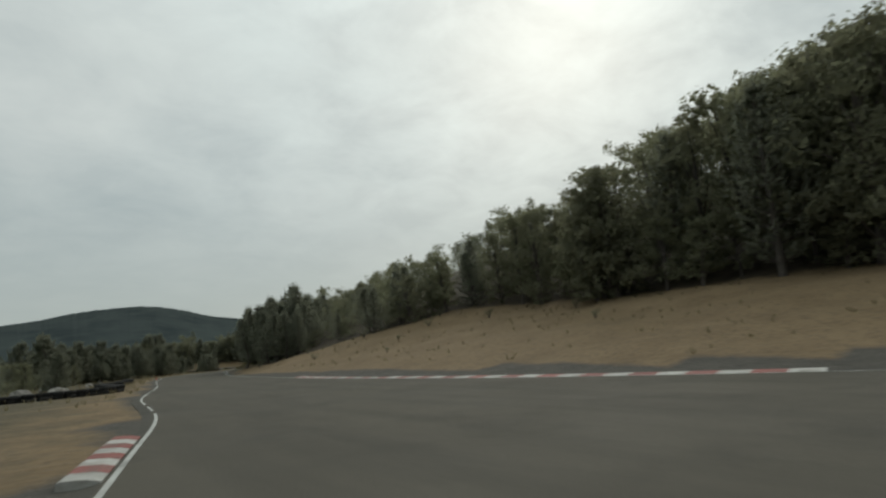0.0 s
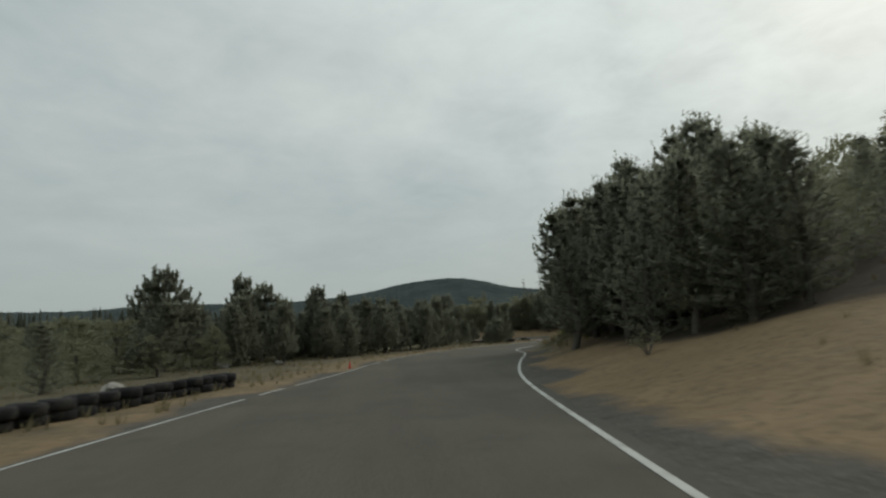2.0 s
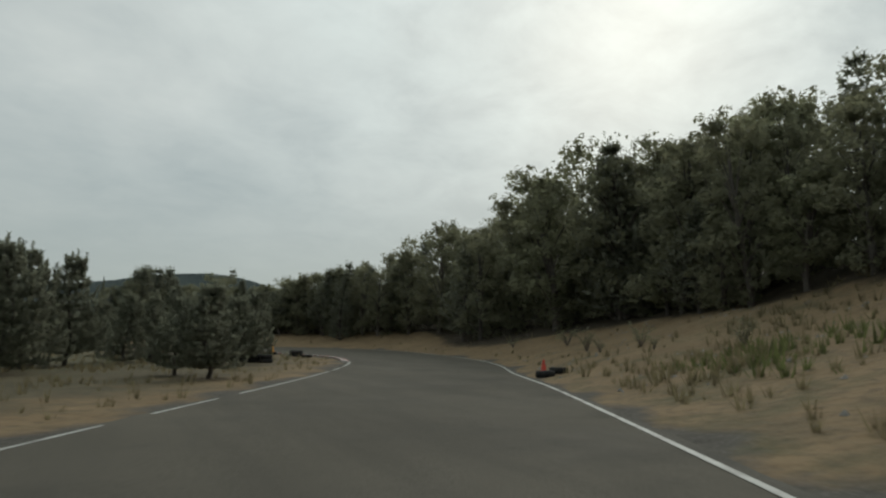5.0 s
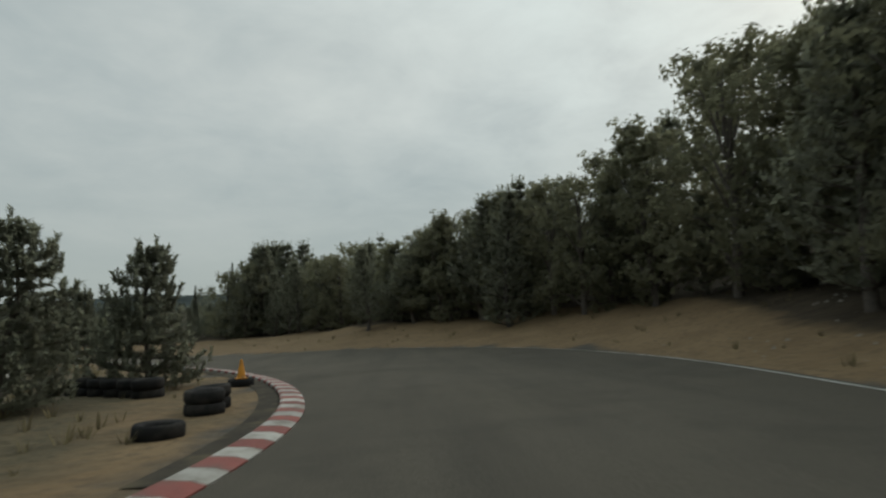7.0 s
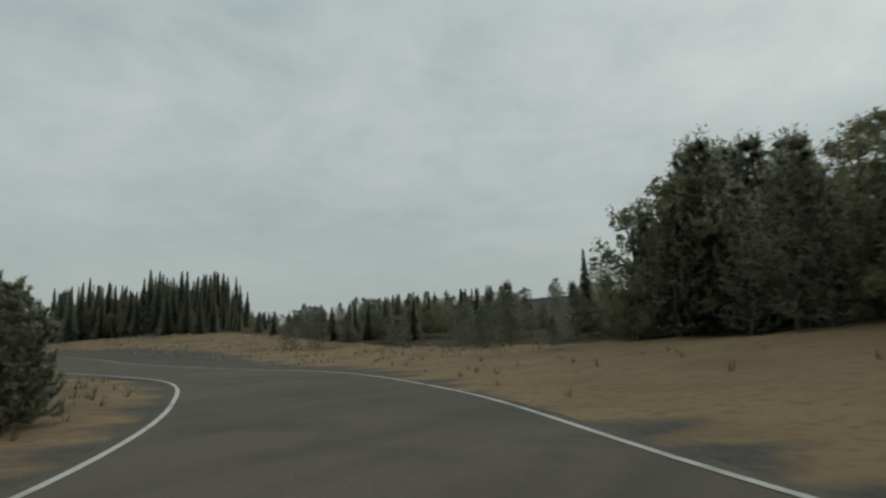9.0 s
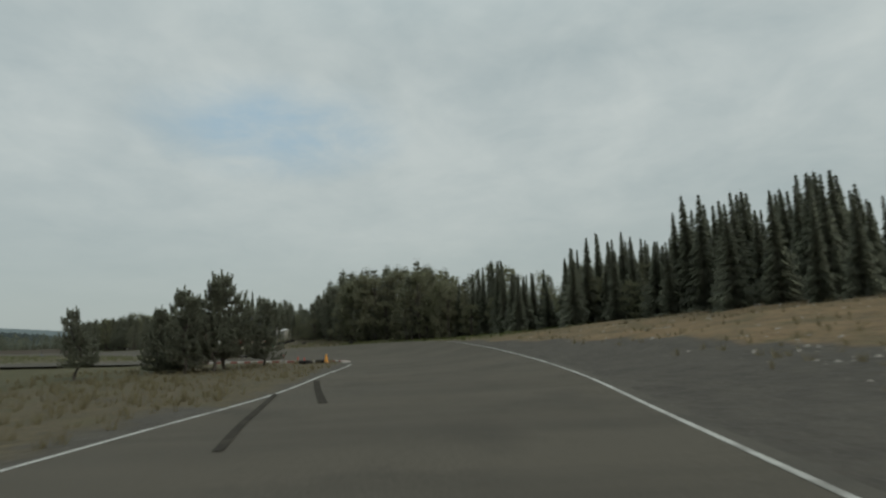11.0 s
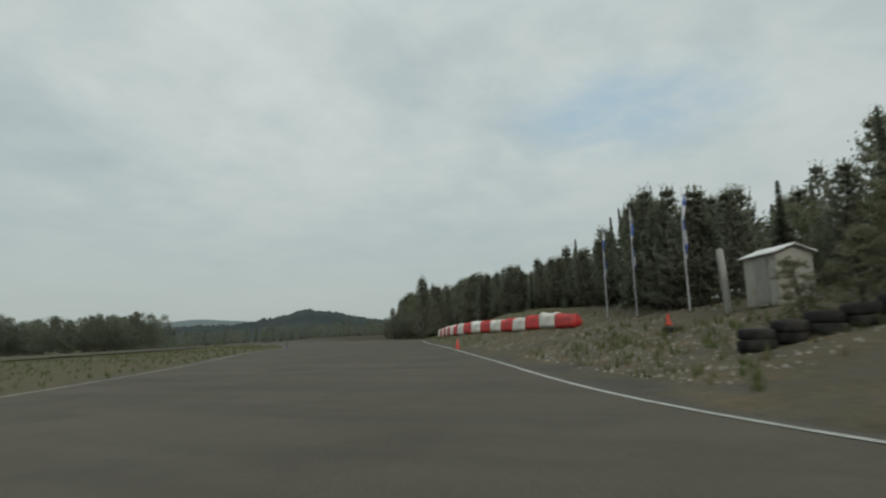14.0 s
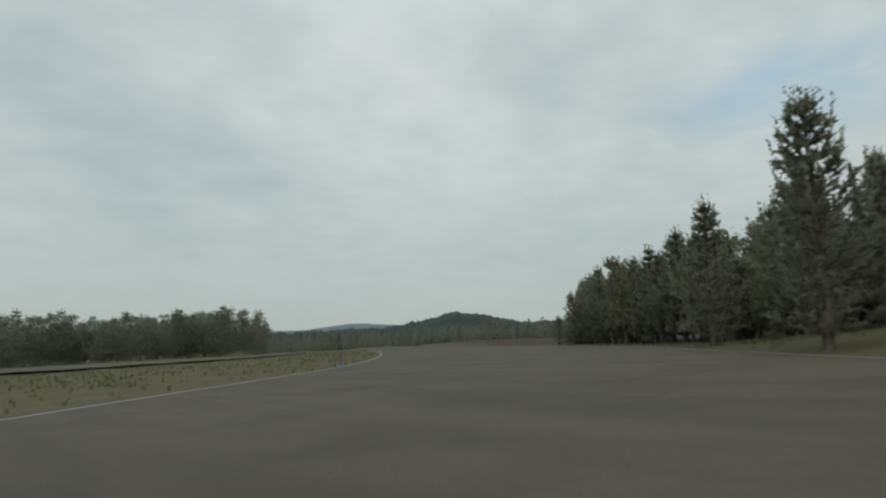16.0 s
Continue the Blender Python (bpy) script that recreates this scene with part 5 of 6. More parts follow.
WEST_PINE_E = [
    (-133.6, 112.0, 7.1), (-137.0, 108.3, 7.4), (-138.3, 104.9, 8.7), (-142.8, 101.5, 8.8), (-150.7, 95.2, 7.0), (-157.2, 87.9, 7.4), (-159.8, 86.9, 7.7),
    (-173.1, 78.0, 8.8), (-175.1, 74.6, 8.7), (-178.7, 70.5, 9.7), (-188.6, 59.8, 10.7), (-195.3, 52.2, 10.0), (-198.7, 48.5, 10.2), (-200.2, 45.3, 9.5),
    (-203.3, 41.7, 9.5), (-206.7, 38.3, 9.6), (-98.2, 144.3, 8.9), (-102.7, 141.2, 10.2), (-107.4, 137.3, 12.1), (-121.0, 128.3, 12.1), (-126.7, 125.3, 12.4),
    (-132.7, 122.7, 12.0), (-137.7, 117.0, 7.9), (-139.5, 113.3, 6.8), (-144.1, 109.0, 8.5), (-159.3, 94.5, 9.8), (-168.0, 88.5, 9.8), (-179.6, 79.3, 9.9),
    (-195.1, 62.5, 10.8), (-198.3, 58.7, 10.6), (-205.9, 48.2, 12.2), (-205.5, 32.3, 8.9)]
WEST_PINE_F = [
    (-189.5, 44.4, 9.2), (-183.3, 49.6, 9.3), (-180.5, 52.6, 8.1), (-175.1, 59.5, 9.4), (-171.8, 62.0, 8.1), (-172.3, 62.9, 9.3), (-168.9, 65.3, 9.2),
    (-152.2, 81.1, 7.0), (-182.9, 51.2, 8.2), (-142.7, 86.5, 5.6), (-140.2, 88.3, 5.6), (-139.1, 89.5, 5.5), (-138.1, 91.1, 5.0), (-135.7, 93.4, 4.5),
    (-134.6, 95.1, 3.8), (-133.3, 95.9, 4.4), (-133.4, 96.4, 4.3), (-132.1, 97.2, 3.7), (-133.7, 97.9, 3.8), (-132.4, 98.9, 4.0), (-131.0, 99.7, 3.9),
    (-132.5, 100.1, 4.3), (-131.0, 100.6, 4.1), (-128.1, 101.7, 3.9), (-128.1, 102.1, 3.9), (-136.9, 103.0, 6.7), (-132.1, 104.5, 5.8), (-128.0, 108.1, 7.6),
    (-123.5, 109.2, 6.7), (-119.1, 110.2, 6.0), (-119.1, 110.5, 5.9), (-117.5, 110.8, 6.3)]
WEST_PINE_G = [
    (-117.5, 111.2, 5.6), (-125.0, 112.1, 6.4), (-147.3, 91.8, 5.7), (-129.2, 100.3, 4.1), (-115.4, 112.1, 5.9), (-114.0, 113.2, 5.3), (-117.1, 113.9, 5.0),
    (-112.7, 114.9, 4.5), (-112.6, 118.5, 4.6), (-130.6, 110.7, 6.8), (-127.2, 113.6, 6.3), (-103.3, 121.8, 5.6), (-103.6, 123.7, 7.2), (-91.7, 127.7, 8.1),
    (-91.6, 129.4, 8.7), (-90.1, 129.6, 8.3), (-88.5, 129.8, 8.1), (-86.5, 132.4, 7.7), (-81.7, 135.5, 8.0), (-89.9, 158.5, 9.2), (-101.6, 135.2, 10.4),
    (-102.6, 145.9, 9.7), (-154.0, 73.0, 7.6)]
INFIELD_BROADLEAF_A = [
    (-36.8, 66.5, 6.0), (-11.0, 44.8, 3.0), (-17.0, 65.5, 4.0), (-38.0, 78.3, 4.1), (-46.3, 74.1, 5.6), (-39.6, 86.6, 5.4), (-6.2, 93.2, 3.0),
    (-9.3, 38.3, 2.9), (-22.8, 69.9, 4.4), (-29.7, 92.5, 4.5), (-17.1, 54.9, 3.6), (-4.4, 74.7, 2.6), (-12.2, 29.3, 2.3), (-14.9, 45.9, 3.2),
    (-36.3, 71.5, 4.9), (-16.2, 51.0, 3.5), (-6.9, 104.3, 3.1), (-7.0, 110.9, 3.1), (-5.3, 83.3, 2.8), (-13.8, 39.8, 3.1), (-18.8, 74.9, 4.3),
    (-25.9, 43.1, 6.8), (-5.5, 43.6, 2.2), (-7.1, 55.6, 2.8), (-49.4, 82.4, 7.1), (-22.7, 89.0, 5.0), (-2.8, 79.6, 2.4), (-45.8, 88.6, 5.5),
    (-35.2, 75.1, 4.3), (-22.6, 73.4, 4.0), (-54.4, 86.5, 7.5), (-17.8, 30.5, 4.7)]
INFIELD_BROADLEAF_B = [
    (-11.0, 10.9, 4.0), (3.7, 105.9, 1.7), (-18.1, 37.9, 3.2), (-10.9, 60.1, 3.3), (-48.4, 86.1, 6.7), (-12.0, 95.0, 3.9), (-37.4, 84.0, 5.4),
    (-1.2, 76.1, 2.2), (-16.1, 24.9, 6.4), (-39.7, 81.4, 4.5), (-8.0, 79.2, 3.1), (-30.2, 68.0, 4.1), (-14.9, 82.9, 4.0), (-32.4, 64.9, 4.5),
    (-19.7, 71.5, 4.8), (-25.3, 67.4, 4.4), (-14.7, 87.7, 4.1), (3.6, 100.6, 1.7), (1.8, 96.0, 1.9)]
INFIELD_PINE_A = [
    (1.9, 91.6, 1.9), (-36.6, 91.3, 5.4), (0.5, 103.4, 2.1), (-25.7, 51.0, 3.8), (-14.5, 32.7, 2.3), (-28.5, 71.2, 4.6), (0.9, 82.6, 2.0),
    (-10.4, 73.5, 3.4), (-31.8, 77.7, 4.1), (-9.9, 89.4, 3.5), (-7.5, 98.8, 3.2), (-39.3, 69.0, 4.2), (-1.5, 57.7, 2.0), (-28.0, 55.8, 4.0),
    (-4.3, 89.2, 2.7), (-29.3, 86.7, 5.2), (-19.1, 86.1, 4.6), (-32.0, 82.3, 5.2), (-3.9, 53.0, 2.4), (-10.0, 85.5, 3.4), (-35.8, 60.9, 7.0),
    (-13.6, 77.2, 3.8), (-40.0, 73.1, 4.2), (-20.0, 47.6, 3.5), (-28.8, 60.8, 4.3), (-9.4, 69.1, 3.2), (-21.3, 63.0, 4.0), (-19.5, 59.9, 3.9),
    (-10.5, 65.1, 3.3), (-23.0, 57.6, 3.6), (-25.3, 82.3, 4.9), (-2.6, 93.3, 2.6)]
INFIELD_PINE_B = [
    (-22.8, 79.3, 4.6), (-25.5, 63.8, 4.0), (-7.6, 27.3, 2.6), (-9.2, 114.5, 3.2), (-10.3, 20.6, 2.4), (-4.5, 108.4, 2.7), (-29.7, 50.1, 6.4),
    (-11.5, 50.2, 3.0), (-34.9, 88.2, 4.8), (-22.3, 53.8, 3.0), (-6.9, 31.9, 2.2), (-24.3, 46.2, 3.6), (-18.1, 78.5, 4.3), (0.7, 108.3, 2.1),
    (-15.8, 59.1, 4.0), (-26.6, 90.8, 4.9), (-14.9, 21.5, 3.4), (-3.8, 70.8, 2.3), (-47.1, 77.8, 6.9), (-15.0, 72.0, 3.9), (-10.3, 32.7, 2.2),
    (-26.6, 74.4, 4.7), (-11.3, 55.4, 3.0), (-41.9, 76.7, 6.8)]
STANDS = [
    ("broadleaf", EAST_BROADLEAF_A),
    ("broadleaf", EAST_BROADLEAF_B),
    ("broadleaf", EAST_BROADLEAF_C),
    ("broadleaf", EAST_BROADLEAF_D),
    ("pine", EAST_PINE_A),
    ("pine", EAST_PINE_B),
    ("pine", EAST_PINE_C),
    ("pine", EAST_PINE_D),
    ("spruce", EAST_SPRUCE_A),
    ("pine", SOUTH_PINE_A),
    ("pine", SOUTH_PINE_B),
    ("pine", SOUTH_PINE_C),
    ("broadleaf", SOUTH_BROADLEAF_A),
    ("broadleaf", SOUTH_BROADLEAF_B),
    ("broadleaf", SOUTH_BROADLEAF_C),
    ("spruce", WEST_SPRUCE_A),
    ("spruce", WEST_SPRUCE_B),
    ("spruce", WEST_SPRUCE_C),
    ("spruce", WEST_SPRUCE_D),
    ("spruce", WEST_SPRUCE_E),
    ("spruce", WEST_SPRUCE_F),
    ("spruce", WEST_SPRUCE_G),
    ("spruce", WEST_SPRUCE_H),
    ("broadleaf", WEST_BROADLEAF_A),
    ("broadleaf", WEST_BROADLEAF_B),
    ("pine", WEST_PINE_A),
    ("pine", WEST_PINE_B),
    ("pine", WEST_PINE_C),
    ("pine", WEST_PINE_D),
    ("pine", WEST_PINE_E),
    ("pine", WEST_PINE_F),
    ("pine", WEST_PINE_G),
    ("broadleaf", INFIELD_BROADLEAF_A),
    ("broadleaf", INFIELD_BROADLEAF_B),
    ("pine", INFIELD_PINE_A),
    ("pine", INFIELD_PINE_B),
]
INFIELD_ROW_A = [
    (-2.9, 46.6, 3.0), (-5.7, 46.8, 2.9), (-10.3, 47.2, 4.2), (-6.0, 49.1, 4.2), (-8.5, 50.3, 2.4), (-1.3, 52.5, 3.4), (-5.0, 52.2, 4.4),
    (-7.0, 52.2, 4.6), (-0.0, 54.5, 3.3), (-4.4, 54.8, 4.3), (-6.8, 54.9, 4.9), (-0.7, 56.7, 3.5), (-2.3, 57.6, 4.3), (-5.0, 57.4, 4.5),
    (2.5, 59.8, 3.4), (-0.8, 59.3, 4.0), (-4.0, 59.4, 3.3), (2.3, 62.6, 3.8), (-1.0, 61.4, 4.2), (-3.5, 62.7, 4.8), (3.8, 64.7, 3.5),
    (0.4, 64.5, 4.2), (-2.7, 64.3, 4.3)]
INFIELD_ROW_B = [
    (6.0, 67.1, 3.8), (3.1, 67.3, 4.3), (-0.3, 67.6, 4.6), (6.2, 69.8, 4.0), (4.8, 70.1, 4.3), (0.5, 70.1, 4.5), (7.4, 72.3, 4.2),
    (5.7, 72.5, 4.4), (0.6, 71.7, 4.6), (6.6, 73.8, 4.4), (2.2, 74.4, 4.6), (7.2, 77.6, 4.4), (3.4, 77.2, 4.5), (6.7, 79.5, 4.3),
    (9.4, 82.2, 3.8), (6.2, 81.5, 4.3), (8.8, 84.2, 4.0), (15.3, 87.6, 2.7), (9.2, 87.2, 4.0), (16.6, 89.6, 3.0), (13.6, 90.2, 3.2),
    (10.3, 89.4, 3.9)]


def depth_in_wood(x, y):
    """How far behind the forest edge a place lies."""
    d, u = float(on_grid(x, y, SIDES[0])), float(on_grid(x, y, SIDES[1]))
    return d - float(np.interp(u / 8, np.arange(len(FRONT)), FRONT)) if d > 0 else -float(on_grid(x, y, SIDES[2])) - 22


REAR = {"broadleaf": [], "pine": []}
for kind, stand in STANDS:
    for x, y, h in stand:
        thin = {"broadleaf": min(1.35, max(1.0, 7 / h)), "pine": min(1.25, max(1.0, 7 / h)), "spruce": min(1.2, max(.85, 7 / h))}[kind]
        if depth_in_wood(x, y) > 6.5 and kind != "spruce":
            REAR[kind].append((x, y, h, thin))
        else:
            plant(kind, x, y, h, "forest trees", fat=thin)


def rear_wood(kind, spots, share=.45, material=None):
    """The crowns deep in the wood, one mass that nobody could count."""
    rng = random.Random(17)
    V, F, n = [], [], 0
    for x, y, h, fat in spots:
        p = PROTO[kind][rng.randrange(len(PROTO[kind]))]
        me = next(c for c in p.children if c.name.startswith("crown")).data
        co = np.empty(len(me.vertices) * 3, np.float32); me.vertices.foreach_get("co", co)
        ix = np.empty(len(me.loops), np.int32); me.loops.foreach_get("vertex_index", ix)
        s = h / TALL[kind]; a = rng.uniform(0, 6.283)
        co = co.reshape(-1, 3) * (s * fat, s * fat, s)
        V.append(np.stack([co[:, 0] * math.cos(a) - co[:, 1] * math.sin(a) + x, co[:, 0] * math.sin(a) + co[:, 1] * math.cos(a) + y, co[:, 2] + gz(x, y) - .03 * h], 1))
        k = len(me.polygons[0].vertices)
        keep = np.random.RandomState(len(F)).rand(len(ix) // k) < share
        F.append(ix.reshape(-1, k)[keep].ravel() + n); n += len(co)
    V, F = np.concatenate(V).astype(np.float32), np.concatenate(F)
    out = bpy.data.meshes.new("rear_wood")
    out.vertices.add(len(V)); out.vertices.foreach_set("co", V.ravel())
    out.loops.add(len(F)); out.loops.foreach_set("vertex_index", F)
    out.polygons.add(len(F) // k); out.polygons.foreach_set("loop_start", np.arange(0, len(F), k, dtype=np.int32))
    out.update(calc_edges=True)
    out.materials.append(material or me.materials[0])
    return tagged(new("rear_wood", out), "dense %s crowns deep in the wood" % kind, "wood", kind="stuff")


for kind, spots in REAR.items():
    rear_wood(kind, spots)


def understorey(n, seed):
    """Lower crowns between the trees of the edge, a share of the height of what stands nearest."""
    rng = np.random.RandomState(seed)
    known = np.array([q for _, stand in STANDS[:-4] for q in stand])
    out = []
    side = offset_line(ERIGHT, 1.0) - ERIGHT
    for _ in range(n):
        u = rng.uniform(6 * 8, 46 * 8)
        k = int(u)
        d = np.interp(u / 8, np.arange(len(FRONT)), FRONT) + rng.uniform(1.5, 13)
        x, y = ERIGHT[k] + side[k] * d
        if float(on_grid(x, y, SIDES[0])) < d - 1.5:
            continue
        near = np.argsort(np.hypot(known[:, 0] - x, known[:, 1] - y))[:4]
        if np.hypot(known[near[0], 0] - x, known[near[0], 1] - y) > 7:
            continue
        h = float(known[near, 2].min()) * rng.uniform(.6, .85)
        if h > 1.2:
            out.append((float(x), float(y), h, 1.35))
    return out


rear_wood("broadleaf", understorey(420, 9), .6)
# low scrub between the young pines of the infield
SCRUB = random.Random(31)
scrub = []
while len(scrub) < 190:
    x, y = SCRUB.uniform(-34, 2), SCRUB.uniform(6, 92)
    if -40 < float(on_grid(x, y, SIDES[2])) < -8.5:
        scrub.append((x, y, SCRUB.uniform(1.0, 2.1), 1.6))
rear_wood("broadleaf", scrub, .35)
# young pines on the infield side of the track
for x, y, h in ((-6.7, 21.7, 3.2), (-6.8, 39.9, 3.6), (-8.2, 44.4, 5.8), (-5.6, 49.6, 3.8), (-7, 51, 4.0), (-8.9, 60.7, 7.3), (-2.6, 58, 4.2), (-5.2, 60, 4.4), (-.8, 66, 3.6), (-5, 75, 6.0), (-9.5, 52, 4.4),
                (3.2, 72.5, 3.6), (14.2, 80.3, 2.7), (14.9, 78.4, 3.0), (17.0, 87.6, 3.3), (19.0, 95.6, 4.4), (18.2, 100.2, 4.0), (19.2, 103.6, 4.0), (16.8, 97.2, 3.2), (14.6, 104.5, 3.2),
                (11, 101, 3.6), (12.5, 92, 3.6), (15.4, 108, 3.2), (7.0, 121.3, 2.5), (5.5, 120.3, 3.2), (4.2, 119.3, 3.0), (5, 117, 3.6), (2.5, 119, 3.7), (8.2, 117.6, 2.3),
                (3, 115, 3.6), (0, 118, 3.4), (-2.5, 121.5, 3.2), (6.2, 113.5, 3.2), (9.5, 112.5, 2.6)):
    plant("young", x, y, h, "young pines", fat=1.05)
for band in (INFIELD_ROW_A, INFIELD_ROW_B):
    for x, y, h in band:
        plant("young", x, y, h * (1.05 + .3 * math.sin(x * 3.7 + y * 2.3) ** 2), "young pines", fat=.95)
for x, y, h in ((7.9, 120.2, 1.9), (6.2, 119.2, 2.7), (3.6, 120.8, 2.9), (1.2, 120.2, 3.3), (3.4, 117.4, 3.4), (6.6, 116.0, 2.8), (-.6, 121.6, 2.8), (4.9, 121.9, 2.3), (9.6, 115.2, 2.0), (7.6, 113.2, 2.6), (1.4, 116.6, 3.3)):
    plant("young", x, y, h, "young pines", fat=1.35)
for x, y, h in ((12.2, 39.5, 6), (13.4, 41.2, 6.2), (12.8, 43.4, 5.6), (14.6, 43.8, 6.2), (15.2, 40.4, 6.6), (16.8, 42.2, 6.6), (14.0, 37.0, 7.2), (12.9, 34.6, 6.8), (11.9, 37.2, 6.2),
                (16.4, 38.2, 7.8), (15.8, 35.2, 7.8), (14.6, 32.6, 7.0), (13.2, 46.2, 4.6), (15.4, 46, 5.2), (17.4, 45, 5.8)):
    plant("pine", x, y, h, "forest trees", fat=1.1)
# the dense spruces above the open bank, and the pines at the foot of the east bend
for x, y, h in ((-66, 157, 7.4), (-58.4, 152.4, 6.2), (-54.2, 152.2, 5.8), (-55, 153.2, 5.5), (-51.5, 151.9, 5.1), (-53, 154.5, 7.7), (-50.3, 153.5, 8), (-53.2, 155.7, 8.1), (-50.3, 154.8, 7.3),
                (-43.5, 150.9, 6.1), (-42.1, 150.4, 5.6), (-52.4, 157.4, 8.6), (-44.7, 152.6, 6.7), (-48.1, 155.4, 7.6), (-51.6, 158.1, 8.5), (-45.7, 154.3, 5.8), (-47.2, 153.2, 6.2), (-40.4, 151.6, 5.7),
                (-48, 157.1, 6.2), (-46.5, 156.5, 6.3), (-43.9, 155, 6.5), (-41.8, 154, 6.2), (-42.6, 154.9, 7), (-48.4, 159.8, 7.9), (-45.8, 158.1, 7.7), (-39.9, 153.8, 6.2), (-41.5, 155.1, 6.8),
                (-45.9, 159.4, 7.4), (-42.4, 156.5, 7), (-43.8, 158, 7.1), (-46.6, 160.7, 7.1), (-49.3, 163.8, 7.4), (-41.2, 156.9, 5.8), (-46.6, 162.5, 6), (-39.4, 156.5, 4.6), (-38.6, 154.9, 4.4),
                (-36.9, 154.9, 4.2), (-40.6, 159.2, 4.5), (-38, 151.6, 5), (-36.4, 152.2, 4.4)):
    plant("spruce", x, y, h, "forest trees", fat=1.05)
for x, y, h in ((9.6, 146.8, 6.4), (11.3, 144.2, 6.8), (11.5, 146.6, 9.4), (12.7, 145.4, 9.3), (11.9, 149.7, 9.9), (13.3, 149.5, 9.8), (14.6, 148.3, 9.6), (15.3, 150.3, 9.7), (16.6, 148.8, 8),
                (18, 150, 6.8), (18.6, 147.2, 6.5), (13.6, 147, 6.9), (16, 146.2, 6.6)):
    plant("pine", x, y, h, "forest trees", fat=1.15)
for x, y, h in ((-44.7, 124.6, 5), (-46.1, 124.9, 5.4), (-43, 123.9, 3.9), (-45.9, 122.7, 4.6), (-47.9, 126.3, 3.9), (-44.2, 122.2, 3.4), (-40.5, 120.4, 3.2), (-36, 119, 3.2), (-27, 114, 3.6), (-21, 118, 3.2), (-33, 113, 3.2)):
    plant("young", x, y, h, "young pines", fat=.95)
for x, y, h in ((15.6, 16.2, .9), (10.1, 13.9, .6), (18.5, 10, .8), (20.5, 4.5, .9), (22, -3, .8), (12.5, 22, .6), (14.5, 8, .5), (17, -9, .6), (10.9, 3, .5), (19, 18, .8), (21, 12, .7), (9.5, 27, .7),
                (14.5, 44.5, .8), (17.2, 50, .9), (20, 57, 1), (24.5, 64, .9), (26.8, 70, .8), (29, 75.5, .9), (30.5, 80, 1), (27.8, 73.8, .5), (29.6, 78.2, .6), (33.2, 84.5, 1.1), (34.2, 91, .8),
                (12, 86, .6), (20.4, 92.8, .5), (17.5, 91, .6)):
    plant("shrub", x, y, h, "scrub on the banks", fat=1.3)

# far woods beyond the infield: one mass of many small crowns


def far_wood(name, spots, seed):
    rng = random.Random(seed)
    s = Soup()
    for x, y, z, h in spots:
        pointed = rng.random() < .4
        r = h * (.2 if pointed else .38)
        for _ in range(140):
            t = rng.random()
            rr = r * ((1 - t) if pointed else math.sin(math.pi * min(1, .12 + t * .9)) ** .6) * rng.uniform(.5, 1.1)
            a = rng.uniform(0, 6.283)
            p = Vector((x + math.cos(a) * rr, y + math.sin(a) * rr, z + h * (.05 + .95 * t)))
            leaf(s, p, rnd_dir(rng), h * rng.uniform(.07, .14), rng)
        s.tri((x - r * .7, y, z), (x + r * .7, y, z), (x, y, z + h * .45)); s.tri((x, y - r * .7, z), (x, y + r * .7, z), (x, y, z + h * .45))
    ob = mesh_ob(name, s.v, s.f, M_SPRUCE)
    return tagged(ob, "dark mixed wood beyond the open infield", "wood", kind="stuff")


def wood_arc(cx, cy, a0, a1, d0, d1, h0, h1, n, seed):
    rng = random.Random(seed)
    out = []
    for k in range(n):
        a = radians(rng.uniform(a0, a1)); d = rng.uniform(d0, d1)
        x, y = cx - math.sin(a) * d, cy + math.cos(a) * d
        out.append((x, y, gz(x, y) - .3, rng.uniform(h0, h1)))
    return out


far_wood("far_wood", wood_arc(-95, 110, 118, 152, 240, 330, 5, 8, 320, 5), 6)
for spots, share in ((wood_arc(-122, 92, 154, 178, 125, 160, 6, 10.4, 190, 3), .4), (wood_arc(0, 40, 64, 104, 48, 78, 3.2, 5.4, 100, 8), .35),
                     (wood_arc(20, 110, -5, 46, 34, 90, 1.6, 3.0, 230, 10), .8)):
    mixed = {"broadleaf": [], "pine": []}
    for k, (x, y, z, h) in enumerate(spots):
        if -14 < float(on_grid(x, y, SIDES[0])) < 9:
            continue
        mixed["broadleaf" if (k * 7) % 10 < 5 else "pine"].append((x, y, h, 1.35))
    for kind, some in mixed.items():
        rear_wood(kind, some, share, M_SPRUCE)

# ---------------------------------------------------------------- kerbs


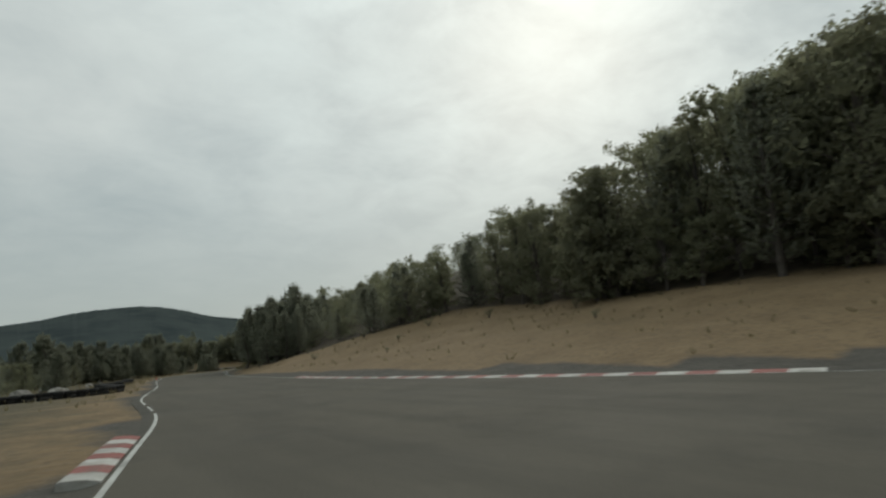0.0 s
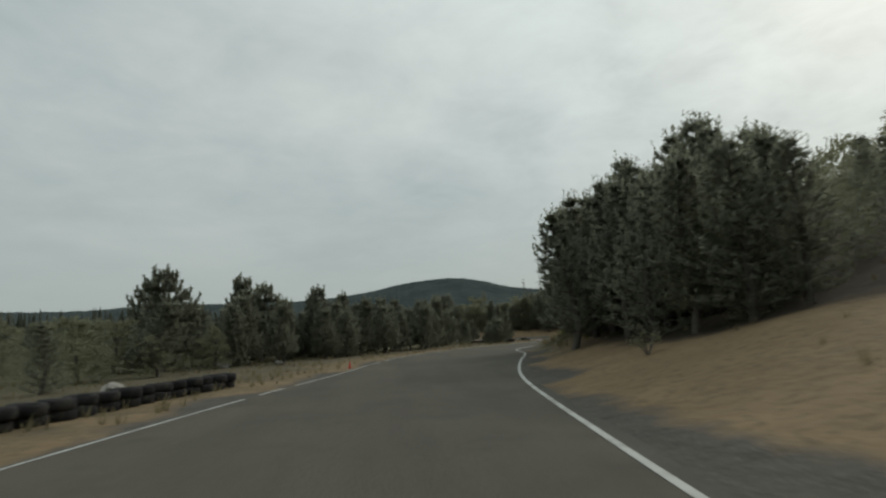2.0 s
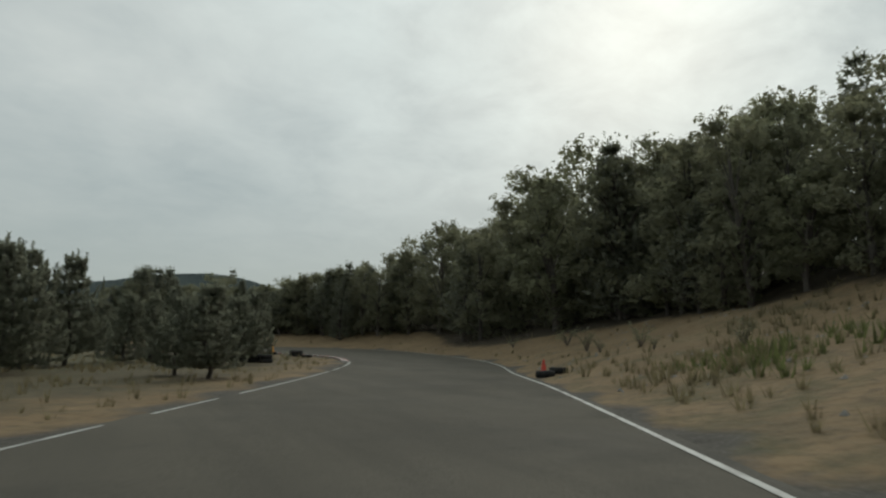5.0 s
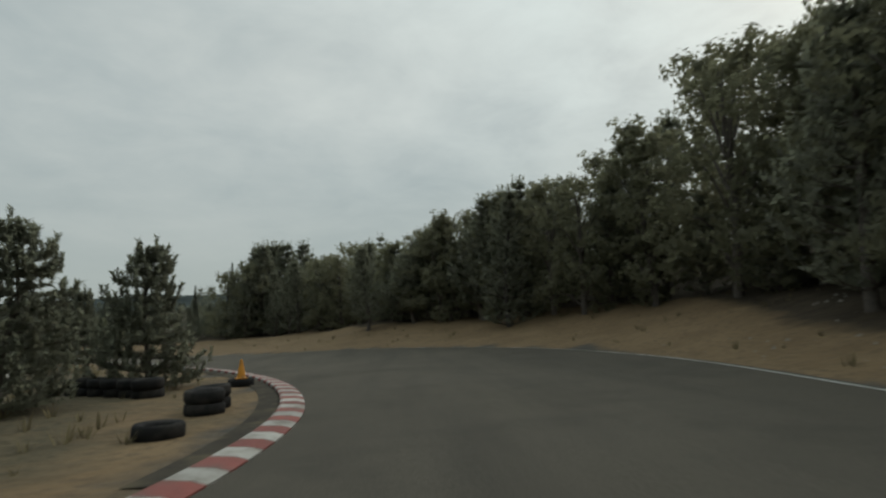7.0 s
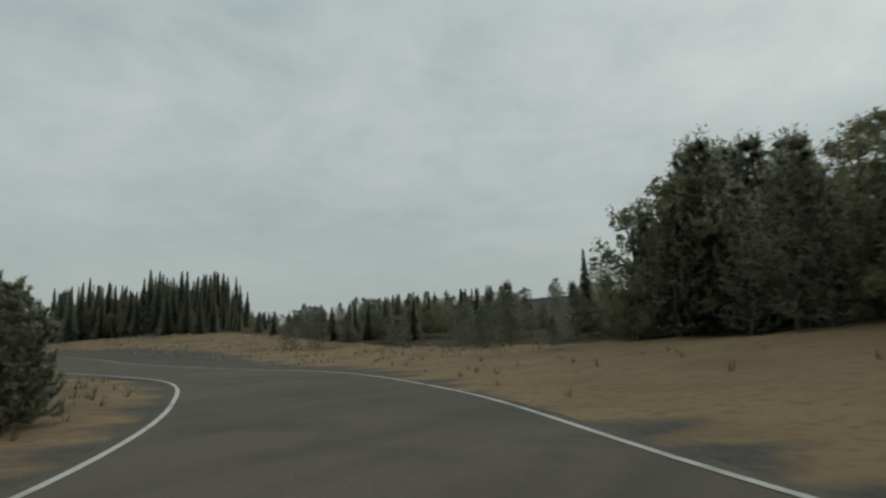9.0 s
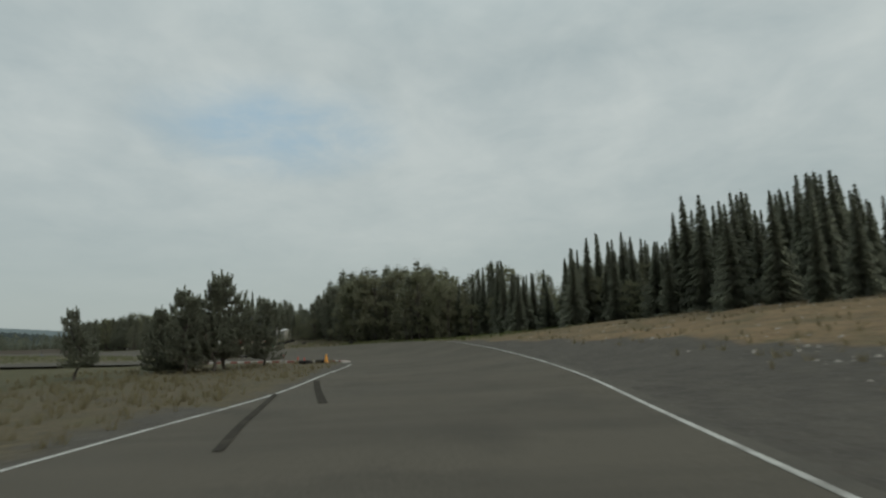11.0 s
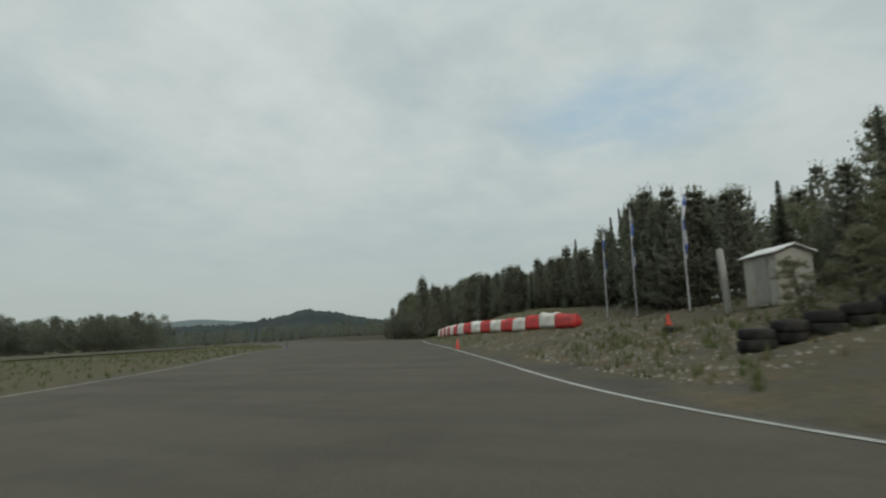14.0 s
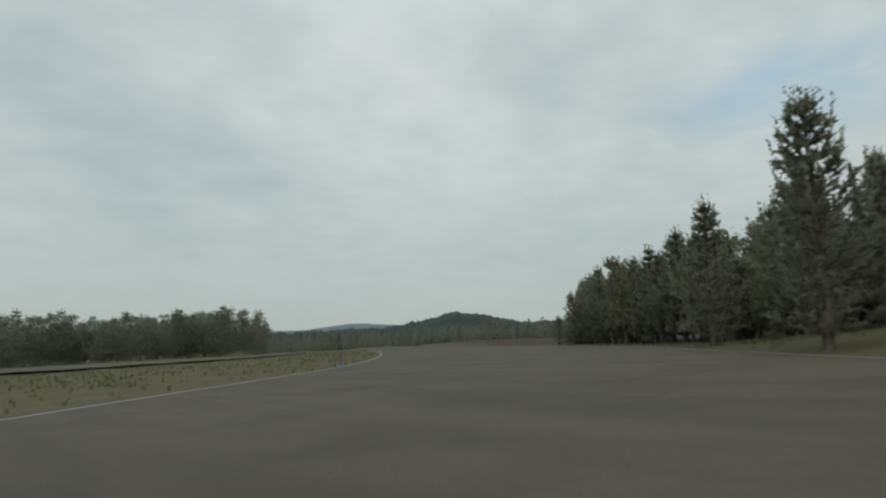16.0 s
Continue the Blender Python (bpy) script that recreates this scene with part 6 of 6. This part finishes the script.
def kerb(line, zs, side, width, length, height=.055, label="red and white painted concrete kerb along the track edge"):
    """Blocks along the line, on its right (side 1) or left (-1); each block is a piece of its own."""
    line = np.array(line)
    root = tagged(new("kerb"), label, "kerb")
    arc = np.r_[0, np.cumsum(np.linalg.norm(np.diff(line, axis=0), axis=1))]
    n = max(2, int(arc[-1] / length))
    for k in range(n):
        s = np.linspace(arc[-1] * k / n + .008, arc[-1] * (k + 1) / n - .008, 3)
        P = np.stack([np.interp(s, arc, line[:, c]) for c in range(2)], 1)
        Z = np.interp(s, arc, zs)
        d = np.gradient(P, axis=0); d /= np.linalg.norm(d, axis=1)[:, None]
        nr = np.stack([d[:, 1], -d[:, 0]], 1) * side
        sec = [(0.02, -.08), (0.02, .012), (width * .35, height * .8), (width * .9, height), (width, height - .02), (width, -.12)]
        V, F = [], []
        for p, q, z in zip(P, nr, Z):
            for o, h in sec:
                V.append((p[0] + q[0] * o, p[1] + q[1] * o, z + h))
        m = len(sec)
        for i in range(2):
            for j in range(m - 1):
                a = i * m + j
                F.append((a, a + 1, a + m + 1, a + m) if side < 0 else (a + 1, a, a + m, a + m + 1))
        F += [tuple(range(m)), tuple(range(2 * m, 3 * m))]
        mesh_ob("kerb_block", V, F, M_KRED if k % 2 else M_KWHITE, parent=root)
    return root


def stretch(line, zs, y0, y1):
    k = [i for i in range(len(line)) if y0 <= line[i][1] <= y1]
    return line[k[0]:k[-1] + 1], zs[k[0]:k[-1] + 1]


SOUTH, EAST = slice(0, 8 * 15), slice(8 * 14, 8 * 26)
a, z = stretch(ERIGHT[SOUTH], FLAT[SOUTH], -24, 3.9)
kerb(a, z, 1, .75, .75, .08)
a, z = stretch(ELEFT[SOUTH], FLAT[SOUTH], -23, -18.5)
kerb(a, z, -1, .42, .5)
kerb(ELEFT[K0:K1 + 1], FLAT[K0:K1 + 1], -1, .42, .42)
TURN = catmull([(-48.6, 131.1), (-50.4, 130.8), (-51.4, 129.6), (-52.1, 128.2), (-52.7, 126.6), (-53.2, 125.3), (-53.8, 123.9), (-54.6, 121.2)], 5)
kerb(TURN, np.zeros(len(TURN)), -1, .55, .5)

# ---------------------------------------------------------------- tyres


def tyre_mesh(R=.31, r=.1, w=.2, seg=18):
    """A worn car tyre lying flat: rounded shoulders, sidewall, open middle."""
    prof = [(R - .13, .02), (R - .03, 0), (R, .035), (R, w - .035), (R - .03, w), (R - .13, w - .02), (R - .15, w - .05), (R - .15, .05)]
    V, F = [], []
    for i in range(seg):
        a = 2 * math.pi * i / seg
        k = 1 if i % 2 else .985
        for q, h in prof:
            V.append((math.cos(a) * q * k, math.sin(a) * q * k, h))
    m = len(prof)
    for i in range(seg):
        for j in range(m):
            a, b = i * m + j, i * m + (j + 1) % m
            c, d = ((i + 1) % seg) * m + (j + 1) % m, ((i + 1) % seg) * m + j
            F.append((a, d, c, b))
    me = bpy.data.meshes.new("tyre")
    me.from_pydata(V, [], F)
    me.materials.append(M_TYRE)
    me.polygons.foreach_set("use_smooth", [True] * len(me.polygons))
    return me


TYRE = tyre_mesh()
TY = random.Random(21)


def tyre_at(x, y, z, tilt=0.0, parent=None, scale=1.0, group=""):
    ob = new("tyre", TYRE)
    m = pose(x, y, z, TY.uniform(-3, 3) + tilt, TY.uniform(-3, 3), TY.uniform(0, 360)) @ Matrix.Scale(scale, 4)
    if parent:
        ob.parent = parent
        ob.matrix_basis = m
    else:
        ob.matrix_basis = m
        tagged(ob, "old black car tyre lying on the ground", "tyre", group)
    return ob


def tyre_wall(points, high, label, step=.6):
    """Stacks of tyres side by side, bound into one low wall."""
    P = catmull(points, 10)
    arc = np.r_[0, np.cumsum(np.linalg.norm(np.diff(P, axis=0), axis=1))]
    root = tagged(new("tyre_wall"), label, "tyre barrier")
    for k in range(int(arc[-1] / step)):
        s = (k + .5) * step
        x, y = (float(np.interp(s, arc, P[:, c])) for c in range(2))
        g = gz(x, y)
        for h in range(high):
            tyre_at(x + TY.uniform(-.04, .04), y + TY.uniform(-.04, .04), g - .02 + h * .2, parent=root, scale=TY.uniform(.94, 1.05))
    return root


tyre_wall([(-1.2, 31), (-1.9, 27.5), (-3, 22), (-4.2, 17), (-3.9, 12), (-3.6, 8.6), (-4.8, 6.4), (-7.5, 5), (-12, 4.2)], 2, "low black tyre barrier stacked along the infield edge")
tyre_wall([(13.5, 93), (16.2, 91), (18.9, 89)], 2, "low black tyre barrier on the sandy island")
tyre_wall([(17.6, 103.6), (19.2, 102.3), (20.7, 101.2)], 2, "short black tyre barrier under the young pines")
tyre_wall([(-70.5, 119.9), (-69.6, 119.3), (-68.9, 118.4), (-68.7, 117.1)], 1, "low black tyre barrier on the grass island")
tyre_wall([(-99.3, 115.6), (-100.2, 117.3), (-100.9, 119.4)], 2, "black tyre barrier in front of the wood")
for x, y, n in ((22.2, 99.2, 2), (22.3, 98.5, 2), (22.4, 96.5, 1), (24.6, 75.3, 1), (25.3, 75.5, 1), (-106.1, 113.4, 1), (-85.6, 128.2, 2), (-96.0, 121.0, 1)):
    for h in range(n):
        tyre_at(x, y, gz(x, y) - .02 + .2 * h, group="loose tyres")

# ---------------------------------------------------------------- cones


def cone(x, y, z, h, material, label, group):
    root = new("traffic_cone")
    bm = bmesh.new()
    ring = []
    prof = [(.125 * h / .5, .02), (.11 * h / .5, .05), (.085 * h / .5, h * .4), (.048 * h / .5, h * .8), (.03 * h / .5, h * .985), (.02 * h / .5, h)]
    for q, t in prof:
        ring.append([bm.verts.new((math.cos(a * math.pi / 7) * q, math.sin(a * math.pi / 7) * q, t)) for a in range(14)])
    for a, b in zip(ring, ring[1:]):
        for i in range(14):
            bm.faces.new((a[i], a[(i + 1) % 14], b[(i + 1) % 14], b[i]))
    bm.faces.new(ring[-1])
    part("body", bm, material, root)
    bm = bmesh.new()
    bmesh.ops.create_cube(bm, size=1, matrix=Matrix.Diagonal((h * .6, h * .6, .03, 1)))
    bmesh.ops.bevel(bm, geom=[e for e in bm.edges], offset=.009, segments=2, affect="EDGES")
    for v in bm.verts:
        v.co.z += .015
    part("base", bm, material, root)
    root.matrix_basis = pose(x, y, z, 0, 0, 25)
    return tagged(root, label, "traffic cone", group)


tyre_at(21.6, 103.3, gz(21.6, 103.3) - .02, group="loose tyres")
cone(21.6, 103.3, gz(21.6, 103.3) + .17, .46, M_CONE_Y, "yellow traffic cone standing on an old tyre", "marker cones")
tyre_at(-49.9, 129.2, gz(-49.9, 129.2) - .02, group="loose tyres")
tyre_at(-49.5, 128.5, gz(-49.5, 128.5) - .02, group="loose tyres")
tyre_at(-50.2, 128.2, gz(-50.2, 128.2) - .02, group="loose tyres")
cone(-49.4, 129.6, gz(-49.4, 129.6) + .01, .5, M_CONE_Y, "yellow traffic cone on the tip of the island", "marker cones")
for x, y, h, lab in ((-114.6, 101.1, .52, "red traffic cone on the grass beside the edge line"), (25.0, 75.9, .5, "orange red traffic cone among old tyres"), (-55.9, 126.9, .22, "small red marker cone on the asphalt"),
                     (-52.9, 127.8, .22, "small red marker cone on the asphalt"), (-60.6, 125.0, .22, "small red marker cone on the asphalt"),
                     (-108.9, 112.8, .4, "small red marker cone on the gravel"), (1.7, 37.2, .26, "small red marker cone beside the edge line")):
    cone(x, y, max(gz(x, y) + .01, -.02 if h > .28 else .0), h, M_CONE_R, lab, "marker cones")
cone(-93.7, 117.2, gz(-93.7, 117.2) + .01, .5, M_CONE_G, "green traffic cone on the grass beside the edge line", "marker cones")

# ---------------------------------------------------------------- red and white soft barrier


def barrier():
    root = tagged(new("safety_barrier"), "red and white soft crash barrier, a long row of padded blocks", "crash barrier")
    P = catmull([(-134.9, 87.5), (-126, 94.6), (-122, 99.3), (-118.9, 103.4), (-116.2, 107.1)], 8)
    arc = np.r_[0, np.cumsum(np.linalg.norm(np.diff(P, axis=0), axis=1))]
    n = 18
    rng = random.Random(4)
    for k in range(n):
        s0, s1 = arc[-1] * k / n, arc[-1] * (k + 1) / n
        a = np.array([np.interp(s0, arc, P[:, c]) for c in range(2)]); b = np.array([np.interp(s1, arc, P[:, c]) for c in range(2)])
        L = float(np.linalg.norm(b - a)); mid = (a + b) / 2
        h = .76 + rng.uniform(-.03, .04)
        bm = bmesh.new()
        bmesh.ops.create_cube(bm, size=1, matrix=Matrix.Diagonal((L * .995, .6, h, 1)))
        bmesh.ops.subdivide_edges(bm, edges=bm.edges[:], cuts=3, use_grid_fill=True)
        for v in bm.verts:
            t = v.co.z / h + .5
            bulge = 1 + .12 * math.sin(math.pi * t)
            v.co.y *= bulge * (1 - .25 * t)
            v.co.z += .035 * math.sin(v.co.x / L * math.pi * 2 + k) * (t > .9) + rng.uniform(-.012, .012)
            v.co.y += rng.uniform(-.015, .015)
            if k == n - 1 and v.co.x > 0:
                v.co.x += .55 * v.co.x / L * (1 - abs(t - .55)); v.co.z -= .12 * t * v.co.x
                v.co.y *= 1 - .35 * v.co.x / L
        bmesh.ops.bevel(bm, geom=[e for e in bm.edges if e.calc_face_angle(0) > .9], offset=.05, segments=2, affect="EDGES")
        for f in bm.faces:
            f.smooth = True
        ob = part("barrier_block", bm, M_BAR_R if k % 2 else M_BAR_W, root)
        ang = math.degrees(math.atan2(b[1] - a[1], b[0] - a[0]))
        ob.matrix_basis = pose(mid[0], mid[1], gz(*mid) + h / 2 - .03, 0, 0, ang)
    return root


barrier()

# ---------------------------------------------------------------- flag poles, shed, posts


def flag_pole(x, y, top, lean, blue):
    root = new("flag_pole")
    g = gz(x, y)
    h = top - g
    s = Soup()
    s.tube([(0, 0, -.3), (0, 0, h * .5), (lean * .4, 0, h * .8), (lean, 0, h)], [.038, .034, .026, .014], 8)
    s.part("pole", M_METAL, root, True)
    s = Soup()
    rng = random.Random(int(abs(x) * 10))
    cols = 14
    for k in range(cols):
        z0, z1 = h * (.42 + .55 * k / cols), h * (.42 + .55 * (k + 1) / cols)

        def edge(z):
            t = (z / h - .42) / .55
            return .03 + .06 * math.sin(math.pi * min(1, t * .9 + .08)) + .03 * math.sin(z * 5)
        for q in range(3):
            a0, a1, b0, b1 = edge(z0) * q / 3, edge(z0) * (q + 1) / 3, edge(z1) * q / 3, edge(z1) * (q + 1) / 3

            def pt(o, z):
                lx = lean * max(0, (z / h - .5) * 2) ** 1.5
                return (lx + .05 + o * .7, o * .35 + .05 * math.sin(z * 3 + o * 6), z - o * .35)
            s.quad(pt(a0, z0), pt(a1, z0), pt(b1, z1), pt(b0, z1))
    me = s.part("banner", M_CLOTH_B if blue else M_CLOTH_W, root, True, "narrow drooping %s banner" % ("blue" if blue else "pale"))
    me.data.materials.append(M_CLOTH_W if blue else M_CLOTH_B)
    for i, p in enumerate(me.data.polygons):
        p.material_index = 1 if (i // 3) % 5 in (1, 2) else 0
    root.matrix_basis = pose(x, y, g, 0, 0, TY.uniform(30, 80))
    return tagged(root, "tall thin flag pole with a narrow blue and white banner", "flag pole", "flag poles")


flag_pole(-117.8, 108.3, 6.4, .15, True)
flag_pole(-115.5, 110.3, 6.8, .1, True)
flag_pole(-111.2, 113.2, 6.4, .12, False)


def shed(x, y, turn):
    root = new("shed")
    w, d, h, r = 1.5, 1.05, 1.5, .2

    def board(name, size, at, material, rot=(0, 0, 0)):
        bm = bmesh.new()
        bmesh.ops.create_cube(bm, size=1, matrix=Matrix.Diagonal((*size, 1)))
        bmesh.ops.bevel(bm, geom=bm.edges[:], offset=.012, segments=1, affect="EDGES")
        ob = part(name, bm, material, root)
        ob.matrix_basis = pose(*at, *rot)
        return ob
    board("side_wall", (w, .06, h), (0, -d / 2, h / 2), M_SHED)
    board("side_wall", (w, .06, h), (0, d / 2, h / 2), M_SHED)
    for s in (-1, 1):
        bm = bmesh.new()
        pts = [(-d / 2 - .03, 0), (d / 2 + .03, 0), (d / 2 + .03, h), (0, h + r), (-d / 2 - .03, h)]
        lo = [bm.verts.new((s * (w / 2 + .032), a, b)) for a, b in pts]; hi = [bm.verts.new((s * (w / 2 - .03), a, b)) for a, b in pts]
        bm.faces.new(lo); bm.faces.new(hi[::-1])
        for i in range(5):
            bm.faces.new((lo[i], hi[i], hi[(i + 1) % 5], lo[(i + 1) % 5]))
        bmesh.ops.recalc_face_normals(bm, faces=bm.faces[:])
        part("gable_wall", bm, M_SHED, root)
    ang = math.degrees(math.atan2(r, d / 2))
    L = math.hypot(r, d / 2) + .18
    for s in (-1, 1):
        board("roof", (w + .3, L, .05), (0, s * (d / 4 + .05), h + r / 2 + .03), M_ROOF, (-s * ang, 0, 0))
    board("door", (.6, .05, 1.3), (.1, -d / 2 - .05, .75), M_POST)
    root.matrix_basis = pose(x, y, gz(x, y) - .05, 0, 0, turn)
    return tagged(root, "small pale grey sheet shed with a white gable roof", "shed")


shed(-107.9, 116.2, 35)
for x, y, h in ((-103.0, 116.7, 1.5), (-102.6, 117.7, 1.9), (-102.6, 119.0, 2.4), (-102.4, 120.4, 3.0), (-100.4, 121.0, 2.8), (-98.2, 122.0, 3.2)):
    plant("broadleaf", x, y, h, "bushes by the shed", fat=1.5, label="dense dark bush growing in front of the shed")


def post(name, x, y, h, r, material, label, tilt=0.0, collar=None):
    root = new(name)
    s = Soup()
    s.tube([(0, 0, -.2), (0, 0, h * .5), (0, 0, h - .03), (0, 0, h)], [r, r * .97, r * .95, r * .6], 10)
    s.part("shaft", material, root, True)
    if collar:
        s = Soup()
        s.tube([(0, 0, 0), (0, 0, .05), (0, 0, .16), (0, 0, .2)], [r * 3, r * 3.2, r * 2.4, r * 1.1], 10)
        s.part("foot", collar, root, True, "blue plastic foot")
    root.matrix_basis = pose(x, y, gz(x, y), tilt, tilt * .4, 20)
    return tagged(root, label, "post")


post("grey_post", -108.9, 114.7, 2.1, .12, M_POST, "thick grey weathered post leaning slightly", 3)
post("marker_post", -140.4, 60.7, .85, .05, M_DARKPOST, "dark marker post with a blue foot on the grass", 0, M_BLUE)
post("marker_post", -47.5, 158, 1.2, .05, M_DARKPOST, "thin dark wooden post on the bank", 2)

# pale blocks and boulders behind the tyre barrier


def boulder(x, y, r, seed, flat=.7):
    bm = bmesh.new()
    bmesh.ops.create_icosphere(bm, subdivisions=3, radius=r)
    off = Vector((seed * 3.1, seed * 1.7, 0))
    for v in bm.verts:
        n = noise.noise(v.co * (1.6 / r) + off) * .35 + noise.noise(v.co * (4 / r) + off) * .12
        v.co *= 1 + n
        v.co.z *= flat
    for f in bm.faces:
        f.smooth = False
    me = bpy.data.meshes.new("boulder"); bm.to_mesh(me); bm.free(); me.materials.append(M_STONE)
    ob = new("boulder", me)
    ob.location = (x, y, gz(x, y) + r * flat * .35)
    return tagged(ob, "pale grey boulder on the rough infield", "boulder", "boulders")


for k, (x, y, r) in enumerate(((-6.6, 14.5, .45), (-8.3, 12.2, .55), (-6.2, 19.5, .3), (-9.5, 9.5, .4), (-4.4, 31, .3), (-5.6, 45, .35), (-7.5, 24, .35), (-3, 46.5, .25), (11.8, 106.8, .4), (13.2, 108.2, .35),
                                   (15.2, 106.4, .3), (-26, 117, .3))):
    boulder(x, y, r, k + 1)

# ---------------------------------------------------------------- grass tufts and loose stones, too many to count


def tufts(name, test, n, size, material, label, seed, box):
    rng = np.random.RandomState(seed)
    x = rng.uniform(box[0], box[1], n * 6); y = rng.uniform(box[2], box[3], n * 6)
    keep = test(x, y, rng)
    x, y = x[keep][:n], y[keep][:n]
    if not len(x):
        return
    z = on_grid(x, y, GZ)
    V, F = [], []
    for a, b, c in zip(x, y, z):
        s = size * rng.uniform(.5, 1.4)
        for _ in range(7):
            t = rng.uniform(0, 6.283); r = s * .35 * rng.rand(); lean = s * rng.uniform(.1, .6)
            p = (a + math.cos(t) * r, b + math.sin(t) * r)
            w = s * .07
            k = len(V)
            V += [(p[0] - math.sin(t) * w, p[1] + math.cos(t) * w, c - .02), (p[0] + math.sin(t) * w, p[1] - math.cos(t) * w, c - .02),
                  (p[0] + math.cos(t) * lean, p[1] + math.sin(t) * lean, c + s * rng.uniform(.5, 1))]
            F.append((k, k + 1, k + 2))
    return tagged(mesh_ob(name, V, F, material), label, "grass", kind="stuff")


def verge(lo, hi, a, b, power=1.0):
    """Right of the track between two pairs, lo to hi metres out, denser near the start."""
    def test(x, y, rng):
        d, u = on_grid(x, y, SIDES[0]), on_grid(x, y, SIDES[1])
        return (d > lo) & (d < hi) & (u > a * 8) & (u < b * 8) & (noise_mask(x, y) > rng.rand(len(x)) * power)
    return test


def infield(lo, hi, a, b):
    def test(x, y, rng):
        d, u, dr = on_grid(x, y, SIDES[2]), on_grid(x, y, SIDES[3]), on_grid(x, y, SIDES[0])
        if a > 26:
            db, dc = side_of(x, y, BR[::2, :2])[0], side_of(x, y, BR[::2, 2:])[0]
        else:
            db = dc = np.full(len(x), 99.0)
        on_branch = (db * dc < 0) & (np.abs(db) < 16)
        return (d < -lo) & (d > -hi) & (dr < 0) & (u > a * 8) & (u < b * 8) & ~on_branch & (np.abs(db) > .5) & (np.abs(dc) > .5) & (noise_mask(x, y) > rng.rand(len(x)) * .8)
    return test


def noise_mask(x, y):
    return .5 + .5 * np.sin(x * .55 + 2 * np.sin(y * .31)) * np.sin(y * .47 + 1.7 * np.sin(x * .23 + 1))


tufts("dry_grass", verge(1.2, 13, 9, 15), 1300, .3, M_GRASS, "dry yellow grass tufts on the bank", 1, (8, 40, 38, 80))
tufts("green_grass", verge(2.5, 14, 9.5, 14), 1500, .34, M_GRASS_G, "dull green grass tufts on the bank", 2, (8, 36, 38, 76))
tufts("dry_grass", verge(1, 9, 15, 26), 190, .26, M_GRASS, "dry yellow grass tufts on the sandy verge", 3, (5, 42, 75, 138))
tufts("dry_grass", verge(3, 20, 0, 9), 500, .22, M_GRASS, "sparse dry grass on the sand slope", 4, (4, 32, -30, 38))
tufts("dry_grass", verge(3, 24, 26, 34), 1300, .22, M_GRASS, "dry grass on the open bank", 5, (-62, 12, 128, 166))
tufts("green_grass", verge(1, 12, 33, 40), 2200, .24, M_GRASS_G, "dull green grass along the verge", 6, (-112, -50, 108, 152))
tufts("green_grass", verge(.9, 8, 40, 47), 2000, .24, M_GRASS_G, "dull green grass along the verge", 7, (-175, -98, 50, 120))
tufts("dry_grass", verge(1, 14, 38, 42), 1500, .15, M_GRASS, "dry grass on the gravel verge", 8, (-128, -90, 92, 130))
tufts("dry_grass", infield(.8, 16, 3, 15), 1500, .24, M_GRASS, "dry grass on the sandy infield", 9, (-22, 18, -10, 80))
tufts("dry_grass", infield(.9, 18, 15, 27), 1300, .24, M_GRASS, "dry grass on the sandy island", 10, (-8, 26, 72, 130))
tufts("dry_grass", infield(.6, 14, 27, 33.3), 1300, .24, M_GRASS, "dry brown grass on the island", 11, (-54, -5, 112, 132))
tufts("green_grass", infield(.6, 30, 35, 47), 4200, .22, M_GRASS_G, "dull green grass on the infield", 12, (-190, -62, 0, 124))


def stones(name, test, n, size, label, seed, box):
    rng = np.random.RandomState(seed)
    x = rng.uniform(box[0], box[1], n * 6); y = rng.uniform(box[2], box[3], n * 6)
    keep = test(x, y, rng)
    x, y = x[keep][:n], y[keep][:n]
    z = on_grid(x, y, GZ)
    V, F = [], []
    for a, b, c in zip(x, y, z):
        s = size * rng.uniform(.35, 1.5) ** 1.5
        k = len(V)
        t = rng.uniform(0, 6.283)
        for q in range(4):
            V.append((a + math.cos(t + q * 1.57) * s * rng.uniform(.7, 1.2), b + math.sin(t + q * 1.57) * s * rng.uniform(.7, 1.2), c - .01))
        V.append((a + rng.uniform(-.3, .3) * s, b + rng.uniform(-.3, .3) * s, c + s * rng.uniform(.4, .9)))
        F += [(k, k + 1, k + 4), (k + 1, k + 2, k + 4), (k + 2, k + 3, k + 4), (k + 3, k, k + 4)]
    return tagged(mesh_ob(name, V, F, M_STONE), label, "stones", kind="stuff")


stones("loose_stones", verge(1, 14, 38, 43, .7), 9000, .036, "loose pale stones on the gravel verge", 31, (-132, -88, 88, 132))
stones("loose_stones", verge(.8, 10, 9, 20, .9), 1200, .05, "loose stones on the sandy bank", 32, (8, 42, 36, 105))
stones("loose_stones", verge(3, 18, 26, 33, .9), 900, .05, "loose stones on the open bank", 33, (-50, 12, 128, 160))
